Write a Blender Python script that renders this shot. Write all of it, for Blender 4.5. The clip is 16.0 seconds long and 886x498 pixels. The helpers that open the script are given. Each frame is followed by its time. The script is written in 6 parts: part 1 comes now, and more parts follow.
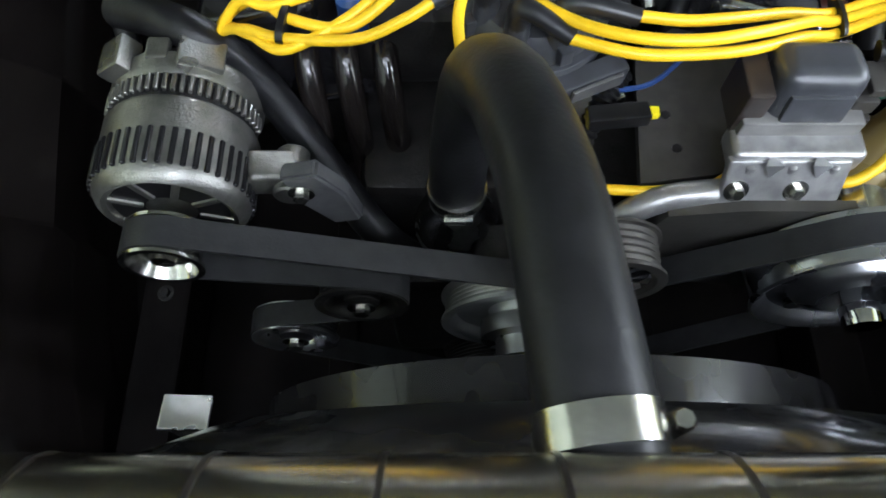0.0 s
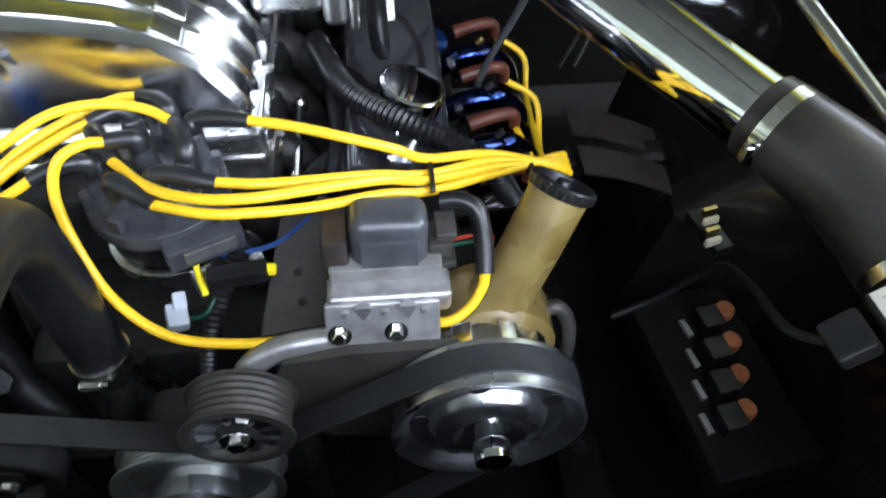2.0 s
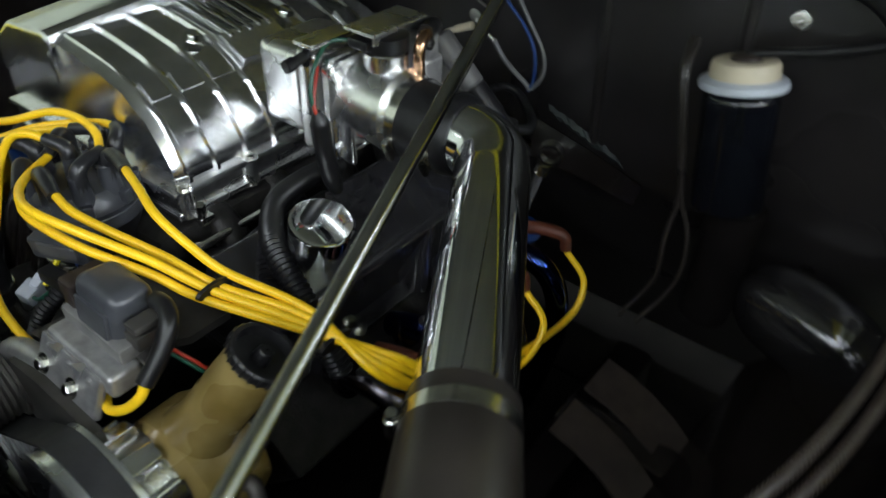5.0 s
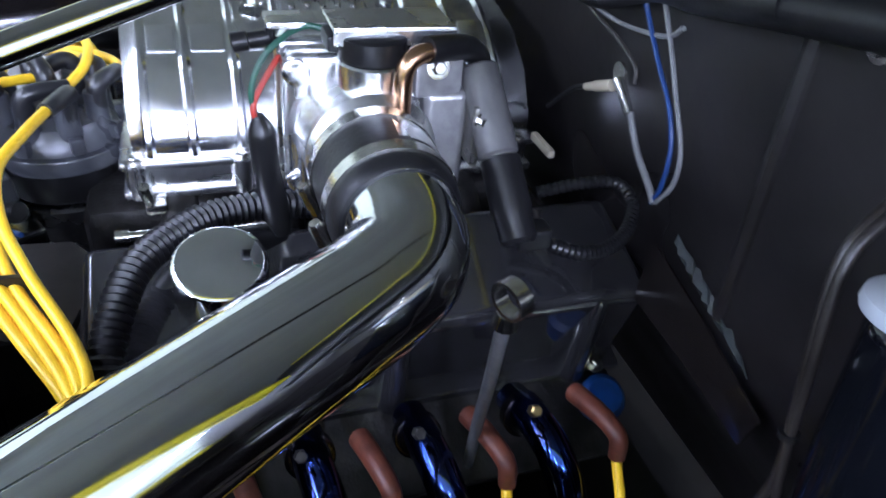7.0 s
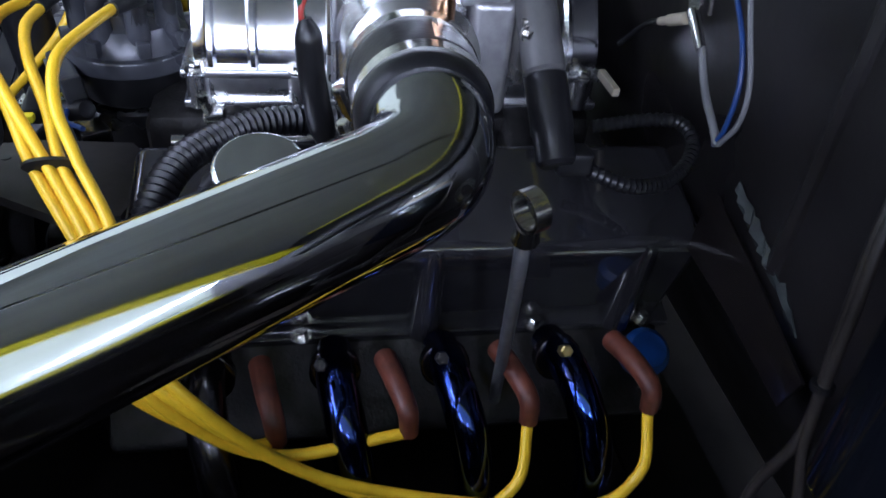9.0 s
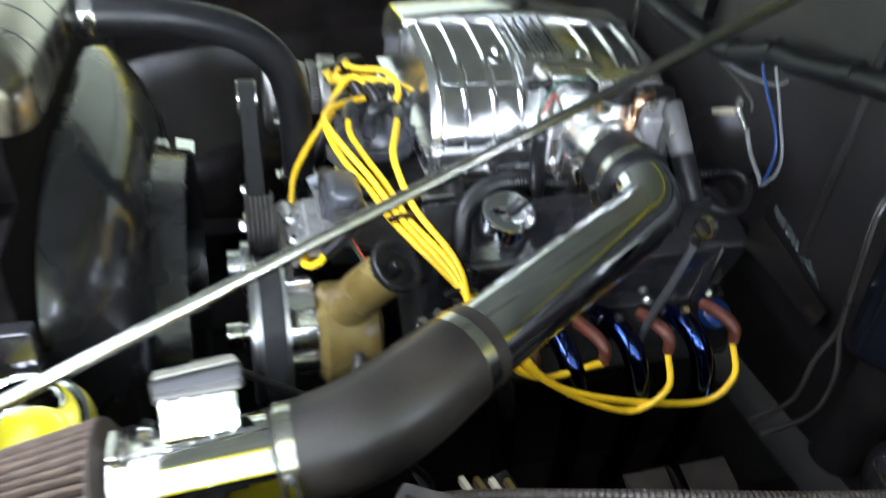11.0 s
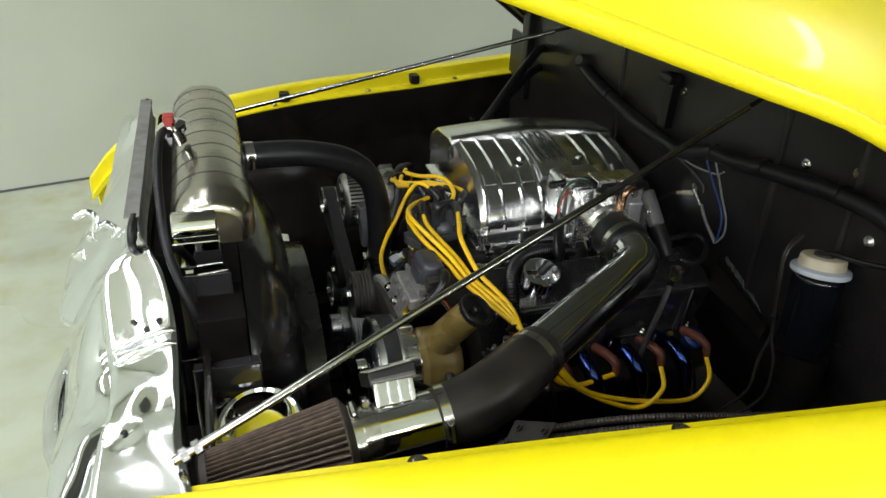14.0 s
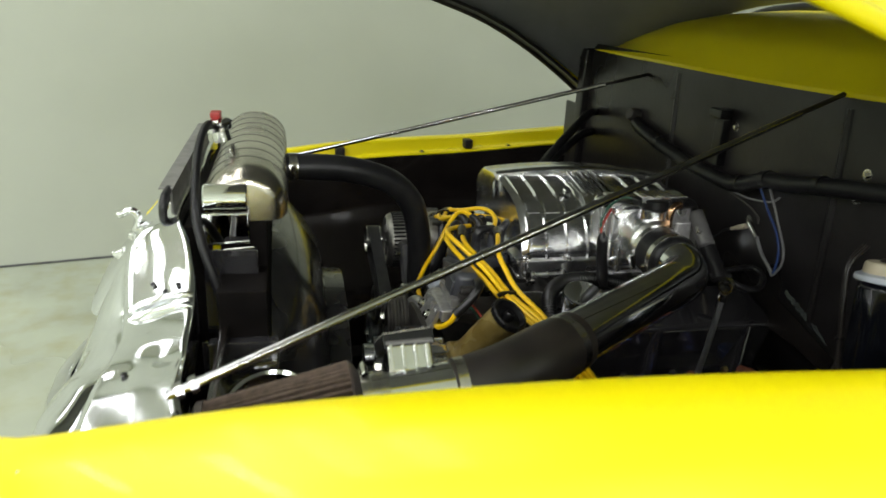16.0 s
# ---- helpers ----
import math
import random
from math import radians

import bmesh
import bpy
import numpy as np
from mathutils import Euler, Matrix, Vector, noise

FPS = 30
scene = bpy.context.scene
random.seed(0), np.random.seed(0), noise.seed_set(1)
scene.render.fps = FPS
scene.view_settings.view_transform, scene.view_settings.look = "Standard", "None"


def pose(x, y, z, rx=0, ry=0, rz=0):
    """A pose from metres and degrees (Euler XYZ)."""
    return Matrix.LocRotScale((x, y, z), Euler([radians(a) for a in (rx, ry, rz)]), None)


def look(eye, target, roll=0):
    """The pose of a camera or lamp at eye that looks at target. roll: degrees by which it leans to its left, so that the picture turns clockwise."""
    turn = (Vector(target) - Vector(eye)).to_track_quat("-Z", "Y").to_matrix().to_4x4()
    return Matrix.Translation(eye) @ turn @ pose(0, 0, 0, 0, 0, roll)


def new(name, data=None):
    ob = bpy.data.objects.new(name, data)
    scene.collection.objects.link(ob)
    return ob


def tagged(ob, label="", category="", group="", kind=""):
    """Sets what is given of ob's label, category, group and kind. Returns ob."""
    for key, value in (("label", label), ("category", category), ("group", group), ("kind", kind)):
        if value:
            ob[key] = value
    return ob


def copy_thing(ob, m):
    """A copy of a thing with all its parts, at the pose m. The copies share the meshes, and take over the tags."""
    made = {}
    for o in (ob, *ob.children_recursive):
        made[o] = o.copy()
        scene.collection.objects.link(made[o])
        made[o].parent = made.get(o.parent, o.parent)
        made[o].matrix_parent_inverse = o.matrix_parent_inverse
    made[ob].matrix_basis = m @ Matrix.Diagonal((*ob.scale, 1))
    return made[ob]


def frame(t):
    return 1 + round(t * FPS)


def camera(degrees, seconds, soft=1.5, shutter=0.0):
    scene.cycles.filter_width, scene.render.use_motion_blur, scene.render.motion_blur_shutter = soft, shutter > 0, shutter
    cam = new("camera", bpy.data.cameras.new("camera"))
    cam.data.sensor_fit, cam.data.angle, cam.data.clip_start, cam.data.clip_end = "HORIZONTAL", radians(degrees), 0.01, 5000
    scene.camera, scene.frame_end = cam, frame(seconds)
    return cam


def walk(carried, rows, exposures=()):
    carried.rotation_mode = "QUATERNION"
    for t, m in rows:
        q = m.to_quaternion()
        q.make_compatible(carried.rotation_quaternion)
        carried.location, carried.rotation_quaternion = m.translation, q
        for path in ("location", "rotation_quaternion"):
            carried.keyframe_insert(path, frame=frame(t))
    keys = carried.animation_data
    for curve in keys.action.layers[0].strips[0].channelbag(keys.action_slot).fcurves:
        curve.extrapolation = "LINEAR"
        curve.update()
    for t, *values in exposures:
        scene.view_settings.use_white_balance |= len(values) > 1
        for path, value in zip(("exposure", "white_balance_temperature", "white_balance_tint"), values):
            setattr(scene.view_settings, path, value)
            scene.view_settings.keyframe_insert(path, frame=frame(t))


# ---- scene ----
cam = camera(63.9, 16.0, 1.5, 0.5)
METRES, EYE, TILT, LEAN, TURN = 2.8, 1.3, -66.0, 0.0, 0.0
ROWS = [
    (0.0, 0.0, 0.0, 0.0, 0.0, 0.0, -0.0),
    (0.5, 0.019, -0.005, -0.0043, 0.3, 2.59, 0.44),
    (1.0, 0.0572, -0.0091, -0.0059, -1.58, 4.31, 2.11),
    (1.5, 0.0882, -0.0105, -0.0104, -3.74, 7.09, 3.99),
    (2.0, 0.1031, -0.0112, -0.0182, -3.31, 15.52, 4.33),
    (2.5, 0.1217, -0.0123, -0.0305, -2.49, 18.4, 4.74),
    (3.0, 0.1527, -0.0213, -0.0421, -1.89, 19.25, 4.39),
    (3.5, 0.2021, -0.0302, -0.0603, -0.01, 18.1, 1.44),
    (4.0, 0.2423, -0.033, -0.0586, 6.16, 23.81, -8.68),
    (4.5, 0.2744, -0.0023, -0.0099, 11.16, 24.38, -22.1),
    (5.0, 0.2919, 0.0258, 0.0459, 16.61, 23.38, -35.2),
    (7.5, 0.2825, 0.1315, 0.1726, 63.08, -6.42, -69.66),
    (8.0, 0.2822, 0.1387, 0.1767, 72.07, -11.58, -71.05),
    (8.5, 0.2866, 0.1405, 0.1759, 68.83, -14.96, -70.8),
    (11.0, 0.3815, 0.0201, 0.0781, 49.35, 0.98, -66.23),
    (11.5, 0.4468, -0.026, 0.0507, 52.95, 3.16, -67.51),
    (12.0, 0.4807, -0.0653, 0.0325, 52.92, 3.21, -67.56),
    (12.5, 0.4897, -0.0796, 0.032, 51.34, 4.38, -64.93),
    (13.0, 0.4913, -0.0802, 0.0303, 49.5, 6.44, -63.55),
    (13.5, 0.4921, -0.0795, 0.0307, 48.6, 7.59, -62.82),
    (14.0, 0.493, -0.0788, 0.0321, 48.39, 7.85, -62.79),
    (14.5, 0.4923, -0.077, 0.0312, 48.66, 7.45, -63.33),
    (15.0, 0.4919, -0.0694, 0.0301, 49.25, 6.51, -63.82),
    (15.5, 0.4967, -0.0536, 0.0299, 51.87, 8.75, -64.08),
    (16.0, 0.517, -0.0038, 0.0159, 59.16, 8.54, -65.94),
]
EXPOSURES = [
    (0.0, 0.72, 5700, 16), (1.5, 0.98, 5550, 18), (2.5, 0.74, 5500, 20), (3.4, 0.36, 5350, 22), (4.0, 0.17, 5600, 24), (5.0, -0.28, 5950, 12), (7.3, 0.85, 5050, 29), (8.0, 0.28, 5050, 29), (8.7, 0.12, 5100, 29),
    (10.8, 1.10, 5500, 19), (11.5, 1.06, 5900, 16), (12.0, -0.06, 6250, 14), (12.6, -0.52, 6400, 16), (15.0, -0.50, 6400, 16), (16.0, -0.62, 6600, 13),
]
BETWEEN = [
    (5.2, look((0.830, 0.206, 1.265), (-0.260, 1.397, 0.085), 5.3)),
    (7.3, look((0.792, 0.586, 1.167), (-0.816, 1.050, 0.072), 5.8)),
    (8.7, look((0.806, 0.614, 1.133), (-0.763, 0.933, -0.065), 6.4)),
    (10.8, look((1.028, 0.294, 1.313), (-0.431, 0.758, 0.027), 5.3)),
]
PATH = [(t, pose(0, 0, EYE, TILT, LEAN, TURN) @ pose(METRES * x, METRES * y, METRES * z, 90 + pitch, roll, yaw)) for t, x, y, z, yaw, pitch, roll in ROWS]
walk(cam, sorted(PATH + BETWEEN, key=lambda row: row[0]), EXPOSURES)

# ---- world, lamps ----
world = bpy.data.worlds.new("hall_air")
world.use_nodes = True
world.node_tree.nodes["Background"].inputs[0].default_value = (0.8, 0.85, 0.82, 1)
world.node_tree.nodes["Background"].inputs[1].default_value = 0.05
scene.world = world


def area_lamp(name, at, size_x, size_y, power, colour, aim):
    data = bpy.data.lights.new(name, "AREA")
    data.shape, data.size, data.size_y, data.energy, data.color = "RECTANGLE", size_x, size_y, power, colour
    ob = new(name, data)
    ob.matrix_world = look(at, aim)
    return ob


LAMP = (0.965, 1.0, 1.02)
CEIL = 3.7
# the last two are unseen lamps added for the chrome shelf to reflect
lamp_spots = [(-0.2, -4.6), (3.0, -4.6), (6.2, -4.6), (1.4, -2.6), (4.6, -2.2), (5.4, 0.4), (8.2, -1.6), (8.2, 1.8), (10.6, 0.2), (10.6, 3.6), (5.4, 4.2), (0.6, 5.0), (1.4, -7.2), (6.2, -7.2), (10.6, -4.0), (0.9, -0.70), (0.9, -1.35), (-0.5, -1.95), (-1.3, -3.4), (-1.3, 1.6), (-1.05, -0.66), (-1.62, -0.62)]
for lx, ly in lamp_spots:
    area_lamp("tube_lamp", (lx, ly, CEIL - 0.14), 2.4, 0.32, (14 if lx < -1 else 24 if -2 < ly < -0.5 and lx < 1 else 90) if lx < 7 else 350, LAMP, (lx, ly + 0.0001, 0))


# ---- materials ----
def material(name, colour, rough=0.5, metal=0.0, vary=0.12, scale=30.0, bump=0.0, bump_scale=400.0, coat=0.0, colour2=None, rough_vary=0.1, per_object=0.0, spec=0.5):
    m = bpy.data.materials.new(name)
    m.use_nodes = True
    nt = m.node_tree
    bsdf = nt.nodes["Principled BSDF"]
    coord = nt.nodes.new("ShaderNodeTexCoord")
    n1 = nt.nodes.new("ShaderNodeTexNoise")
    n1.inputs["Scale"].default_value, n1.inputs["Detail"].default_value = scale, 5
    nt.links.new(coord.outputs["Object"], n1.inputs["Vector"])
    ramp = nt.nodes.new("ShaderNodeValToRGB")
    c2 = colour2 or tuple(c * (1 - 2.2 * vary) for c in colour)
    ramp.color_ramp.elements[0].color, ramp.color_ramp.elements[0].position = (*[max(0, c) for c in c2], 1), 0.32
    ramp.color_ramp.elements[1].color, ramp.color_ramp.elements[1].position = (*colour, 1), 0.62
    nt.links.new(n1.outputs["Fac"], ramp.inputs["Fac"])
    out = ramp.outputs["Color"]
    if per_object:
        info = nt.nodes.new("ShaderNodeObjectInfo")
        hsv = nt.nodes.new("ShaderNodeHueSaturation")
        mr = nt.nodes.new("ShaderNodeMapRange")
        mr.inputs["To Min"].default_value, mr.inputs["To Max"].default_value = 1 - per_object, 1 + per_object
        nt.links.new(info.outputs["Random"], mr.inputs["Value"])
        nt.links.new(mr.outputs["Result"], hsv.inputs["Value"])
        nt.links.new(out, hsv.inputs["Color"])
        out = hsv.outputs["Color"]
    nt.links.new(out, bsdf.inputs["Base Color"])
    n2 = nt.nodes.new("ShaderNodeTexNoise")
    n2.inputs["Scale"].default_value, n2.inputs["Detail"].default_value = scale * 0.35, 3
    nt.links.new(coord.outputs["Object"], n2.inputs["Vector"])
    rr = nt.nodes.new("ShaderNodeMapRange")
    rr.inputs["From Min"].default_value, rr.inputs["From Max"].default_value = 0.3, 0.7
    rr.inputs["To Min"].default_value, rr.inputs["To Max"].default_value = max(0.02, rough - rough_vary * rough), min(1, rough + rough_vary * rough)
    nt.links.new(n2.outputs["Fac"], rr.inputs["Value"])
    nt.links.new(rr.outputs["Result"], bsdf.inputs["Roughness"])
    bsdf.inputs["Metallic"].default_value = metal
    bsdf.inputs["Coat Weight"].default_value = coat
    bsdf.inputs["Coat Roughness"].default_value = 0.04
    bsdf.inputs["Specular IOR Level"].default_value = spec
    if bump:
        n3 = nt.nodes.new("ShaderNodeTexNoise")
        n3.inputs["Scale"].default_value, n3.inputs["Detail"].default_value = bump_scale, 4
        nt.links.new(coord.outputs["Object"], n3.inputs["Vector"])
        b = nt.nodes.new("ShaderNodeBump")
        b.inputs["Strength"].default_value, b.inputs["Distance"].default_value = bump, 0.002
        nt.links.new(n3.outputs["Fac"], b.inputs["Height"])
        nt.links.new(b.outputs["Normal"], bsdf.inputs["Normal"])
    return m


M_YELLOW = material("yellow_car_paint", (0.80, 0.68, 0.0), 0.38, 0, 0.02, 8, coat=0.1)
M_BLACKPAINT = material("black_bay_paint", (0.0135, 0.011, 0.0098), 0.2, 0, 0.2, 14, 0.7, 9, coat=0.2, rough_vary=0.3, spec=0.4)
M_FIREWALL = material("satin_black_paint", (0.0175, 0.0155, 0.0152), 0.36, 0, 0.2, 10, 0.2, 60, rough_vary=0.35, spec=0.42)
M_HOODIN = material("hood_lining_paint", (0.21, 0.213, 0.222), 0.55, 0, 0.08, 6, 0.1, 80)
M_CHROME = material("chrome", (0.78, 0.79, 0.8), 0.05, 1, 0.04, 25, 0.03, 30, rough_vary=0.6)
M_ROD = material("polished_rod_steel", (0.4, 0.395, 0.39), 0.12, 1, 0.06, 40, 0.03, 200)
M_CHROMEWAVY = material("wavy_chrome_plate", (0.86, 0.875, 0.89), 0.085, 1, 0.03, 9, 0.3, 16, rough_vary=0.9)
M_POLISHED = material("polished_aluminium", (0.9, 0.905, 0.925), 0.2, 1, 0.06, 40, 0.03, 140, rough_vary=0.35)
M_SATIN = material("satin_machined_aluminium", (0.9, 0.9, 0.9), 0.27, 1, 0.08, 50, 0.05, 300)
M_CAST = material("cast_aluminium", (0.52, 0.52, 0.51), 0.27, 1, 0.16, 60, 0.2, 400, rough_vary=0.3)
M_ALT = material("dull_alternator_casting", (0.30, 0.295, 0.27), 0.36, 0.9, 0.18, 45, 0.3, 450, rough_vary=0.3)
M_RESERVOIR = material("blue_black_gloss_plastic", (0.0035, 0.004, 0.0058), 0.09, 0, 0.15, 20, 0.15, 12, spec=0.4)
M_CASTDARK = material("oily_cast_metal", (0.032, 0.03, 0.028), 0.5, 0.5, 0.25, 40, 0.35, 300, spec=0.3)
M_STEEL = material("zinc_plated_steel", (0.66, 0.65, 0.61), 0.2, 1, 0.12, 60, 0.05, 300)
M_PRESSED = material("brushed_pulley_steel", (0.68, 0.69, 0.72), 0.28, 1, 0.08, 40, 0.04, 200)
M_STEELDARK = material("grey_bracket_steel", (0.075, 0.07, 0.063), 0.5, 0.5, 0.15, 30, 0.1, 200, spec=0.35)
M_PIPE = material("polished_intake_pipe", (0.72, 0.73, 0.75), 0.09, 1, 0.05, 20, 0.015, 60, rough_vary=0.8)
M_RUBBER = material("black_rubber", (0.0105, 0.0105, 0.011), 0.4, 0, 0.2, 40, 0.12, 260, rough_vary=0.25, spec=0.3)
M_RUBBERBROWN = material("weathered_rubber", (0.026, 0.022, 0.019), 0.34, 0, 0.25, 14, 0.1, 200, rough_vary=0.3, spec=0.4)
M_BELT = material("belt_rubber", (0.026, 0.026, 0.027), 0.55, 0, 0.15, 60, 0.1, 400, spec=0.3)
M_PLASTIC = material("black_plastic", (0.009, 0.0088, 0.0092), 0.32, 0, 0.15, 40, 0.05, 300, spec=0.35)
M_SHROUD = material("glossy_black_plastic", (0.0165, 0.016, 0.0165), 0.26, 0, 0.15, 20, 0.3, 9, rough_vary=0.5, coat=0.3, spec=0.5)
M_COVER = material("black_gloss_enamel", (0.026, 0.025, 0.027), 0.14, 0, 0.15, 30, 0.12, 24, coat=1.0, rough_vary=0.6)
M_LOOM = material("dusty_loom_plastic", (0.035, 0.027, 0.023), 0.4, 0, 0.2, 40, spec=0.4)
M_BOOT = material("boot_rubber", (0.018, 0.018, 0.019), 0.33, 0, 0.15, 60, 0.08, 300, spec=0.45)
M_GREYPLASTIC = material("grey_plastic", (0.05, 0.052, 0.058), 0.3, 0, 0.15, 40, 0.06, 300)
M_WIRE = material("yellow_silicone_wire", (0.93, 0.58, 0.005), 0.38, 0, 0.06, 60, 0.03, 300)
M_BEIGE = material("yellowed_plastic", (0.20, 0.148, 0.05), 0.28, 0, 0.14, 18, 0.08, 120, colour2=(0.115, 0.078, 0.018))
M_CREAM = material("cream_plastic", (0.50, 0.44, 0.32), 0.45, 0, 0.08, 30)
M_FILTER = material("oiled_filter_cotton", (0.118, 0.083, 0.062), 0.85, 0, 0.2, 90, 0.5, 700)
M_RED = material("red_paint", (0.34, 0.02, 0.015), 0.4, 0, 0.1, 60)
M_ORANGE = material("orange_boot_rubber", (0.13, 0.036, 0.018), 0.5, 0, 0.25, 60)
M_BLUEHEAT = material("heat_blued_steel", (0.03, 0.055, 0.22), 0.12, 1, 0.2, 30, colour2=(0.03, 0.026, 0.03))
M_HEADER = material("dark_header_steel", (0.12, 0.11, 0.12), 0.22, 1, 0.2, 30)
M_BLUEPAINT = material("engine_blue_paint", (0.01, 0.05, 0.2), 0.4, 0, 0.2, 40)
M_LABEL = material("printed_label", (0.40, 0.385, 0.32), 0.5, 0, 0.05, 60)
M_PRINT = material("label_print", (0.2, 0.2, 0.19), 0.6, 0, 0.1, 60)
M_BRASS = material("brass", (0.6, 0.45, 0.18), 0.3, 1, 0.1, 60)
M_COPPER = material("copper_fitting", (0.55, 0.33, 0.2), 0.22, 1, 0.1, 60)
M_BLUEWIRE = material("blue_wire", (0.014, 0.045, 0.17), 0.4, 0, 0.1, 60)
M_WHITEWIRE = material("white_wire", (0.17, 0.17, 0.17), 0.4, 0, 0.1, 60)
M_GREENWIRE = material("green_wire", (0.006, 0.055, 0.03), 0.4, 0, 0.1, 60)
M_REDWIRE = material("red_wire", (0.3, 0.025, 0.012), 0.4, 0, 0.1, 60)
M_TANK = material("radiator_stainless", (0.50, 0.47, 0.41), 0.25, 1, 0.12, 12, 0.08, 40, rough_vary=0.4)
# near-black copy of the bay paint, with the deep bay's shade in its colour
M_DEEP = material("deep_shade_black", (0.0075, 0.006, 0.0054), 0.75, 0, 0.3, 12, spec=0.08)
M_DULL = material("dull_cast_grey", (0.1, 0.1, 0.103), 0.42, 0.15, 0.15, 50, 0.15, 300)
M_PLATE = material("grey_zinc_plate", (0.42, 0.42, 0.41), 0.35, 0.8, 0.12, 40, 0.05, 200)
M_TEAR = material("peeling_teal_sealer", (0.045, 0.055, 0.052), 0.6, 0, 0.3, 60, 0.4, 200)
M_WALL = material("pale_wall_paint", (0.43, 0.455, 0.385), 0.7, 0, 0.03, 1.5, 0.05, 200)
M_CEIL = material("white_ceiling_paint", (0.72, 0.73, 0.71), 0.8, 0, 0.03, 2)
M_VALVE = material("dull_grey_valve_casting", (0.105, 0.103, 0.10), 0.42, 0.2, 0.15, 50, 0.15, 300)
M_BRACKET = material("weathered_zinc_sheet", (0.2, 0.195, 0.185), 0.5, 0.3, 0.15, 40, 0.05, 200)
M_HOUSING = material("gloss_black_housing_paint", (0.016, 0.015, 0.0148), 0.14, 0, 0.2, 14, 0.35, 10, coat=0.9, rough_vary=0.4)
M_COILCAST = material("bare_coil_casting", (0.42, 0.415, 0.41), 0.36, 0.7, 0.15, 60, 0.15, 300)
M_COLLAR = material("milky_plastic", (0.42, 0.45, 0.50), 0.35, 0, 0.06, 30)
M_PLATE = material("dull_plated_steel", (0.032, 0.029, 0.026), 0.45, 0.5, 0.15, 40, 0.05, 200, spec=0.3)
M_TERMINAL = material("orange_plastic", (0.28, 0.085, 0.028), 0.4, 0, 0.15, 40)
M_SATINSTEEL = material("satin_pulley_steel", (0.78, 0.79, 0.80), 0.45, 1, 0.08, 40, 0.05, 200)
M_RIM = material("brown_filter_rubber", (0.05, 0.038, 0.032), 0.5, 0, 0.15, 40, 0.08, 200)
M_GLASS_LAMP = material("lamp_housing_enamel", (0.8, 0.8, 0.78), 0.4, 0, 0.02, 5)


def floor_material():
    m = material("sealed_concrete", (0.43, 0.465, 0.365), 0.28, 0, 0.1, 1.6, 0.08, 60, rough_vary=0.4)
    nt = m.node_tree
    bsdf = nt.nodes["Principled BSDF"]
    src = bsdf.inputs["Base Color"].links[0].from_socket
    coord = nt.nodes["Texture Coordinate"]
    spots = nt.nodes.new("ShaderNodeTexNoise")
    spots.inputs["Scale"].default_value, spots.inputs["Detail"].default_value = 7, 6
    nt.links.new(coord.outputs["Object"], spots.inputs["Vector"])
    ramp = nt.nodes.new("ShaderNodeValToRGB")
    ramp.color_ramp.elements[0].position, ramp.color_ramp.elements[1].position = 0.45, 0.75
    ramp.color_ramp.elements[0].color, ramp.color_ramp.elements[1].color = (1, 1, 1, 1), (0.8, 0.72, 0.45, 1)
    nt.links.new(spots.outputs["Fac"], ramp.inputs["Fac"])
    mix = nt.nodes.new("ShaderNodeMixRGB")
    mix.blend_type = "MULTIPLY"
    mix.inputs[0].default_value = 0.6
    nt.links.new(src, mix.inputs[1])
    nt.links.new(ramp.outputs["Color"], mix.inputs[2])
    nt.links.new(mix.outputs[0], bsdf.inputs["Base Color"])
    return m


M_FLOOR = floor_material()


# ---- builders ----
def thing(name, at, label, category, group="", kind=""):
    ob = new(name)
    ob.empty_display_size = 0.05
    ob.location = at
    return tagged(ob, label, category, group, kind)


def part(name, bm, mat, parent=None, label="", smooth=True):
    """Links a bmesh, built in world coordinates, as one mesh under a thing or a part."""
    me = bpy.data.meshes.new(name)
    bmesh.ops.recalc_face_normals(bm, faces=bm.faces)
    bm.to_mesh(me)
    bm.free()
    if smooth:
        me.polygons.foreach_set("use_smooth", [True] * len(me.polygons))
        me.set_sharp_from_angle(angle=radians(38))
    me.materials.append(mat)
    ob = new(name, me)
    if smooth:
        crisp = ob.modifiers.new("crisp_faces", "WEIGHTED_NORMAL")
        crisp.keep_sharp = True
    if parent is not None:
        ob.parent = parent
        if parent.type == "EMPTY":
            ob.matrix_parent_inverse = Matrix.Translation(parent.location).inverted()
    if label:
        ob["label"] = label
    return ob


def solo(name, bm, mat, label, category, group="", kind="", smooth=True):
    return tagged(part(name, bm, mat, None, "", smooth), label, category, group, kind)


def box(bm, c, s, bevel=0.0, rot=None, seg=2):
    m = Matrix.Translation(c) @ (rot.to_matrix().to_4x4() if rot is not None else Matrix()) @ Matrix.Diagonal((*s, 1))
    geom = bmesh.ops.create_cube(bm, size=1, matrix=m)
    if bevel > 0:
        edges = list({e for v in geom["verts"] for e in v.link_edges})
        bmesh.ops.bevel(bm, geom=edges, offset=bevel, segments=seg, affect="EDGES", profile=0.5)
    return bm


def frame_of(axis):
    axis = Vector(axis).normalized()
    side = axis.cross(Vector((0, 0, 1)))
    if side.length < 0.05:
        side = axis.cross(Vector((0, 1, 0)))
    side.normalize()
    return axis, side, axis.cross(side).normalized()


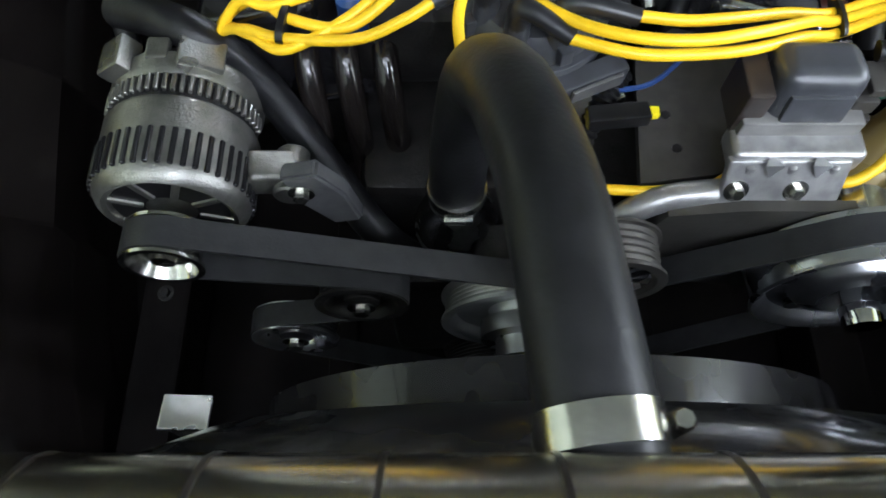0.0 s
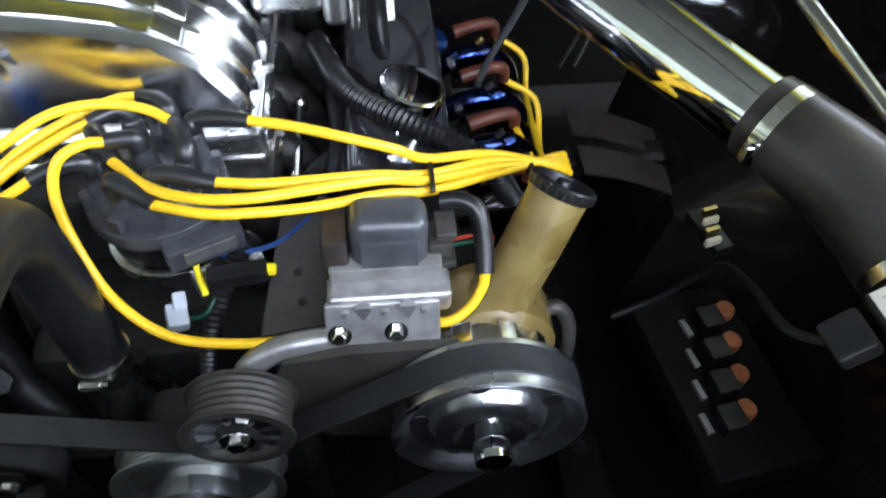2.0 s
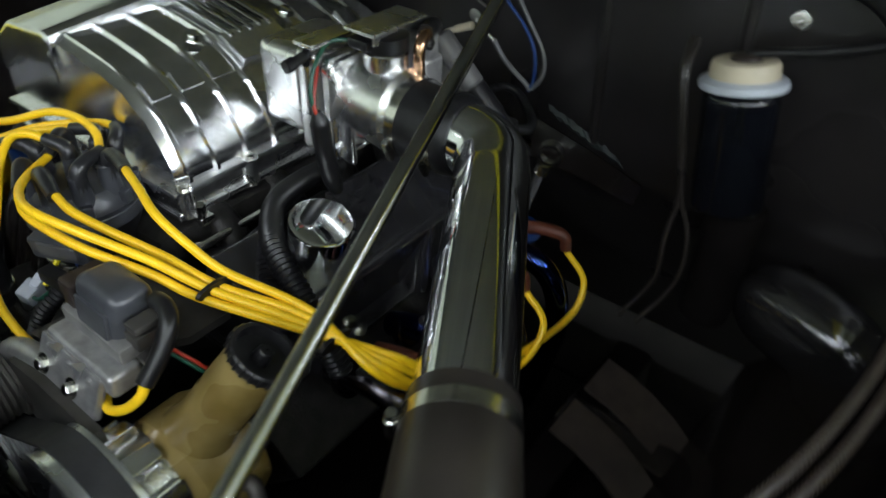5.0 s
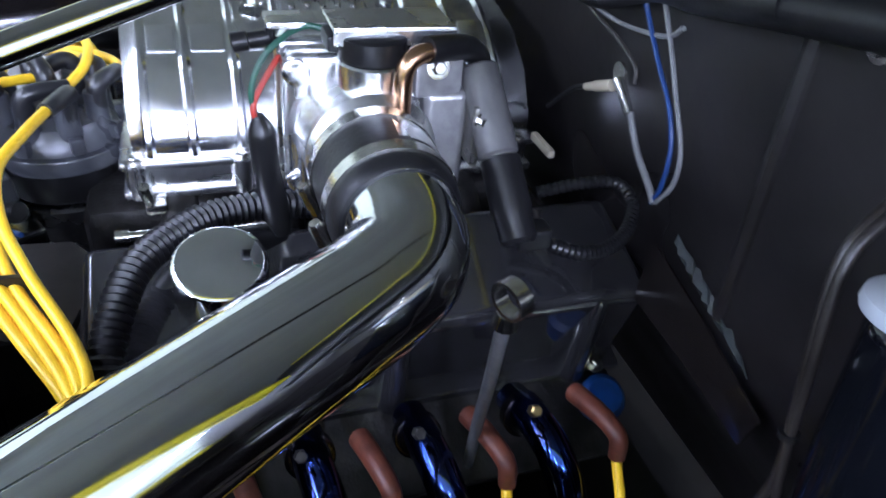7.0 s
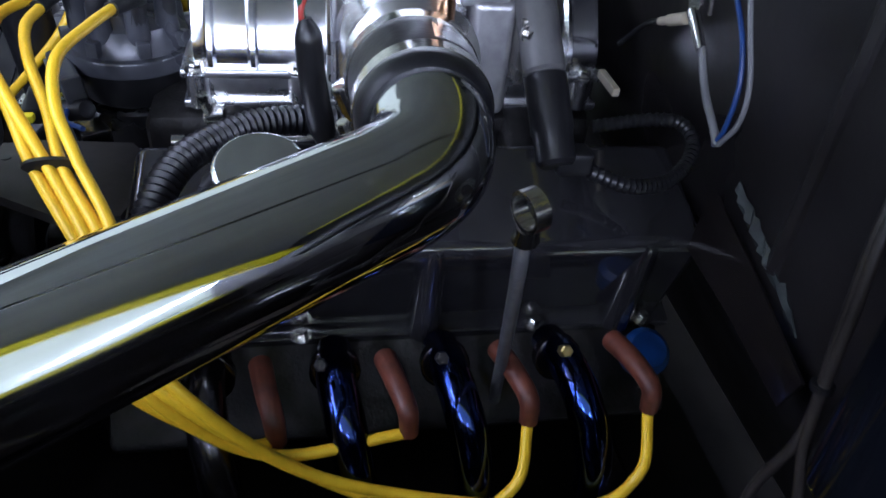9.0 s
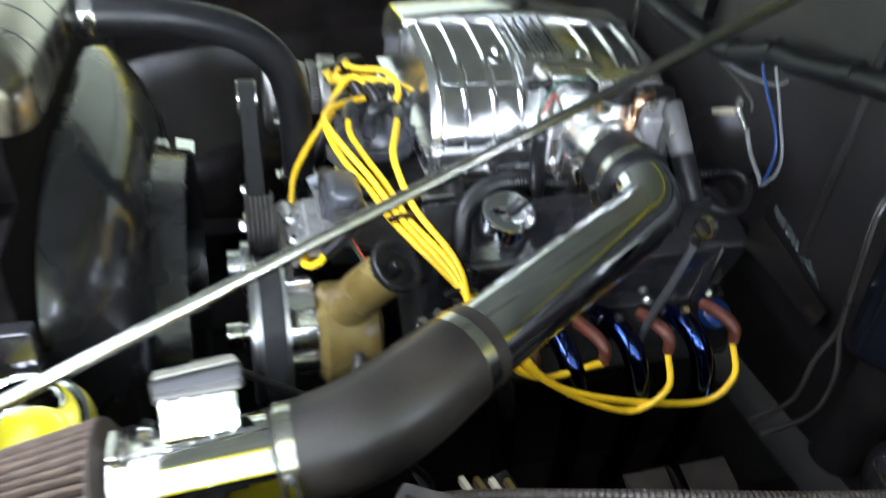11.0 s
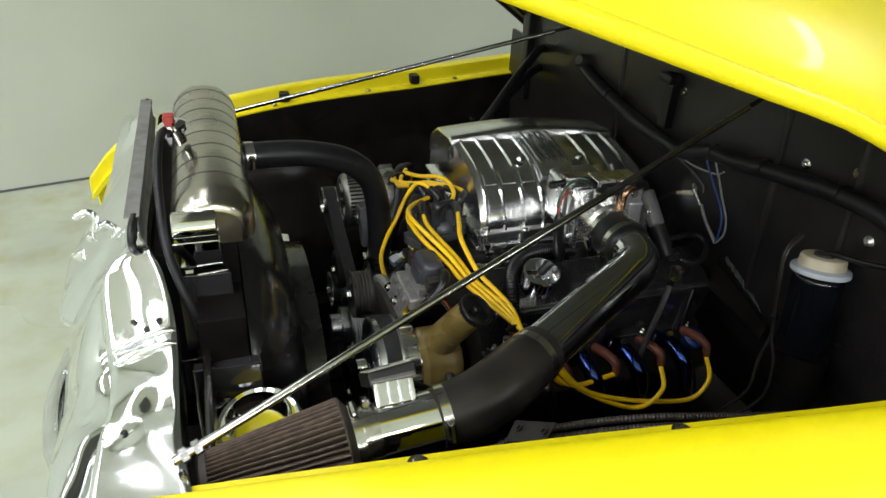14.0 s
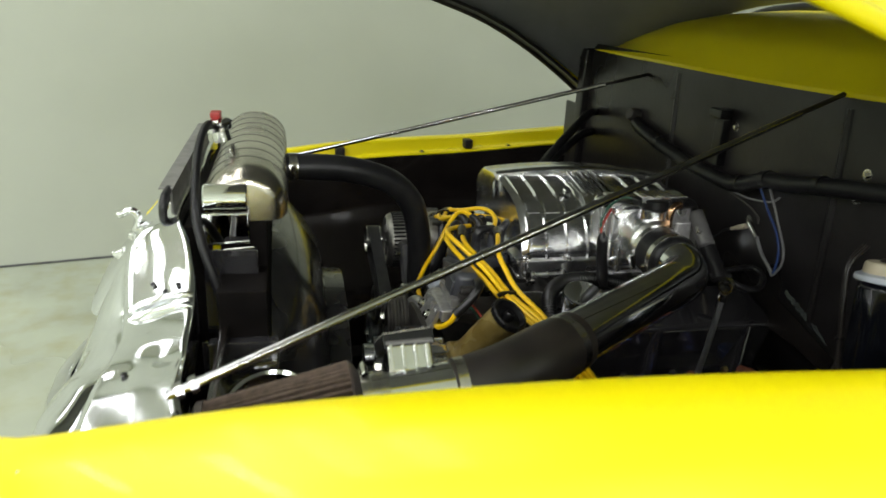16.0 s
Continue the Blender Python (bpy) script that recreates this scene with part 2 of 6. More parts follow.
def rings(bm, loops, cap=True, closed=False):
    """Skins rings of points, each a list of the same length."""
    vs = [[bm.verts.new(p) for p in loop] for loop in loops]
    n = len(vs[0])
    pairs = list(zip(vs[:-1], vs[1:])) + ([(vs[-1], vs[0])] if closed else [])
    for a, b in pairs:
        for k in range(n):
            bm.faces.new((a[k], a[(k + 1) % n], b[(k + 1) % n], b[k]))
    if cap and not closed:
        bm.faces.new(vs[0][::-1])
        bm.faces.new(vs[-1])
    return bm


def lathe(bm, origin, axis, profile, seg=32, cap=True):
    """profile: pairs of distance along the axis and radius."""
    axis, s, u = frame_of(axis)
    o = Vector(origin)
    loops = [[o + axis * d + (s * math.cos(2 * math.pi * k / seg) + u * math.sin(2 * math.pi * k / seg)) * max(r, 1e-4) for k in range(seg)] for d, r in profile]
    return rings(bm, loops, cap)


def smooth_path(pts, per=8):
    pts = [Vector(p) for p in pts]
    if len(pts) < 3:
        return pts
    q = [pts[0] * 2 - pts[1]] + pts + [pts[-1] * 2 - pts[-2]]
    out = []
    for i in range(1, len(q) - 2):
        a, b, c, d = q[i - 1:i + 3]
        for k in range(per):
            t = k / per
            out.append(0.5 * ((2 * b) + (c - a) * t + (2 * a - 5 * b + 4 * c - d) * t * t + (3 * b - a - 3 * c + d) * t * t * t))
    out.append(pts[-1])
    return out


def tube(bm, pts, r, seg=12, per=8, radii=None, cap=True):
    path = smooth_path(pts, per)
    t0 = (path[1] - path[0]).normalized()
    _, s, u = frame_of(t0)
    loops = []
    n = len(path)
    for i, p in enumerate(path):
        t = (path[min(i + 1, n - 1)] - path[max(i - 1, 0)]).normalized()
        s = (s - t * s.dot(t)).normalized()
        u = t.cross(s)
        rr = r if radii is None else radii(i / (n - 1))
        loops.append([p + (s * math.cos(2 * math.pi * k / seg) + u * math.sin(2 * math.pi * k / seg)) * rr for k in range(seg)])
    return rings(bm, loops, cap)


def loom(bm, pts, r, seg=12, pitch=0.006):
    """Corrugated conduit."""
    path = smooth_path(pts, 10)
    length = sum((b - a).length for a, b in zip(path[:-1], path[1:]))
    n = max(8, int(length / pitch * 2))
    dense, acc, i, step = [path[0]], 0.0, 0, length / n
    for a, b in zip(path[:-1], path[1:]):
        d = (b - a).length
        while acc + d >= step * (len(dense)) and len(dense) <= n:
            dense.append(a.lerp(b, (step * len(dense) - acc) / d))
        acc += d
    count = len(dense)
    return tube(bm, dense, r, seg, 1, radii=lambda t: r * (1.0 if int(round(t * (count - 1))) % 2 else 0.80))


def bolt(bm, at, axis, r=0.006, h=0.005, washer=True):
    axis = Vector(axis).normalized()
    if washer:
        lathe(bm, at, axis, [(0, r * 1.7), (0.0015, r * 1.7), (0.0017, r * 1.2)], 16)
    lathe(bm, at, axis, [(0, r), (h, r), (h + 0.001, r * 0.8)], 6)
    return bm


def clamp(name, at, axis, r, parent, width=0.012, screw=(0, 0, 1)):
    """A worm-drive hose clamp, its band and its screw housing."""
    axis, s, u = frame_of(axis)
    bm = bmesh.new()
    lathe(bm, Vector(at) - axis * width / 2, axis, [(0, r), (0, r + 0.0016), (width, r + 0.0016), (width, r)], 40)
    c = part(name, bm, M_STEEL, parent, "bright zinc-plated hose clamp")
    d = Vector(screw)
    d = (d - axis * d.dot(axis)).normalized()
    w = axis.cross(d)
    b2 = bmesh.new()
    p = Vector(at) + d * (r + 0.006)
    lathe(b2, p - w * 0.012, w, [(0, 0.004), (0.003, 0.0055), (0.019, 0.0055), (0.02, 0.0045), (0.026, 0.0045)], 8)
    part("clamp_screw", b2, M_STEEL, c)
    return c


def sheet(bm, grid, thick=None):
    """Faces over rows of points."""
    vs = [[bm.verts.new(p) for p in row] for row in grid]
    for a, b in zip(vs[:-1], vs[1:]):
        for k in range(len(a) - 1):
            bm.faces.new((a[k], a[k + 1], b[k + 1], b[k]))
    if thick:
        bmesh.ops.recalc_face_normals(bm, faces=bm.faces)
        bmesh.ops.solidify(bm, geom=list(bm.faces), thickness=thick)
    return bm


def lerp_table(tab, v):
    if v <= tab[0][0]:
        return tab[0][1]
    for (a, x), (b, y) in zip(tab[:-1], tab[1:]):
        if v <= b:
            f = (v - a) / (b - a)
            return x + (y - x) * f
    return tab[-1][1]


def smooth_table(tab, v):
    """Catmull-Rom through a table of rows (key, value)."""
    if v <= tab[0][0] or v >= tab[-1][0] or len(tab) < 3:
        return lerp_table(tab, v)
    for i in range(len(tab) - 1):
        if tab[i][0] <= v <= tab[i + 1][0]:
            break
    (a, x), (b, y) = tab[i], tab[i + 1]
    m0 = (y - tab[i - 1][1]) / (b - tab[i - 1][0]) if i > 0 else (y - x) / (b - a)
    m1 = (tab[i + 2][1] - x) / (tab[i + 2][0] - a) if i + 2 < len(tab) else (y - x) / (b - a)
    h = b - a
    t = (v - a) / h
    return (2 * t**3 - 3 * t**2 + 1) * x + (t**3 - 2 * t**2 + t) * h * m0 + (-2 * t**3 + 3 * t**2) * y + (t**3 - t**2) * h * m1


# ---- the hall ----
XC = 0.075
bm = bmesh.new()
box(bm, (4.0, -0.5, -0.05), (19, 18, 0.1))
solo("floor", bm, M_FLOOR, "pale sealed concrete showroom floor with faint yellow stains", "floor", kind="structure", smooth=False)
WALL_TURN = radians(13)
bm = bmesh.new()
wdir = Vector((-math.sin(WALL_TURN), math.cos(WALL_TURN), 0))
wn = Vector((math.cos(WALL_TURN), math.sin(WALL_TURN), 0))
wp = Vector((-2.2, -0.9, 0))
box(bm, wp - wn * 0.075 + wdir * 0.8 + Vector((0, 0, CEIL / 2)), (0.15, 17, CEIL), 0, Euler((0, 0, WALL_TURN)))
solo("wall_west", bm, M_WALL, "plain pale grey-green painted showroom wall", "wall", kind="structure", smooth=False)
bm = bmesh.new()
box(bm, wp + wn * 0.006 + wdir * 0.8 + Vector((0, 0, 0.006)), (0.008, 17, 0.007), 0, Euler((0, 0, WALL_TURN)))
solo("baseboard", bm, M_DULL, "thin dark joint strip where wall meets floor", "baseboard", kind="structure", smooth=False)
for nm, c, s in (("wall_east", (13.0, -0.5, CEIL / 2), (0.15, 18, CEIL)), ("wall_south", (4.0, -9.0, CEIL / 2), (19, 0.15, CEIL)), ("wall_north", (4.0, 8.0, CEIL / 2), (19, 0.15, CEIL))):
    bm = bmesh.new()
    box(bm, c, s)
    solo(nm, bm, M_WALL, "plain pale grey-green painted showroom wall", "wall", kind="structure", smooth=False)
bm = bmesh.new()
box(bm, (4.0, -0.5, CEIL + 0.06), (19, 18, 0.1))
solo("ceiling", bm, M_CEIL, "plain white showroom ceiling", "ceiling", kind="structure", smooth=False)
bm = bmesh.new()
box(bm, (0, 0, 0), (2.44, 0.36, 0.1), 0.01)
fixture = solo("ceiling_light", bm, M_GLASS_LAMP, "white enamelled strip light under the ceiling", "ceiling light", "strip lights")
fixture.location = (lamp_spots[0][0], lamp_spots[0][1], CEIL - 0.04)
for lx, ly in lamp_spots[1:]:
    copy_thing(fixture, pose(lx, ly, CEIL - 0.04))

# ---- the car's body ----
car = thing("car", (XC, 0.4, 0), "bright yellow vintage car, hood raised over black engine bay", "car")
NEAR_X = [(-0.50, 0.50), (-0.30, 0.65), (-0.03, 0.767), (0.24, 0.839), (0.51, 0.892), (0.8, 0.928), (1.25, 0.945)]
NEAR_Z = [(-0.50, 0.695), (-0.30, 0.800), (-0.03, 0.895), (0.18, 0.938), (0.40, 0.965), (0.65, 0.977), (1.25, 0.980)]
FAR_Z = [(-0.44, 0.53), (-0.37, 0.645), (-0.30, 0.735), (-0.20, 0.793), (-0.03, 0.83), (0.24, 0.855), (0.63, 0.868), (1.04, 0.898), (1.25, 0.90)]


def fender(side):
    """One front fender: bolted inner flange, raised step and the outer skin that falls to the sill."""
    bm = bmesh.new()
    rows = []
    sec = [(0.0, -0.02), (0.0, 0.0), (0.025, 0.0), (0.031, 0.002), (0.034, 0.005), (0.0365, 0.012), (0.042, 0.034), (0.0435, 0.0375), (0.047, 0.0405), (0.055, 0.042), (0.066, 0.042), (0.08, 0.0405), (0.11, 0.031), (0.15, 0.002), (0.19, -0.052), (0.225, -0.115), (0.245, -0.22), (0.25, -0.40), (0.248, -0.54)]
    for i in range(40):
        y = -0.33 + 1.53 * i / 39
        xi = smooth_table(NEAR_X, y)
        z = smooth_table(NEAR_Z if side > 0 else FAR_Z, y)
        nose = min(1, max(0.3, (y + 0.40) / 0.16))
        row = []
        for u, dz in sec:
            x = xi + u * nose
            row.append((x if side > 0 else 2 * XC - x, y, z + dz * (1 if dz > 0 else (0.55 + 0.45 * nose))))
        rows.append(row)
    sheet(bm, rows, 0.004)
    f = part("fender", bm, M_YELLOW, car, "glossy yellow front fender with a bolted inner flange")
    return f


def at_fender(side, y, u, dz=0.0):
    x = smooth_table(NEAR_X, y) + u
    return Vector((x if side > 0 else 2 * XC - x, y, smooth_table(NEAR_Z if side > 0 else FAR_Z, y) + dz))


for side in (1, -1):
    f = fender(side)
    for y in (-0.12, 0.168, 0.462, 0.76):
        bm = bmesh.new()
        bolt(bm, at_fender(side, y, 0.0145, 0.0025), (0, 0, 1), 0.0072 if side > 0 else 0.0055, 0.0045)
        part("fender_bolt", bm, M_STEEL, f, "zinc hex bolt with a washer")
    for y, w in (((0.62, 0.05), (0.20, 0.035)) if side < 0 else ()):
        bm = bmesh.new()
        box(bm, at_fender(side, y, 0.030, 0.018), (w * 0.8, 0.03, 0.03), 0.006)
        part("bump_stop", bm, M_RUBBER, f, "black rubber hood bump stop")
    if side > 0:
        bm = bmesh.new()
        box(bm, at_fender(side, 0.555, 0.0395, 0.026), (0.006, 0.032, 0.008), 0.001)
        part("drain_slot", bm, M_PLASTIC, f, "small dark slot in the fender lip")
    # inner fender panel, with two access openings towards the outer skin
    bm = bmesh.new()
    rows = []
    for i in range(72):
        y = -0.10 + 1.06 * i / 71
        top = at_fender(side, y, 0.001, -0.004)
        well = min(1.0, max(0.0, (y - 0.06) / 0.09)) * min(1.0, max(0.0, (0.60 - y) / 0.12)) if side > 0 else 0.0
        drops = [(0.004 * k / 4, 0.05 * k / 4) for k in range(5)] + [(0.004 + 0.008 * k / 7, 0.05 + 0.11 * k / 7) for k in range(1, 8)]
        rows.append([top + Vector((-side * d, 0, -h)) for d, h in drops] + [top + Vector((-side * (a + (b - a) * well), 0, -h)) for a, b, h in ((0.05, 0.022, 0.26), (0.12 + 0.03 * math.sin(y * 9), 0.04, 0.34), (0.20, 0.055, 0.42), (0.24, 0.07, 0.62), (0.24, 0.07, 0.735))])
    sheet(bm, rows, 0.004)
    if side > 0:
        gone = []
        for fc in bm.faces:
            m = fc.calc_center_median()
            h = smooth_table(NEAR_Z, m.y) - 0.004 - m.z
            if any(((m.y - cy) / wy) ** 4 + ((h - ch) / wh) ** 4 < 1 for cy, wy, ch, wh in ((0.475, 0.085, 0.072, 0.045), (0.255, 0.075, 0.085, 0.058))):
                gone.append(fc)
        bmesh.ops.delete(bm, geom=gone, context="FACES")
        skirt = bmesh.new()
        lines = []
        for i in range(20):
            y = -0.06 + 1.01 * i / 19
            top = at_fender(side, y, 0.001, -0.004)
            lines.append([top + Vector((d, 0, -h)) for d, h in ((0.004, 0.008), (0.03, 0.02), (0.045, 0.06), (0.048, 0.12), (0.045, 0.20), (0.02, 0.27), (-0.03, 0.275))])
        sheet(skirt, lines, 0.002)
        part("fender_skirt", skirt, M_YELLOW, f, "yellow inside of the fender behind the openings")
    part("inner_fender", bm, M_BLACKPAINT, car, "glossy black inner fender panel with access openings" if side > 0 else "glossy black inner fender panel")
    # pressed ledge of the wheel housing by the firewall
    bm = bmesh.new()
    bmesh.ops.create_uvsphere(bm, u_segments=40, v_segments=20, radius=1)
    for v in bm.verts:
        v.co = Vector([math.copysign(abs(c) ** 0.72, c) * r for c, r in zip(v.co, (0.092, 0.046, 0.058))])
    bm.transform(pose(XC + side * 0.711, 0.905, 0.700, 14, side * 3, -side * 17))
    part("wheel_house", bm, M_HOUSING, car, "glossy black pressed ledge of the wheel housing")

# firewall, with a toe board that slopes back below
bm = bmesh.new()
rows = []
for z, y in ((1.222, 0.968), (1.19, 0.960), (0.80, 0.96), (0.70, 1.0), (0.45, 1.18), (0.30, 1.25)):
    rows.append([(x, y, z) for x in (-0.665, -0.62, -0.3, 0.0, 0.3, 0.6, 0.80, 0.985)])
sheet(bm, rows, 0.006)
fw = part("firewall", bm, M_FIREWALL, car, "satin black sheet-metal firewall")
for x in (0.43, 0.60, -0.12):
    bm = bmesh.new()
    tube(bm, [(x, 0.957, 1.19), (x + 0.012, 0.957, 1.0), (x + 0.022, 0.957, 0.81)], 0.009, 8, 4)
    part("rib", bm, M_FIREWALL, fw)
for x, z in ((0.133, 1.108), (0.497, 1.094), (0.488, 1.052), (0.10, 1.12), (0.60, 1.12), (-0.293, 1.053), (0.09, 1.075), (0.66, 1.03)):
    bm = bmesh.new()
    bolt(bm, (x, 0.955, z), (0, -1, 0), 0.006, 0.006)
    part("firewall_bolt", bm, M_STEEL, fw)
bm = bmesh.new()
box(bm, (0.10, 0.945, 1.08), (0.03, 0.022, 0.12), 0.004)
box(bm, (0.10, 0.935, 1.13), (0.045, 0.03, 0.02), 0.004)
part("firewall_bracket", bm, M_PLASTIC, fw, "black bracket bolted to the firewall")
# side post between far fender and cowl
bm = bmesh.new()
box(bm, (-0.652, 0.955, 1.03), (0.05, 0.05, 0.36), 0.008)
box(bm, (-0.735, 0.965, 0.72), (0.16, 0.012, 0.62), 0.002)
part("side_post", bm, M_FIREWALL, car)

# cowl
bm = bmesh.new()
rows = []
for y, z in ((0.955, 1.203), (0.952, 1.211), (0.960, 1.222), (0.970, 1.240), (0.985, 1.265), (1.01, 1.290), (1.06, 1.318), (1.14, 1.336), (1.24, 1.346), (1.34, 1.350)):
    row = []
    for i in range(49):
        a = -1 + 2 * i / 48
        row.append((XC + 0.015 + a * 0.775, y + 0.06 * a * a * (0.1 if y < 0.97 else 1), z - 0.006 * abs(a) ** 4 + 0.026 * max(0.0, a) ** 2 - max(0.0, z - 1.215) * 0.95 * abs(a) ** 3.5))
    rows.append(row)
sheet(bm, rows, 0.005)
part("cowl", bm, M_YELLOW, car, "yellow cowl panel above the firewall")
bm = bmesh.new()
tube(bm, [(XC - 0.74, 1.40, 1.24), (XC - 0.6, 1.37, 1.31), (XC - 0.4, 1.35, 1.348), (XC, 1.34, 1.360), (XC + 0.4, 1.35, 1.348), (XC + 0.6, 1.37, 1.31), (XC + 0.76, 1.40, 1.24)], 0.012, 10)
part("windscreen_seal", bm, M_RUBBER, car, "black rubber windscreen seal")

# hood, raised on its rear hinges
HOOD = Matrix.Translation((XC, 1.08, 1.142)) @ pose(0, 0, 0, 0, -1.2, 0) @ Matrix.Rotation(radians(-18.2), 4, "X")


def hood_droop(v):
    """The edge bends down towards the hinges."""
    return 0.14 * max(0, (0.42 - v) / 0.42) ** 1.6


def hood_rows(inset):
    rows = []
    for i in range(25):
        v = i / 24
        y = 0.02 - 1.27 * v
        half = 0.80 - 0.03 * v - 0.10 * max(0, v - 0.75) * 4 * max(0, v - 0.75)
        crown = 0.17 + 0.05 * math.sin(v * 2.2) + 0.08 * max(0, 1 - v / 0.45) ** 1.3
        nose = max(0, (v - 0.86) / 0.14)
        row = []
        for k in range(41):
            a = math.sin(math.pi / 2 * (-1 + 2 * k / 40))
            prof = (1 - abs(a) ** 2.6) ** 0.62
            row.append(HOOD @ Vector((a * (half - inset), y, -hood_droop(v) * (1 - prof) + crown * prof * (1 - 0.7 * nose * nose) - inset)))
        rows.append(row)
    return rows


bm = bmesh.new()
sheet(bm, hood_rows(0.0), 0.003)
hood = part("hood", bm, M_YELLOW, car, "raised glossy yellow hood with curved sides")
bm = bmesh.new()
sheet(bm, [row[2:-2] for row in hood_rows(0.007)], 0.002)
part("hood_lining", bm, M_HOODIN, hood, "slate grey painted underside of the hood")
# far edge and flange take firewall black, shade put into a yellow part's colour
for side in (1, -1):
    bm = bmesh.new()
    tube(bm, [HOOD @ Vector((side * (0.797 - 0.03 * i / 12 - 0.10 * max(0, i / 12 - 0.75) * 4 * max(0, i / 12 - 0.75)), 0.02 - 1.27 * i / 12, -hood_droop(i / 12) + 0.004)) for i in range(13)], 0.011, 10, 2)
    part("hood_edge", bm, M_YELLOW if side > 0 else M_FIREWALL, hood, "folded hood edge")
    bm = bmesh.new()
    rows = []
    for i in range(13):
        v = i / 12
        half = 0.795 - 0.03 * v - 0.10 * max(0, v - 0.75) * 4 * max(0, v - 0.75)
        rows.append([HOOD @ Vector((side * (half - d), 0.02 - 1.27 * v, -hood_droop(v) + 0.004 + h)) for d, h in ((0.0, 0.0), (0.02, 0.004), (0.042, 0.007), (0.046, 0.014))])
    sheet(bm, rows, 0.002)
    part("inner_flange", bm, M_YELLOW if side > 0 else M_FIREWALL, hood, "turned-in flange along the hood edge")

# chrome filler panel between the fenders, ahead of the radiator
REAR_Y = ((0, -0.118), (0.30, -0.122), (0.335, -0.107), (0.365, -0.099), (0.405, -0.092), (0.55, -0.090), (0.625, -0.087), (0.72, -0.073))
REAR_Z = ((0, 1.004), (0.30, 1.003), (0.335, 0.986), (0.365, 0.964), (0.405, 0.930), (0.445, 0.915), (0.50, 0.905), (0.55, 0.900), (0.625, 0.896), (0.72, 0.884))
STEP_Y = ((0, -0.146), (0.28, -0.148), (0.305, -0.162), (0.33, -0.178), (0.355, -0.181), (0.395, -0.178), (0.475, -0.170), (0.545, -0.171), (0.585, -0.179), (0.72, -0.190))
STEP_Z = ((0, 0.998), (0.28, 0.997), (0.325, 0.986), (0.355, 0.962), (0.395, 0.932), (0.425, 0.916), (0.475, 0.908), (0.545, 0.906), (0.60, 0.898), (0.72, 0.872))
FRONT_Y = ((0, -0.300), (0.11, -0.304), (0.135, -0.299), (0.16, -0.280), (0.21, -0.275), (0.325, -0.266), (0.425, -0.256), (0.525, -0.248), (0.72, -0.232))
FRONT_Z = ((0, 0.812), (0.09, 0.795), (0.135, 0.784), (0.20, 0.786), (0.325, 0.802), (0.425, 0.812), (0.525, 0.842), (0.605, 0.858), (0.72, 0.862))


def shell_front(a):
    return lerp_table(FRONT_Y, abs(a) * 0.71), lerp_table(FRONT_Z, abs(a) * 0.71)


def shelf_at(x, f):
    """A point of the shelf, f from its rear edge (0) to its step (1)."""
    u = abs(x - XC)
    out = min(1.0, max(0.0, (u - 0.29) / 0.05))
    bell = math.sin(math.pi * f)
    z = smooth_table(REAR_Z, u) * (1 - f) + smooth_table(STEP_Z, u) * f
    z += out * (bell * (0.002 + 0.0011 * math.sin(u * 62 + 2 * f) + 0.0012 * math.sin(u * 31 + 5 * f)) - 0.008 * f)
    z -= 0.006 * math.exp(-((u - 0.545) / 0.024) ** 2 - ((f - 0.35) / 0.3) ** 2)
    z -= 0.005 * math.exp(-((u - 0.585) / 0.016) ** 2 - ((f - 0.75) / 0.2) ** 2)
    return Vector((x, smooth_table(REAR_Y, u) * (1 - f) + smooth_table(STEP_Y, u) * f, z))


bm = bmesh.new()
rows = []
for i in range(143):
    x = XC - 0.71 + 0.01 * i
    u = abs(x - XC)
    rear, step = shelf_at(x, 0), shelf_at(x, 1)
    front_y, front_z = lerp_table(FRONT_Y, u), lerp_table(FRONT_Z, u)
    row = [rear + Vector((0, 0.004, -0.06)), rear + Vector((0, 0.003, -0.008)), rear + Vector((0, 0.001, -0.002))]
    row += [shelf_at(x, f) for f in (0.04, 0.1, 0.2, 0.3, 0.4, 0.5, 0.6, 0.7, 0.8, 0.9, 0.96)]
    row += [step, step + Vector((0, -0.005, -0.004)), step + Vector((0, -0.008, -0.012))]
    lo = step + Vector((0, -0.011, -0.026))
    for f in (0.0, 0.08, 0.2, 0.32, 0.44, 0.56, 0.68, 0.8, 0.9, 0.96, 1.0):
        bell = math.sin(math.pi * f)
        dent = 0.009 * math.exp(-((u - 0.50 - 0.03 * f) / 0.018) ** 2 - ((f - 0.42) / 0.22) ** 2)
        dent -= 0.004 * math.exp(-((u - 0.44) / 0.02) ** 2 - ((f - 0.3) / 0.3) ** 2)
        row.append(Vector((x, lo.y + (front_y - lo.y) * f, lo.z + (front_z - lo.z) * f + 0.012 * bell - dent + 0.002 * bell * math.sin(u * 45 + 4 * f))))
    row += [(x, front_y - 0.003, front_z - 0.008), (x, front_y + 0.004, front_z - 0.016), (x, front_y + 0.04, front_z - 0.022), (x, front_y + 0.05, front_z - 0.15), (x, front_y + 0.05, front_z - 0.38)]
    rows.append(row)
sheet(bm, rows, 0.003)
shell = part("grille_shell", bm, M_CHROMEWAVY, car, "wavy chrome-plated filler panel and grille shell")
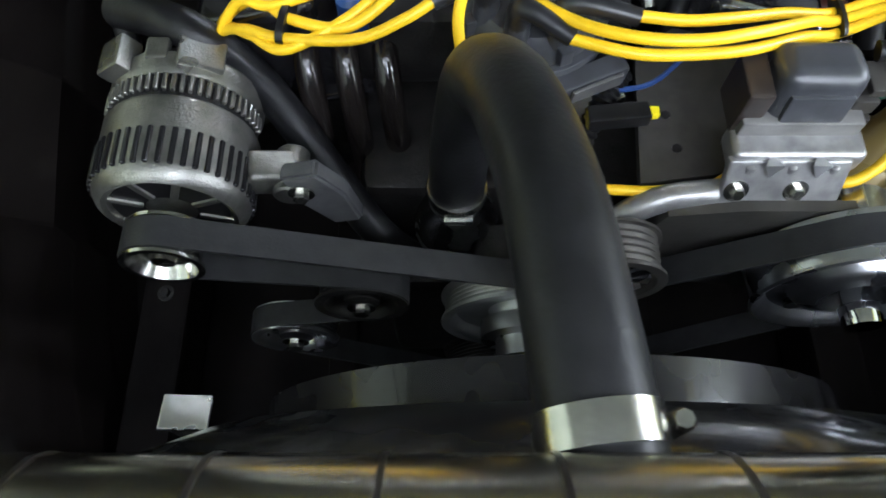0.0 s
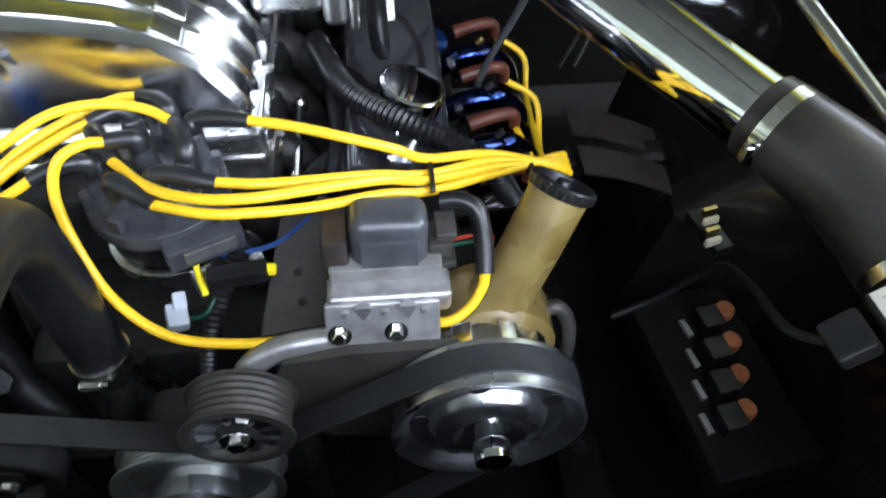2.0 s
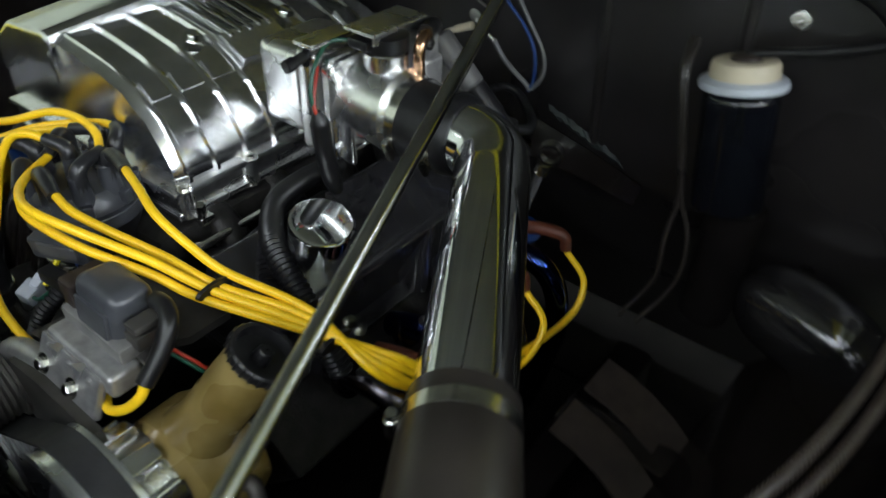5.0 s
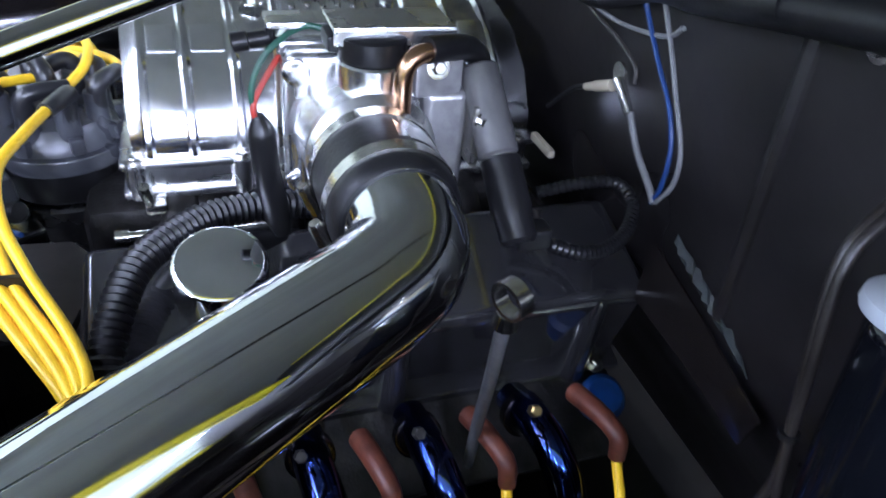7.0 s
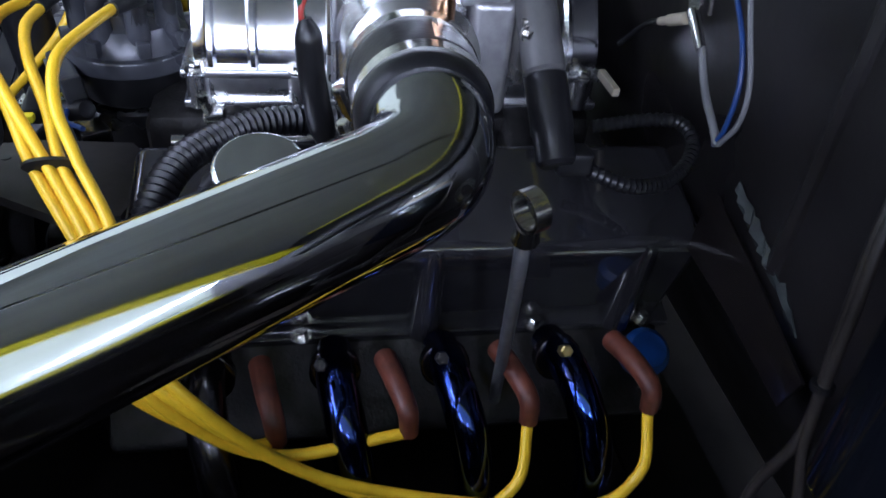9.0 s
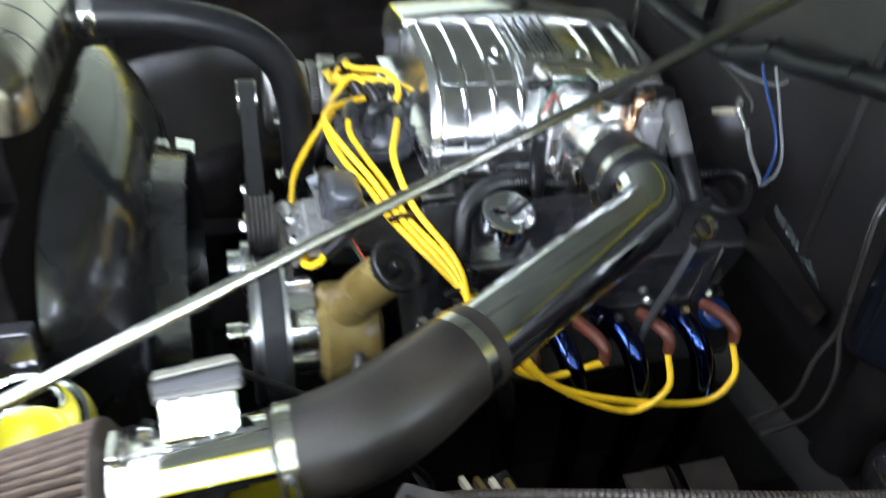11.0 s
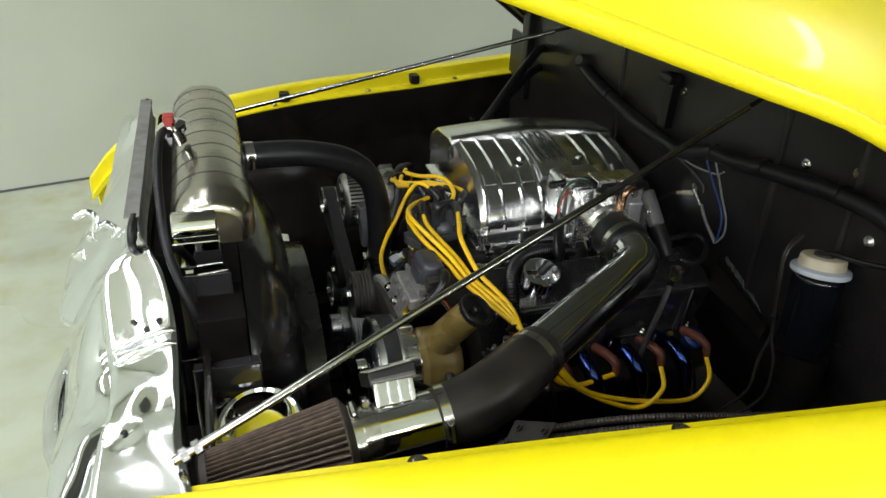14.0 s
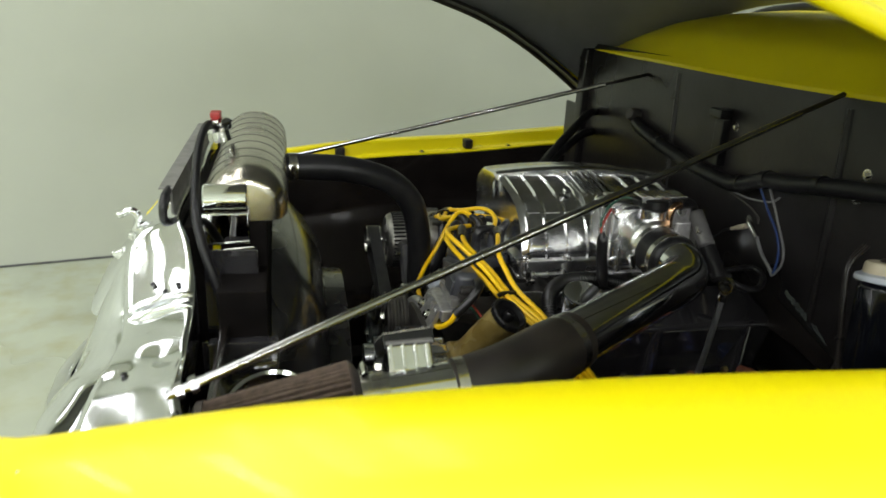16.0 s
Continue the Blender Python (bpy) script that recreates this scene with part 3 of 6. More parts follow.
for x, f, r in ((0.472, 0.62, 0.006), (0.477, 0.24, 0.006), (0.485, 0.45, 0.004), (0.655, 0.72, 0.005)):
    for s in (1, -1):
        bm = bmesh.new()
        p = shelf_at(XC + s * (x - XC), f)
        e1 = shelf_at(p.x + s * 0.008, f) - p
        axis = e1.cross(shelf_at(p.x, f + 0.05) - p).normalized()
        axis = axis if axis.z > 0 else -axis
        lathe(bm, p - axis * 0.002, axis, [(0, 0.0030), (r * 0.7, 0.0032), (r, 0.0042), (r * 1.2, 0.003)], 12)
        part("panel_hole", bm, M_PLASTIC, shell, "small dark hole")
# upright flange of the filler panel, ahead of the tank
bm = bmesh.new()
box(bm, (XC, -0.132, 1.014), (0.56, 0.004, 0.046), 0.0015)
box(bm, (XC, -0.139, 1.0385), (0.56, 0.022, 0.003), 0.001)
part("panel_flange", bm, M_BRACKET, shell, "grey upright flange ahead of the tank")
for s in (1, -1):
    bm = bmesh.new()
    tube(bm, [(XC + s * 0.272, -0.136, 1.036), (XC + s * 0.298, -0.139, 1.030), (XC + s * 0.308, -0.141, 1.013), (XC + s * 0.300, -0.142, 0.996)], 0.0065, 10)
    part("flange_corner", bm, M_PLASTIC, shell, "rounded dark flange corner")
    bm = bmesh.new()
    bolt(bm, (XC + s * 0.293, -0.137, 1.018), (s * 0.3, -1, 0.4), 0.010, 0.011)
    part("flange_bolt", bm, M_CHROME, shell, "bright hex bolt")
    for x in (0.416, 0.437):
        bm = bmesh.new()
        tube(bm, [shelf_at(XC + s * (x + 0.012 * f), f) + Vector((0, 0, dz)) for f, dz in ((0.03, -0.004), (0.15, 0.001), (0.5, 0.003), (0.85, 0.002), (0.98, -0.003))], 0.0055, 10)
        part("pressed_bead", bm, M_CHROMEWAVY, shell, "raised pressed bead")
# hood latch ornament on the nose
bm = bmesh.new()
tube(bm, [(0.089, -0.238, 0.862), (0.089, -0.240, 0.890), (0.089, -0.234, 0.914), (0.089, -0.246, 0.927), (0.089, -0.268, 0.918)], 0.007, 10)
box(bm, (0.089, -0.236, 0.880), (0.03, 0.035, 0.014), 0.005)
latch = part("hood_latch", bm, M_CHROME, car, "chromed hood latch hook")
for x, z in ((0.10, 0.856), (0.12, 0.835)):
    bm = bmesh.new()
    box(bm, (x, -0.254, z), (0.012, 0.062, 0.016), 0.005, Matrix.Rotation(math.radians(24), 3, "X").to_euler(), 3)
    part("latch_fin", bm, M_CHROME, latch, "tilted chrome fin")
for k in range(3):
    bm = bmesh.new()
    tube(bm, [(XC + 0.71 * a, shell_front(a)[0] - d, shell_front(a)[1] - 0.026 - 0.036 * k) for a, d in ((0.30, 0.0), (0.40, 0.010), (0.50, 0.018), (0.58, 0.018), (0.68, 0.010), (0.80, -0.01), (0.95, -0.02))], 0.015, 12)
    part("grille_bar", bm, M_CHROME, shell, "rounded chrome grille bar")
# black support panels beside the radiator
for x0, x1 in ((-0.55, -0.24), (0.405, 0.72)):
    bm = bmesh.new()
    box(bm, ((x0 + x1) / 2, -0.055, 0.62), (x1 - x0, 0.012, 0.50), 0.003)
    part("support_panel", bm, M_BLACKPAINT, car, "black radiator support panel")

# ---- radiator ----
radiator = thing("radiator", (0.10, -0.02, 0.42), "stainless radiator with a strapped round top tank and black core", "radiator")
RX0, RX1 = -0.21, 0.385


def tank_section(x, grow=0.0):
    end = min(1.0, max(0.0, min(x - RX0, RX1 - x) / 0.05))
    k = (1 - (1 - end) ** 2) ** 0.5 * 0.40 + 0.60
    out = []
    for i in range(17):
        a = math.pi * i / 16
        yy = -0.024 + (0.062 * k + grow) * math.cos(a) * (1 if abs(math.cos(a)) < 0.9 else 1.02)
        zz = 1.012 + (0.063 * k + grow) * math.sin(a) ** 0.75
        out.append((x, yy, zz))
    out += [(x, -0.024 - 0.062 * k, 0.996), (x, -0.024 + 0.062 * k, 0.996)]
    return out


bm = bmesh.new()
xs = [RX0, RX0 + 0.006, RX0 + 0.016, RX0 + 0.03, RX0 + 0.05] + [RX0 + 0.05 + (RX1 - RX0 - 0.1) * i / 10 for i in range(1, 10)] + [RX1 - 0.05, RX1 - 0.03, RX1 - 0.016, RX1 - 0.006, RX1]
rings(bm, [tank_section(x) for x in xs])
tank = part("top_tank", bm, M_TANK, radiator, "brownish reflecting stainless top tank")
for i in range(8):
    x = RX0 + 0.065 + 0.062 * i
    bm = bmesh.new()
    rings(bm, [[(x - 0.0013, *p[1:]) for p in tank_section(x, 0.0004)], [(x + 0.0013, *p[1:]) for p in tank_section(x, 0.0006)]])
    part("tank_groove", bm, M_RUBBERBROWN, tank, "dark groove across the tank")
# core in shade black, darker than its own paint
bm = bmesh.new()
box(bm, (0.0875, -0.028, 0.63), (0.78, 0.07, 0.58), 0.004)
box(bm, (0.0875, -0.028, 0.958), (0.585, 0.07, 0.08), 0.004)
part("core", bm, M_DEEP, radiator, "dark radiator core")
for x in (-0.315, 0.49):
    bm = bmesh.new()
    box(bm, (x, -0.028, 0.60), (0.022, 0.10, 0.50), 0.004)
    part("side_plate", bm, M_COVER, radiator, "black side plate")
# polished end plates stepping down under the near end of the tank
bm = bmesh.new()
lathe(bm, (RX1 + 0.002, -0.083, 1.033), (0, 1, 0), [(0, 0.001), (0, 0.019), (0.002, 0.021), (0.061, 0.021), (0.063, 0.019), (0.063, 0.001)], 32, False)
part("end_roll", bm, M_CHROME, radiator, "mirror-bright rolled plate on the tank end")
bm = bmesh.new()
box(bm, (RX1 + 0.016, -0.052, 0.988), (0.004, 0.066, 0.052), 0.0015, Euler((0, 0.16, 0)))
box(bm, (RX1 + 0.012, -0.019, 0.988), (0.014, 0.003, 0.052), 0.001, Euler((0, 0.16, 0)))
part("end_plate", bm, M_CHROME, radiator, "mirror-bright lower plate with a folded edge")
bm = bmesh.new()
box(bm, (RX1 + 0.021, -0.048, 0.890), (0.004, 0.076, 0.138), 0.0015, Euler((0, 0.04, 0)))
box(bm, (RX1 + 0.017, -0.010, 0.890), (0.014, 0.004, 0.138), 0.0015, Euler((0, 0.04, 0)))
strut = part("strut_plate", bm, M_COVER, radiator, "glossy black strut plate with a pale edge")
# bright steel strips added as the highlights along the glossy plate's edges
bm = bmesh.new()
box(bm, (RX1 + 0.0235, -0.034, 0.9605), (0.003, 0.045, 0.0025), 0.001, Euler((0.08, 0, 0)))
box(bm, (RX1 + 0.0225, -0.0075, 0.89), (0.003, 0.0015, 0.136), 0.0005, Euler((0, 0.04, 0)))
part("edge_highlight", bm, M_STEEL, strut, "bright strip standing in for the edge highlight")
bm = bmesh.new()
box(bm, (RX1 + 0.032, -0.052, 0.775), (0.004, 0.085, 0.085), 0.0015, Euler((0, 0.2, 0)))
part("lower_plate", bm, M_COVER, strut, "lower black plate")
# highlight strip along the lower plate's top edge
bm = bmesh.new()
box(bm, (RX1 + 0.043, -0.050, 0.8185), (0.003, 0.075, 0.002), 0.0008)
part("edge_highlight", bm, M_STEEL, strut, "bright strip standing in for the edge highlight")
for y, z in ((-0.046, 0.845), (-0.022, 0.855)):
    bm = bmesh.new()
    bolt(bm, (RX1 + 0.025, y, z), (1, 0, 0), 0.0045, 0.004)
    part("plate_bolt", bm, M_STEEL, strut)
# baffle darkened by colour like the gap's shade
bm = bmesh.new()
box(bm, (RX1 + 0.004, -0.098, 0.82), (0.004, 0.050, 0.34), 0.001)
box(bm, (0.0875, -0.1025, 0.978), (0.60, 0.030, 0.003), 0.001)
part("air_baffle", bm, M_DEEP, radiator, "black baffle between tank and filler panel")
bm = bmesh.new()
lathe(bm, (0.143, -0.07, 1.07), (0, -0.25, 1), [(0, 0.016), (0.02, 0.016), (0.02, 0.023), (0.027, 0.024), (0.03, 0.02)], 24)
neck = part("filler_neck", bm, M_CHROME, radiator)
bm = bmesh.new()
lathe(bm, (0.143, -0.077, 1.098), (0, -0.25, 1), [(0, 0.024), (0.004, 0.026), (0.009, 0.02), (0.012, 0.012)], 24)
box(bm, (0.143, -0.081, 1.108), (0.075, 0.014, 0.008), 0.003)
cap = part("radiator_cap", bm, M_CHROME, radiator, "chrome radiator cap with a red lever")
bm = bmesh.new()
box(bm, (0.150, -0.080, 1.117), (0.028, 0.018, 0.012), 0.003)
part("release_lever", bm, M_RED, cap, "red release lever")
# shroud behind the core: a wide box that closes to a ring
bm = bmesh.new()
rows = []
CX, CZ = 0.085, 0.605
for k in range(61):
    a = 2 * math.pi * k / 60
    ca, sa = math.cos(a), math.sin(a)
    q = ((abs(ca) / 0.385) ** 3.2 + (abs(sa) / 0.305) ** 3.2) ** (-1 / 3.2)
    outer = Vector((CX + q * ca, 0.010, CZ + q * sa))
    lip = Vector((CX + q * ca * 0.985, 0.035, CZ + q * sa * 0.985))
    RX, RZ = 0.105, 0.555
    ring = Vector((RX + 0.290 * ca, 0.100, RZ + 0.238 * sa))
    rows.append([outer, lip, lip.lerp(ring, 0.3) + Vector((0, 0.02, 0)), lip.lerp(ring, 0.6) + Vector((0, 0.024, 0)), lip.lerp(ring, 0.85) + Vector((0, 0.014, 0)), ring, Vector((RX + 0.284 * ca, 0.112, RZ + 0.232 * sa)), Vector((RX + 0.281 * ca, 0.145, RZ + 0.228 * sa)), Vector((RX + 0.275 * ca, 0.146, RZ + 0.222 * sa)), Vector((RX + 0.275 * ca, 0.07, RZ + 0.222 * sa))])
sheet(bm, rows)
part("fan_shroud", bm, M_SHROUD, radiator, "glossy black fan shroud")
# satin tab on a leg, added to give the white highlight beside the shroud
stay = thing("shroud_stay", (-0.235, 0.13, 0.62), "bright plate beside the fan shroud, added for a highlight", "bracket")
bm = bmesh.new()
box(bm, (-0.232, 0.126, 0.655), (0.044, 0.034, 0.004), 0.0015, Euler((-0.25, 0.1, 0)))
part("tab", bm, M_SATIN, stay)
bm = bmesh.new()
box(bm, (-0.232, 0.112, 0.615), (0.030, 0.004, 0.075), 0.0015)
part("leg", bm, M_STEELDARK, stay)
fan = thing("cooling_fan", (0.09, 0.10, 0.575), "black plastic cooling fan inside the shroud", "fan")
bm = bmesh.new()
lathe(bm, (0.09, 0.075, 0.575), (0, 1, 0), [(0, 0.06), (0.04, 0.06), (0.046, 0.05)], 24)
part("hub", bm, M_PLASTIC, fan)
for k in range(7):
    a = 2 * math.pi * k / 7
    bm = bmesh.new()
    d, s = Vector((math.cos(a), 0, math.sin(a))), Vector((-math.sin(a), 0, math.cos(a)))
    rows = []
    for i in range(5):
        r = 0.055 + 0.15 * i / 4
        w = 0.03 + 0.012 * i / 4
        rows.append([Vector((0.09, 0.10, 0.575)) + d * r + s * w * q + Vector((0, 0.018 * q, 0)) for q in (-1, 0, 1)])
    sheet(bm, rows, 0.003)
    part("blade", bm, M_PLASTIC, fan)
# overflow hose from the filler neck
bm = bmesh.new()
tube(bm, [(0.150, -0.070, 1.090), (0.180, -0.088, 1.106), (0.225, -0.096, 1.098), (0.280, -0.100, 1.072), (0.335, -0.099, 1.042), (0.395, -0.094, 1.010), (0.440, -0.080, 0.968), (0.452, -0.060, 0.90), (0.45, -0.045, 0.80), (0.45, -0.03, 0.62)], 0.0068, 12)
solo("overflow_hose", bm, M_RUBBER, "thin black rubber overflow hose beside the radiator tank", "hose")

upper = thing("radiator_hose", (0.05, 0.18, 0.72), "thick black moulded upper radiator hose", "hose")
HOSE = [(0.066, 0.034, 1.004), (0.0595, 0.10, 1.003), (0.052, 0.17, 0.995), (0.038, 0.245, 0.968), (0.026, 0.293, 0.920), (0.019, 0.312, 0.855), (0.014, 0.318, 0.78), (0.012, 0.318, 0.705)]
bm = bmesh.new()
tube(bm, HOSE, 0.0258, 28, 8)
part("hose", bm, M_RUBBER, upper)
bm = bmesh.new()
lathe(bm, (0.066, 0.015, 1.004), (0, 1, 0), [(0, 0.022), (0.05, 0.022)], 24)
part("outlet", bm, M_TANK, radiator)
clamp("hose_clamp", (0.064, 0.050, 1.004), (-0.1, 1, 0), 0.0262, upper, 0.017, (1, 0, 0))
clamp("hose_clamp", (0.013, 0.318, 0.722), (0, 0, 1), 0.0262, upper, 0.012, (0, -1, 0))

# ---- engine block and heads ----
EX = 0.065
CRK0 = (0.080, 0.592)
engine = thing("engine", (EX, 0.62, 0.25), "dark oily V8 engine block with cast heads and black valve covers", "engine")
bm = bmesh.new()
box(bm, (EX, 0.63, 0.50), (0.30, 0.58, 0.36), 0.02)
part("block", bm, M_CASTDARK, engine)
bm = bmesh.new()
box(bm, (EX, 0.305, 0.47), (0.26, 0.07, 0.26), 0.02)
lathe(bm, (CRK0[0], 0.25, CRK0[1]), (0, 1, 0), [(0, 0.03), (0.02, 0.05), (0.06, 0.075)], 28)
part("timing_cover", bm, M_CASTDARK, engine)
bm = bmesh.new()
box(bm, (EX - 0.02, 0.68, 0.745), (0.27, 0.46, 0.10), 0.02)
low = part("lower_intake", bm, M_CASTDARK, engine, "grey cast lower intake manifold")
for k in range(4):
    bm = bmesh.new()
    tube(bm, [(EX + 0.06, 0.54 + 0.095 * k, 0.79), (EX + 0.12, 0.54 + 0.095 * k, 0.765), (EX + 0.155, 0.54 + 0.095 * k, 0.69)], 0.022, 12)
    part("runner", bm, M_CASTDARK, low)
bm = bmesh.new()
lathe(bm, (0.014, 0.318, 0.715), (0, 0.15, -1), [(0, 0.022), (0.03, 0.024), (0.05, 0.036), (0.09, 0.045)], 20)
part("thermostat_housing", bm, M_CAST, engine, "cast thermostat housing")


def head(side):
    rot = Euler((0, radians(side * 42), 0))
    c = Vector((EX + side * 0.245, 0.69, 0.595))
    bm = bmesh.new()
    box(bm, c, (0.16, 0.53, 0.12), 0.01, rot)
    part("cylinder_head", bm, M_CASTDARK, engine)
    c2 = Vector((EX + side * 0.231, 0.708, 0.742))
    n = Vector((math.sin(radians(side * 17)), 0, math.cos(radians(17))))
    along = Vector((math.cos(radians(17)) * side, 0, -math.sin(radians(17))))
    rot2 = Euler((0, radians(side * 17), 0))
    bm = bmesh.new()
    box(bm, c2 - n * 0.012, (0.125, 0.498, 0.124), 0.013, rot2, 4)
    vc = part("valve_cover", bm, M_COVER, engine, "glossy black valve cover with rounded edges")
    bm = bmesh.new()
    box(bm, c2 - n * 0.077, (0.150, 0.512, 0.014), 0.005, rot2)
    part("cover_flange", bm, M_COVER, vc)
    for y in (0.52, 0.71, 0.903):
        bm = bmesh.new()
        lathe(bm, c2 + along * 0.050 + n * 0.046 + Vector((0, y - 0.708, 0)), along * 0.20 - n, [(0, 0.004), (0.003, 0.011), (0.008, 0.013), (0.115, 0.0145), (0.12, 0.012)], 18)
        part("bolt_tower", bm, M_COVER, vc)
    for k in range(5):
        bm = bmesh.new()
        bolt(bm, c2 - n * 0.070 + along * 0.070 + Vector((0, -0.225 + 0.1125 * k, 0)), n, 0.006, 0.009)
        part("cover_bolt", bm, M_STEEL, vc)


head(1)
head(-1)
# filler tube and chrome breather on the near cover
breather = thing("breather_cap", (0.334, 0.57, 0.76), "round chrome breather cap on the valve cover", "oil cap")
bm = bmesh.new()
lathe(bm, (0.300, 0.569, 0.742), (0.28, 0, 0.96), [(0, 0.03), (0.03, 0.026), (0.06, 0.027)], 28)
part("neck", bm, M_BLACKPAINT, breather)
bm = bmesh.new()
lathe(bm, (0.312, 0.569, 0.784), (0.28, 0, 0.96), [(0, 0.031), (0.004, 0.0375), (0.043, 0.0378), (0.0465, 0.037), (0.0482, 0.0345), (0.0486, 0.033), (0.0487, 0.001)], 40)
part("cap", bm, M_CHROME, breather)

# exhaust header tubes with heat-blued bends, and plug boots
for k, y in enumerate((0.52, 0.624, 0.720, 0.824)):
    h = thing("header_pipe", (0.42, y, 0.60), "dark exhaust header pipe, heat-blued at the bend", "exhaust pipe", "near header pipes")
    bm = bmesh.new()
    tube(bm, [(0.375, y, 0.665), (0.425, y, 0.685), (0.462, y + 0.006, 0.675), (0.487, y + 0.014, 0.635), (0.492, y + 0.02, 0.56), (0.47, y + 0.04, 0.46), (0.44, y + 0.06, 0.34)], 0.0165, 18)
    part("pipe", bm, M_BLUEHEAT if k > 0 else M_HEADER, h)
    bm = bmesh.new()
    lathe(bm, (0.395, y, 0.668), (1, 0, 0.35), [(0, 0.022), (0.010, 0.022), (0.012, 0.018)], 20)
    part("port_flange", bm, M_HEADER, h)
    b = bmesh.new()
    bolt(b, (0.432, y - 0.012, 0.712), (0.7, 0, 0.7), 0.0055, 0.010, False)
    part("flange_bolt", b, M_BRASS if k == 3 else M_CASTDARK, h)
cyl = thing("oil_sender", (0.36, 0.925, 0.61), "blue capped oil sender behind the last plug", "sensor")
bm = bmesh.new()
lathe(bm, (0.372, 0.925, 0.632), (0.5, 0, 0.85), [(0, 0.022), (0.02, 0.024), (0.026, 0.018)], 20)
part("cover", bm, M_BLUEPAINT, cyl, "bright blue plastic cover")
bm = bmesh.new()
lathe(bm, (0.357, 0.925, 0.607), (0.5, 0, 0.85), [(0, 0.014), (0.035, 0.014)], 12)
part("stem", bm, M_CASTDARK, cyl)

# ---- pulleys and belt, all in one plane ----
BY = 0.247


def pulley_profile(r, w=0.030, ribs=5):
    prof = [(0, r + 0.004), (0.003, r + 0.004), (0.004, r)]
    for k in range(ribs):
        a = 0.004 + (w - 0.008) * k / ribs
        b = (w - 0.008) / ribs
        prof += [(a + b * 0.4, r - 0.002), (a + b * 0.6, r - 0.002), (a + b, r)]
    return prof + [(w - 0.003, r + 0.004), (w, r + 0.004)]


# power steering pump
PS = (0.371, 0.700)
pump = thing("power_steering_pump", (PS[0], 0.29, 0.60), "power steering pump with a yellowed plastic reservoir and filler neck", "pump")
bm = bmesh.new()
lathe(bm, (PS[0], 0.222, PS[1]), (0, 1, 0), pulley_profile(0.086, 0.044, 0), 56, cap=False)
lathe(bm, (PS[0], 0.222, PS[1]), (0, 1, 0), [(0, 0.0905), (-0.002, 0.088), (0, 0.083), (0.006, 0.078), (0.011, 0.073), (0.012, 0.056), (0.004, 0.052), (0.0, 0.048), (-0.004, 0.034), (0.002, 0.028), (0.006, 0.024), (0.008, 0.001)], 56, cap=False)
pul = part("pulley", bm, M_PRESSED, pump, "bright pressed-steel pulley with a dished face")
bm = bmesh.new()
lathe(bm, (PS[0], 0.192, PS[1]), (0, 1, 0), [(0, 0.012), (0.0, 0.0165), (0.008, 0.0175), (0.018, 0.0175), (0.02, 0.015), (0.045, 0.015)], 24)
part("hub", bm, M_CHROME, pul, "bright machined hub")
for k in range(5):
    a = 2 * math.pi * k / 5 + 0.5
    bm = bmesh.new()
    lathe(bm, (PS[0] + 0.0645 * math.cos(a), 0.2325, PS[1] + 0.0645 * math.sin(a)), (0, 1, 0), [(0, 0.0098), (0.001, 0.0098)], 16)
    part("lightening_hole", bm, M_PLASTIC, pul, "dark round hole")
bm = bmesh.new()
lathe(bm, (PS[0], 0.258, PS[1]), (0, 1, 0), [(0, 0.05), (0.02, 0.058), (0.045, 0.058)], 30)
hsg = part("housing", bm, M_CAST, pump, "cast aluminium pump housing")
for k in range(6):
    a = math.pi * k / 5
    bm = bmesh.new()
    box(bm, (PS[0] + 0.06 * math.cos(a), 0.28, PS[1] + 0.06 * math.sin(a)), (0.02, 0.04, 0.02), 0.003, Euler((0, -a, 0)))
    part("housing_rib", bm, M_POLISHED, hsg)
bm = bmesh.new()
lathe(bm, (PS[0] + 0.012, 0.30, PS[1]), (0, 1, 0), [(0, 0.056), (0.01, 0.066), (0.055, 0.066), (0.075, 0.058), (0.085, 0.03)], 36)
tube(bm, [(0.388, 0.335, 0.735), (0.408, 0.347, 0.775), (0.428, 0.364, 0.812), (0.446, 0.381, 0.844)], 0.03, 32, 6, radii=lambda t: 0.0285 + 0.013 * max(0, 1 - t * 2.6) ** 2)
part("reservoir", bm, M_BEIGE, pump, "stained yellowed plastic reservoir")
bm = bmesh.new()
ax = Vector((0.40, 0.40, 0.82)).normalized()
lathe(bm, Vector((0.446, 0.381, 0.844)) + ax * 0.001, ax, [(0, 0.0295), (0.003, 0.0318), (0.010, 0.0320), (0.012, 0.0305), (0.012, 0.0265), (0.003, 0.0245), (0.001, 0.009), (0.011, 0.0075), (0.013, 0.006), (0.0135, 0.001)], 36, cap=False)
filler = part("filler_cap", bm, M_PLASTIC, pump, "dirty black filler cap")
for k in range(24):
    a = 2 * math.pi * k / 24
    d = ax.orthogonal().normalized()
    d = d * math.cos(a) + ax.cross(d) * math.sin(a)
    bm = bmesh.new()
    lathe(bm, Vector((0.446, 0.381, 0.844)) + d * 0.0312 + ax * 0.003, ax, [(0, 0.0018), (0.0085, 0.0018), (0.0092, 0.001)], 6)
    part("grip_rib", bm, M_PLASTIC, filler)
bm = bmesh.new()
tube(bm, [(0.43, 0.34, 0.70), (0.455, 0.345, 0.715), (0.47, 0.335, 0.69), (0.468, 0.32, 0.63), (0.46, 0.32, 0.55)], 0.008, 12)
part("pressure_line", bm, M_STEELDARK, pump, "steel pressure line")

# alternator
AL = (-0.236, 0.748)
alt = thing("alternator", (AL[0], 0.33, 0.66), "cast aluminium alternator with vent slots and a steel pulley", "alternator")
bm = bmesh.new()
AR = 0.068
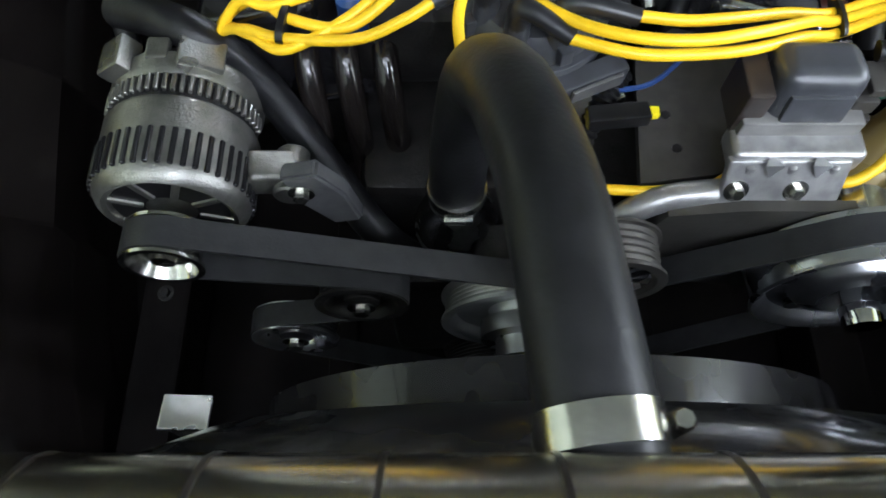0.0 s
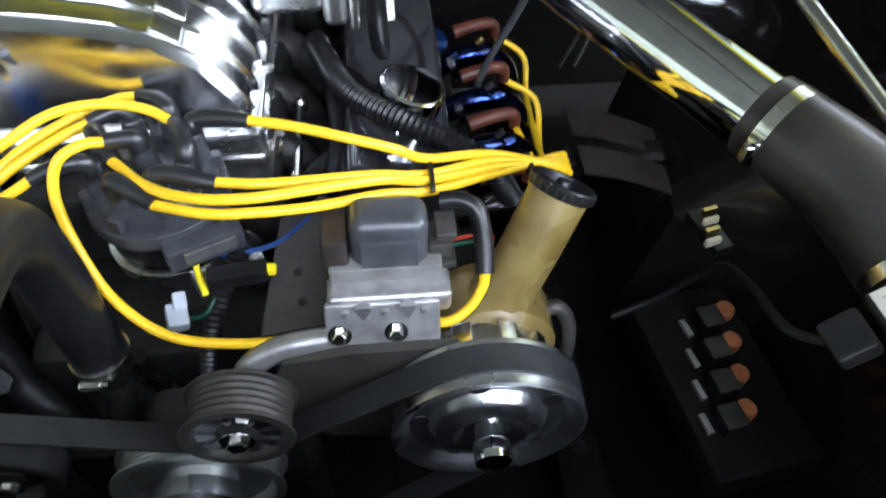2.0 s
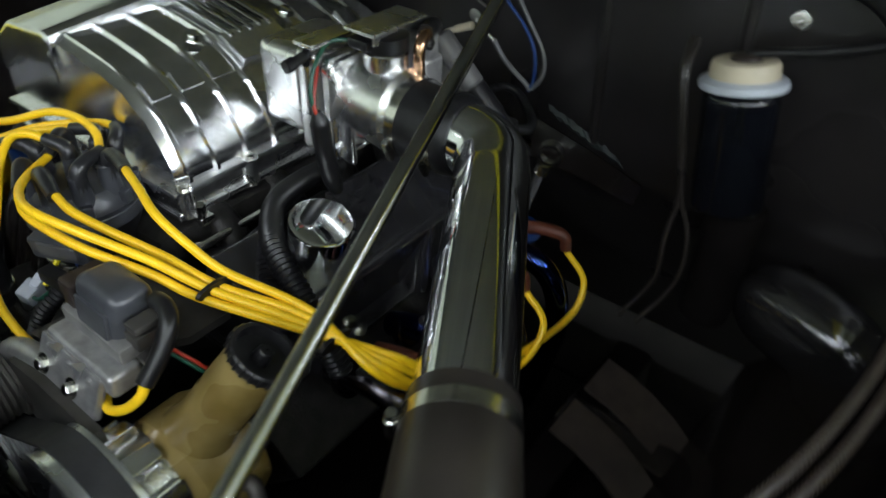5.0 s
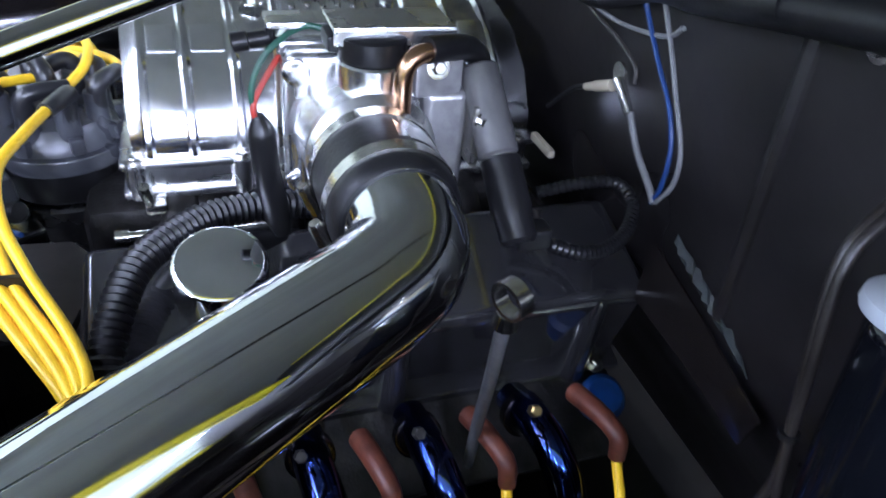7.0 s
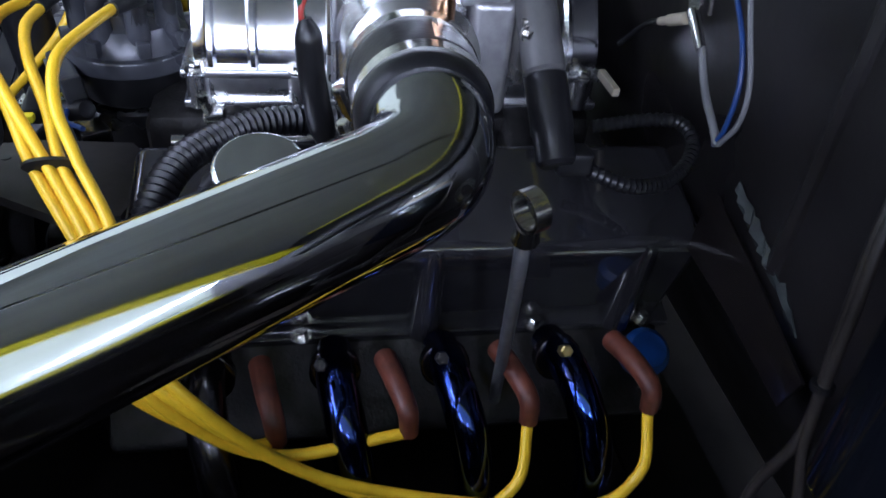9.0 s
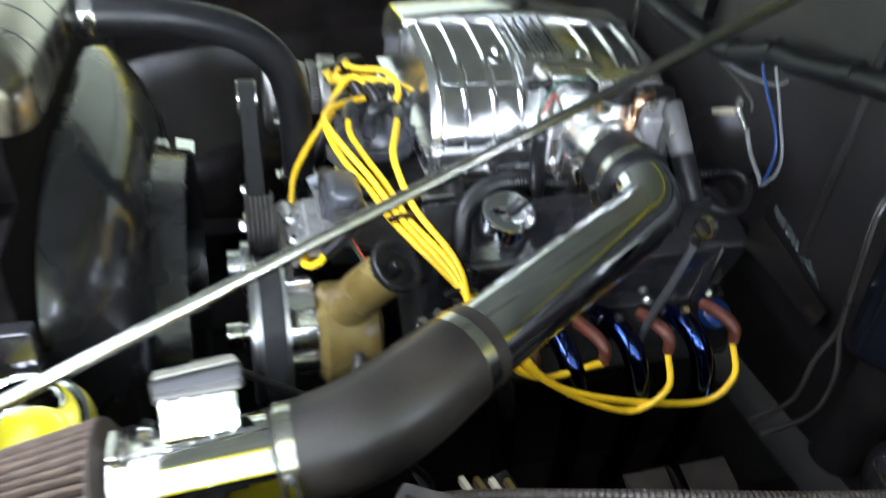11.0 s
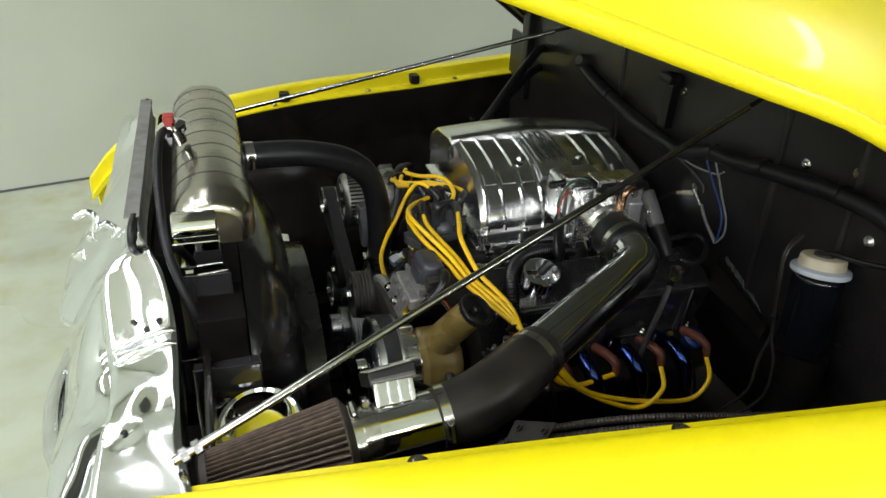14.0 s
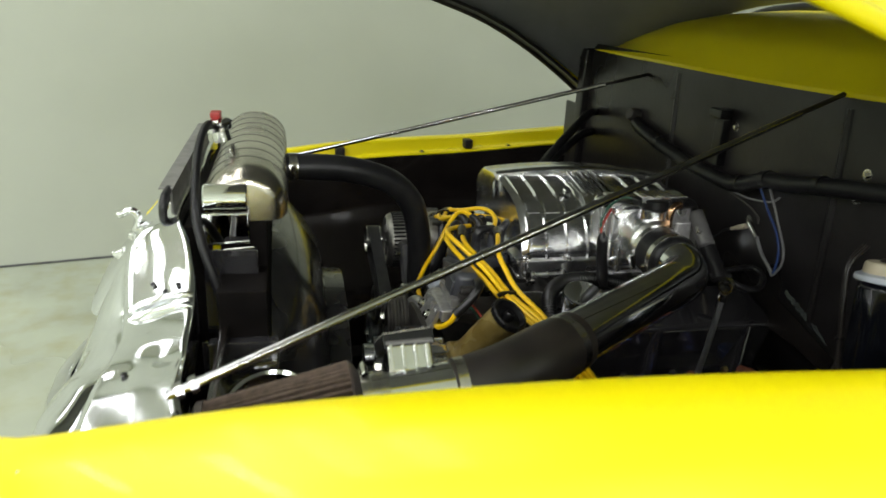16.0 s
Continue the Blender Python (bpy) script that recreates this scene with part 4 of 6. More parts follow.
lathe(bm, (AL[0], 0.278, AL[1]), (0, 1, 0), [(0.008, 0.020), (0.010, 0.050), (0.002, 0.053), (0.0, 0.057), (0.003, 0.062), (0.010, AR - 0.002), (0.018, AR), (0.075, AR), (0.08, AR - 0.003)], 48)
front = part("front_housing", bm, M_ALT, alt, "dull cast aluminium housing")
for k in range(44):
    a = 2 * math.pi * k / 44
    bm = bmesh.new()
    box(bm, (AL[0] + (AR - 0.002) * math.cos(a), 0.308, AL[1] + (AR - 0.002) * math.sin(a)), (0.008, 0.034, 0.0046), 0.001, Euler((0, -a, 0)), 1)
    part("vent_slot", bm, M_PLASTIC, front, "dark vent slot")
bm = bmesh.new()
lathe(bm, (AL[0], 0.2835, AL[1]), (0, 1, 0), [(0, 0.022), (0, 0.0495), (0.003, 0.0495)], 40, cap=False)
part("front_recess", bm, M_PLASTIC, front, "dark recess behind the pulley")
for k in range(8):
    a = 2 * math.pi * (k + 0.5) / 8
    bm = bmesh.new()
    box(bm, (AL[0] + 0.038 * math.cos(a), 0.284, AL[1] + 0.038 * math.sin(a)), (0.030, 0.006, 0.007), 0.002, Euler((0, -a, 0)), 2)
    part("front_web", bm, M_ALT, front)
bm = bmesh.new()
lathe(bm, (AL[0], 0.358, AL[1]), (0, 1, 0), [(0, AR - 0.004), (0.022, AR - 0.004)], 48)
part("stator_band", bm, M_PLASTIC, alt, "black laminated stator band")
bm = bmesh.new()
lathe(bm, (AL[0], 0.380, AL[1]), (0, 1, 0), [(0, AR - 0.003), (0.006, AR), (0.02, AR), (0.03, AR - 0.008), (0.036, 0.04)], 48)
rear = part("rear_housing", bm, M_ALT, alt)
for dx, y, dz, size, lean in ((-0.045, 0.402, -0.014, (0.030, 0.034, 0.022), -0.6), (0.028, 0.402, -0.008, (0.040, 0.030, 0.014), 0.4), (-0.008, 0.404, -0.003, (0.020, 0.022, 0.010), 0.0)):
    bm = bmesh.new()
    box(bm, (AL[0] + dx, y, AL[1] + AR + dz), size, 0.003, Euler((0, lean, 0)))
    part("rear_lug", bm, M_ALT, alt)
for k in range(30):
    a = math.pi * k / 29
    bm = bmesh.new()
    box(bm, (AL[0] + (AR - 0.002) * math.cos(a), 0.370, AL[1] + (AR - 0.002) * math.sin(a)), (0.006, 0.016, 0.004), 0.001, Euler((0, -a, 0)), 1)
    part("rear_fin", bm, M_ALT, rear)
bm = bmesh.new()
box(bm, (AL[0] + 0.084, 0.320, AL[1] + 0.002), (0.045, 0.032, 0.03), 0.006, Euler((0, 0.3, 0.2)), 3)
lathe(bm, (AL[0] + 0.100, 0.298, AL[1] - 0.004), (0, 1, 0), [(0, 0.013), (0.002, 0.015), (0.045, 0.015), (0.047, 0.013)], 20)
part("mounting_ear", bm, M_ALT, alt, "cast mounting ear")
bm = bmesh.new()
pts = [(0.095, 0.022), (0.128, 0.030), (0.150, -0.005), (0.160, -0.055), (0.132, -0.062), (0.108, -0.025)]
rings(bm, [[(AL[0] + x, 0.300, AL[1] + z) for x, z in pts], [(AL[0] + x, 0.318, AL[1] + z) for x, z in pts]])
bmesh.ops.bevel(bm, geom=list(bm.edges), offset=0.003, segments=2, affect="EDGES")
part("mounting_bracket", bm, M_DULL, alt, "angular cast mounting bracket")
bm = bmesh.new()
bolt(bm, (AL[0] + 0.112, 0.298, AL[1] + 0.004), (0, -1, 0), 0.007, 0.008)
part("bracket_bolt", bm, M_STEEL, alt)
bm = bmesh.new()
lathe(bm, (AL[0], BY - 0.018, AL[1]), (0, 1, 0), pulley_profile(0.031, 0.036), 36, cap=False)
lathe(bm, (AL[0], BY - 0.018, AL[1]), (0, 1, 0), [(0, 0.035), (0, 0.029), (0.012, 0.024), (0.016, 0.012), (0.004, 0.010), (0.003, 0.001)], 36, cap=False)
part("pulley", bm, M_STEEL, alt)


def wheel(name, c, r, label, face, spokes=0, width=0.03):
    w = thing(name, (c[0], BY, c[1]), label, "pulley")
    bm = bmesh.new()
    lathe(bm, (c[0], BY - width / 2, c[1]), (0, 1, 0), pulley_profile(r, width), 48, cap=False)
    prof = [(0, r + 0.004), (0, r - 0.005), (0.004, r - 0.009), (0.013, r - 0.012)]
    lathe(bm, (c[0], BY - width / 2, c[1]), (0, 1, 0), prof, 48, cap=False)
    part("rim", bm, face, w)
    bm = bmesh.new()
    lathe(bm, (c[0], BY - width / 2, c[1]), (0, 1, 0), [(0.013, r - 0.010), (0.013, r * 0.42)], 40, cap=False)
    part("web", bm, M_PLASTIC if spokes else face, w)
    bm = bmesh.new()
    lathe(bm, (c[0], BY - width / 2, c[1]), (0, 1, 0), [(0.014, r * 0.45), (0.004, r * 0.42), (0.002, r * 0.25), (0.0, 0.001)], 32, cap=False)
    part("boss", bm, face, w)
    for k in range(spokes):
        a = 2 * math.pi * k / spokes
        bm = bmesh.new()
        d = Vector((math.cos(a), 0, math.sin(a)))
        s = Vector((-d.z, 0, d.x))
        o = Vector((c[0], BY - width / 2 + 0.004, c[1]))
        loops = []
        for q, wd in ((r * 0.42, 0.0045), (r - 0.010, 0.0065)):
            p = o + d * q
            loops.append([p - s * wd, p + s * wd, p + s * wd + Vector((0, 0.012, 0)), p - s * wd + Vector((0, 0.012, 0))])
        rings(bm, loops)
        part("spoke", bm, M_PRESSED, w)
    bm = bmesh.new()
    bolt(bm, (c[0], BY - width / 2 - 0.001, c[1]), (0, -1, 0), r * 0.2, 0.008)
    part("centre_bolt", bm, M_STEEL, w)
    return w


IDL, TEN, ID2, CRK = (0.146, 0.714), (-0.166, 0.525), (-0.08, 0.640), (0.084, 0.590)
DAMPER = (0.085, 0.385)
wheel("idler_pulley", IDL, 0.047, "worn grey idler pulley with radial spokes", M_STEELDARK, 10, 0.042)
wheel("tensioner_pulley", TEN, 0.045, "ribbed steel accessory pulley low in the bay", M_PRESSED, 0)
wheel("lower_idler_pulley", ID2, 0.042, "dark smooth idler pulley behind the belt", M_CASTDARK, 0)
wheel("crank_pulley", DAMPER, 0.080, "dark ribbed crank pulley low behind the fan", M_CASTDARK, 0)
wheel("water_pump_pulley", CRK, 0.082, "bright stepped water pump pulley", M_SATINSTEEL, 0)
bm = bmesh.new()
lathe(bm, (CRK[0], BY - 0.055, CRK[1]), (0, 1, 0), [(0, 0.022), (0.0, 0.03), (0.02, 0.03), (0.022, 0.045), (0.04, 0.045)], 36)
solo("pulley_hub", bm, M_PRESSED, "bright stepped hub on the water pump pulley", "pulley")


def tangent_belt(stops):
    """A belt round wheels (centre, radius, sense): +1 keeps the wheel on the left as it runs."""
    segs = []
    n = len(stops)
    for i in range(n):
        (c0, r0, s0), (c1, r1, s1) = stops[i], stops[(i + 1) % n]
        a, b = Vector(c0), Vector(c1)
        d = b - a
        L, base = d.length, math.atan2(d.y, d.x)
        off = math.asin((s0 * r0 - s1 * r1) / L)
        ang = base + off
        nrm = Vector((math.sin(ang), -math.cos(ang)))
        segs.append((a + nrm * s0 * r0, b + nrm * s1 * r1))
    path = []
    for i in range(n):
        c, r, s = stops[i]
        pin, pout = segs[i - 1][1], segs[i][0]
        a0, a1 = math.atan2(pin.y - c[1], pin.x - c[0]), math.atan2(pout.y - c[1], pout.x - c[0])
        da = (a1 - a0) % (2 * math.pi)
        if s < 0:
            da -= 2 * math.pi
        k = max(2, int(abs(da) / 0.12))
        for q in range(k + 1):
            a = a0 + da * q / k
            path.append(Vector((c[0] + r * math.cos(a), c[1] + r * math.sin(a))))
    return path


bp = tangent_belt([(PS, 0.089, 1), (IDL, 0.049, -1), (AL, 0.034, 1), (ID2, 0.045, -1), (TEN, 0.048, 1), (DAMPER, 0.083, 1)])
bm = bmesh.new()
loops = []
for i, p in enumerate(bp):
    t = (bp[(i + 1) % len(bp)] - bp[i - 1])
    t = t.normalized() if t.length > 1e-6 else Vector((1, 0))
    nn = Vector((t.y, -t.x)) * 0.002
    loops.append([(p.x - nn.x, BY - 0.0135, p.y - nn.y), (p.x + nn.x, BY - 0.0135, p.y + nn.y), (p.x + nn.x, BY + 0.0135, p.y + nn.y), (p.x - nn.x, BY + 0.0135, p.y - nn.y)])
rings(bm, loops, False, True)
solo("serpentine_belt", bm, M_BELT, "dark grey serpentine belt running round the pulleys", "belt")

# brackets on the engine front
accessory = thing("accessory_bracket", (0.25, 0.30, 0.6), "grey steel accessory bracket plates on the engine front", "bracket")
bm = bmesh.new()
pts = [(0.165, 0.70), (0.19, 0.765), (0.25, 0.775), (0.345, 0.775), (0.40, 0.66), (0.34, 0.60), (0.22, 0.62)]
rings(bm, [[(x, 0.268, z) for x, z in pts], [(x, 0.278, z) for x, z in pts]])
part("front_plate", bm, M_STEELDARK, accessory)
bm = bmesh.new()
pts = [(0.17, 0.30), (0.245, 0.31), (0.30, 0.40), (0.30, 0.45), (0.22, 0.47), (0.18, 0.44)]
rings(bm, [[(x, y, 0.755) for x, y in pts], [(x, y, 0.765) for x, y in pts]])
top_plate = part("top_plate", bm, M_STEELDARK, accessory, "flat grey steel plate")
for x, y in ((0.200, 0.370), (0.206, 0.335)):
    bm = bmesh.new()
    lathe(bm, (x, y, 0.7645), (0, 0, 1), [(0, 0.0045), (0.0012, 0.0045), (0.0013, 0.001)], 14)
    part("bolt_hole", bm, M_PLASTIC, top_plate, "dark bolt hole")
bm = bmesh.new()
tube(bm, [(0.150, 0.276, 0.730), (0.163, 0.280, 0.752), (0.195, 0.286, 0.766), (0.25, 0.290, 0.770)], 0.012, 12)
part("idler_arm", bm, M_COILCAST, accessory, "cast idler arm")

# ignition coil
coil = thing("ignition_coil", (0.28, 0.31, 0.775), "grey ignition coil on a cast finned bracket", "ignition coil")
bm = bmesh.new()
box(bm, (0.280, 0.290, 0.788), (0.100, 0.010, 0.044), 0.003, Euler((-0.45, 0, 0)))
part("bracket", bm, M_COILCAST, coil, "cast aluminium coil bracket")
for x in (0.264, 0.302):
    bm = bmesh.new()
    verts = [bm.verts.new(p) for p in ((x - 0.008, 0.289, 0.812), (x + 0.008, 0.289, 0.812), (x, 0.2865, 0.797), (x, 0.302, 0.810))]
    for tri in ((0, 1, 2), (0, 3, 1), (1, 3, 2), (2, 3, 0)):
        bm.faces.new([verts[i] for i in tri])
    part("bracket_gusset", bm, M_SATINSTEEL, coil, "bright pressed gusset", smooth=False)
for k in range(3):
    bm = bmesh.new()
    box(bm, (0.248 + 0.034 * k, 0.302, 0.801), (0.008, 0.026, 0.010), 0.003)
    part("bracket_fin", bm, M_COILCAST, coil)
bm = bmesh.new()
box(bm, (0.287, 0.314, 0.801), (0.108, 0.034, 0.026), 0.006, None, 3)
part("bracket_block", bm, M_COILCAST, coil, "machined upper block")
bm = bmesh.new()
box(bm, (0.285, 0.331, 0.821), (0.098, 0.03, 0.018), 0.003)
part("core_plate", bm, M_BRACKET, coil, "laminated core plate")
bm = bmesh.new()
box(bm, (0.243, 0.345, 0.832), (0.022, 0.045, 0.05), 0.004)
part("end_block", bm, M_LOOM, coil, "dark brown end block")
for x in (0.242, 0.291):
    bm = bmesh.new()
    bolt(bm, (x, 0.2835, 0.783), (0, -0.9, 0.43), 0.0062, 0.007)
    part("bracket_bolt", bm, M_STEEL, coil, "bright hex bolt")
bm = bmesh.new()
box(bm, (0.289, 0.346, 0.842), (0.068, 0.046, 0.060), 0.014, Euler((-0.12, 0, 0)), 4)
box(bm, (0.289, 0.322, 0.836), (0.050, 0.006, 0.040), 0.002, Euler((-0.12, 0, 0)))
part("body", bm, M_GREYPLASTIC, coil, "smooth grey coil body")
bm = bmesh.new()
box(bm, (0.333, 0.345, 0.832), (0.02, 0.03, 0.016), 0.002)
box(bm, (0.338, 0.345, 0.850), (0.018, 0.03, 0.008), 0.002)
box(bm, (0.336, 0.345, 0.812), (0.024, 0.03, 0.008), 0.002)
part("connector", bm, M_STEELDARK, coil)
bm = bmesh.new()
tube(bm, [(0.335, 0.362, 0.862), (0.352, 0.36, 0.864), (0.366, 0.352, 0.858), (0.371, 0.335, 0.838), (0.371, 0.315, 0.818)], 0.0085, 14)
part("terminal_boot", bm, M_PLASTIC, coil, "black rubber terminal boot")
for nm, mt, dz in (("red_lead", M_REDWIRE, 0.0), ("green_lead", M_GREENWIRE, -0.008)):
    bm = bmesh.new()
    tube(bm, [(0.343, 0.347, 0.828 + dz), (0.368, 0.352, 0.826 + dz), (0.384, 0.362, 0.812 + dz), (0.388, 0.375, 0.785)], 0.0018, 8)
    part(nm, bm, mt, coil)

# distributor
DX, DY, DZ = 0.076, 0.432, 0.80
dist = thing("distributor", (DX, DY, 0.70), "grey distributor cap with black plug boots over a cast base", "distributor")
bm = bmesh.new()
lathe(bm, (DX, DY, 0.665), (0, 0, 1), [(0, 0.035), (0.05, 0.04), (0.072, 0.052), (0.088, 0.060), (0.105, 0.062), (0.108, 0.056)], 40)
box(bm, (DX + 0.055, DY - 0.045, 0.755), (0.07, 0.03, 0.022), 0.004, Euler((0, 0, 0.5)))
part("base", bm, M_CAST, dist)
bm = bmesh.new()
lathe(bm, (DX, DY, 0.775), (0, 0, 1), [(0, 0.054), (0.004, 0.0565), (0.036, 0.0565), (0.038, 0.054)], 40)
part("lower_band", bm, M_PLASTIC, dist, "black band below the cap")
bm = bmesh.new()
lathe(bm, (DX, DY, 0.810), (0, 0, 1), [(0, 0.060), (0.001, 0.0648), (0.003, 0.0655), (0.015, 0.0655), (0.017, 0.0640), (0.018, 0.058), (0.030, 0.055), (0.040, 0.047), (0.044, 0.030), (0.045, 0.005)], 44)
cap_part = part("cap", bm, M_GREYPLASTIC, dist, "grey plastic distributor cap")
for k in range(8):
    a = 2 * math.pi * (k + 0.5) / 8
    bm = bmesh.new()
    lathe(bm, (DX + 0.044 * math.cos(a), DY + 0.044 * math.sin(a), 0.836), (0, 0, 1), [(0, 0.0125), (0.018, 0.0110), (0.040, 0.0098), (0.042, 0.008)], 16)
    part("tower", bm, M_GREYPLASTIC, dist)
    bm = bmesh.new()
    box(bm, (DX + 0.059 * math.cos(a), DY + 0.059 * math.sin(a), 0.838), (0.010, 0.012, 0.016), 0.002, Euler((0, 0, a)))
    part("tower_web", bm, M_GREYPLASTIC, cap_part)
bm = bmesh.new()
lathe(bm, (DX, DY, 0.853), (0, 0, 1), [(0, 0.012), (0.025, 0.010)], 14)
part("centre_tower", bm, M_GREYPLASTIC, dist)
bm = bmesh.new()
box(bm, (DX + 0.045, DY - 0.056, 0.806), (0.072, 0.020, 0.028), 0.004, Euler((0.1, 0, 0.42)))
part("side_box", bm, M_GREYPLASTIC, dist, "grey moulded box on the cap")
bm = bmesh.new()
box(bm, (DX + 0.053, DY - 0.066, 0.810), (0.048, 0.004, 0.016), 0.0015, Euler((0.1, 0, 0.42)))
part("box_panel", bm, M_VALVE, dist, "paler raised panel on the box")

# ---- ignition wires ----
WR = 0.0047


def plug_wire(name, boot, path, end_boot, label, group):
    w = thing(name, path[0], label, "ignition wire", group)
    bm = bmesh.new()
    tube(bm, path, WR, 12, 10)
    part("wire", bm, M_WIRE, w)
    bm = bmesh.new()
    tube(bm, boot, 0.0085, 14, 8, radii=lambda t: 0.0102 - 0.0032 * t)
    part("distributor_boot", bm, M_BOOT, w, "black rubber boot")
    if end_boot:
        bm = bmesh.new()
        tube(bm, end_boot, 0.0088, 14, 6, radii=lambda t: 0.0078 + 0.0022 * t)
        part("plug_boot", bm, M_ORANGE, w, "faded orange plug boot")


# four wires to the near bank, tied into one bundle
PLUGS = [(0.425, 0.573, 0.690), (0.425, 0.676, 0.690), (0.425, 0.775, 0.693), (0.425, 0.880, 0.697)]
tie = Vector((0.332, 0.429, 0.834))
NEAR_WIRES = [
    ([(0.117, 0.449, 0.860), (0.118, 0.452, 0.880), (0.124, 0.455, 0.887), (0.148, 0.450, 0.891), (0.172, 0.443, 0.893)], [(0.169, 0.444, 0.893), (0.212, 0.432, 0.893), (0.260, 0.419, 0.888), (0.300, 0.423, 0.869), (0.330, 0.438, 0.842)]),
    ([(0.093, 0.391, 0.860), (0.094, 0.389, 0.879), (0.104, 0.387, 0.886), (0.126, 0.381, 0.886), (0.148, 0.376, 0.883)], [(0.145, 0.378, 0.883), (0.184, 0.375, 0.881), (0.230, 0.387, 0.871), (0.278, 0.408, 0.853), (0.330, 0.427, 0.832)]),
    ([(0.035, 0.449, 0.860), (0.034, 0.450, 0.880), (0.038, 0.440, 0.886), (0.053, 0.417, 0.876)], [(0.051, 0.420, 0.875), (0.093, 0.375, 0.884), (0.135, 0.350, 0.893), (0.181, 0.341, 0.899), (0.233, 0.355, 0.892), (0.288, 0.387, 0.867), (0.329, 0.416, 0.835)]),
    ([(0.059, 0.391, 0.860), (0.060, 0.388, 0.879), (0.070, 0.380, 0.883), (0.098, 0.362, 0.876)], [(0.096, 0.363, 0.875), (0.140, 0.347, 0.878), (0.176, 0.346, 0.877), (0.230, 0.357, 0.869), (0.287, 0.385, 0.851), (0.328, 0.406, 0.830)]),
]
for j, (boot, lead) in enumerate(NEAR_WIRES):
    off = Vector((0, (0.013, 0.004, -0.006, -0.014)[j], (0.004, 0.002, 0.0, -0.003)[j]))
    mid2 = Vector((0.403, 0.464, 0.806)) + off * 0.8
    drop = Vector((0.485, 0.474 + 0.012 * j, 0.775)) + off * 0.3
    low = Vector((0.482 + 0.006 * j, 0.545 + 0.022 * j, 0.690 - 0.010 * j))
    plug = Vector(PLUGS[j])
    near_plug = plug + Vector((0.045, 0.004, -0.022))
    sag = [Vector((0.515, near_plug.y - 0.075, 0.628 - 0.006 * j)), Vector((0.515, near_plug.y - 0.02, 0.648))] if j > 1 else []
    path = lead + [mid2, drop, low] + sag + [near_plug]
    plug_wire("ignition_wire", boot, path, [near_plug, plug + Vector((0.04, 0.002, 0.0)), plug + Vector((0.015, -0.004, 0.004)), plug + Vector((-0.02, -0.01, -0.004))], "bright yellow ignition wire from distributor to near cylinder bank", "ignition wires")
for p, r in ((tie + Vector((0, -0.007, 0.001)), 0.026), (Vector((0.440, 0.470, 0.793)), 0.024)):
    bm = bmesh.new()
    lathe(bm, p + Vector((-0.002, 0, 0)), (1, 0.1, -0.1), [(0, 0.006), (0, 0.0075), (0.004, 0.0075), (0.004, 0.006)], 20)
    for v in bm.verts:
        v.co.y = p.y + (v.co.y - p.y) * r / 0.0085
    solo("cable_tie", bm, M_PLASTIC, "black nylon cable tie round the yellow wires", "cable tie", "cable ties")
# wires to the far bank, tied beside the alternator
far_tie = Vector((-0.135, 0.400, 0.846))
FAR_WIRES = [
    ([(0.117, 0.415, 0.860), (0.118, 0.417, 0.880), (0.116, 0.428, 0.887), (0.104, 0.454, 0.886)], [(0.105, 0.452, 0.886), (0.076, 0.466, 0.893), (0.036, 0.468, 0.898), (-0.005, 0.456, 0.896), (-0.055, 0.430, 0.878)]),
    ([(0.035, 0.415, 0.860), (0.033, 0.412, 0.879), (0.018, 0.405, 0.885), (-0.008, 0.396, 0.878)], [(-0.006, 0.397, 0.879), (-0.030, 0.388, 0.868), (-0.070, 0.382, 0.852)]),
    ([(0.093, 0.473, 0.860), (0.093, 0.476, 0.880), (0.086, 0.485, 0.887), (0.066, 0.494, 0.886)], [(0.068, 0.493, 0.886), (0.044, 0.492, 0.884), (0.010, 0.474, 0.880), (-0.030, 0.442, 0.872), (-0.070, 0.406, 0.856)]),
    ([(0.059, 0.473, 0.860), (0.058, 0.476, 0.879), (0.048, 0.474, 0.885), (0.026, 0.462, 0.882)], [(0.029, 0.463, 0.883), (0.004, 0.446, 0.880), (-0.030, 0.420, 0.872), (-0.075, 0.395, 0.852)]),
]
for j, (boot, lead) in enumerate(FAR_WIRES):
    off = Vector((0.004 * j, (0.016, -0.010, -0.018, 0.004)[j], (0.008, -0.002, -0.006, 0.004)[j]))
    path = lead + [far_tie + off, far_tie + off + Vector((-0.035, 0.012 + 0.006 * j, -0.010)), Vector((-0.20, 0.425 + 0.008 * j, 0.795)), Vector((-0.225 - 0.006 * j, 0.44 + 0.01 * j, 0.70)), Vector((-0.24, 0.46 + 0.03 * j, 0.62))]
    plug_wire("ignition_wire", boot, path, None, "bright yellow ignition wire looping to the far cylinder bank", "ignition wires")
bm = bmesh.new()
lathe(bm, far_tie + Vector((0.004, 0.006, 0)), (1, -0.2, 0), [(0, 0.018), (0, 0.022), (0.006, 0.022), (0.006, 0.018)], 16)
for v in bm.verts:
    v.co.z = far_tie.z + (v.co.z - far_tie.z) * 0.55
solo("wire_separator", bm, M_PLASTIC, "black plastic separator holding the far wires", "cable tie", "cable ties")
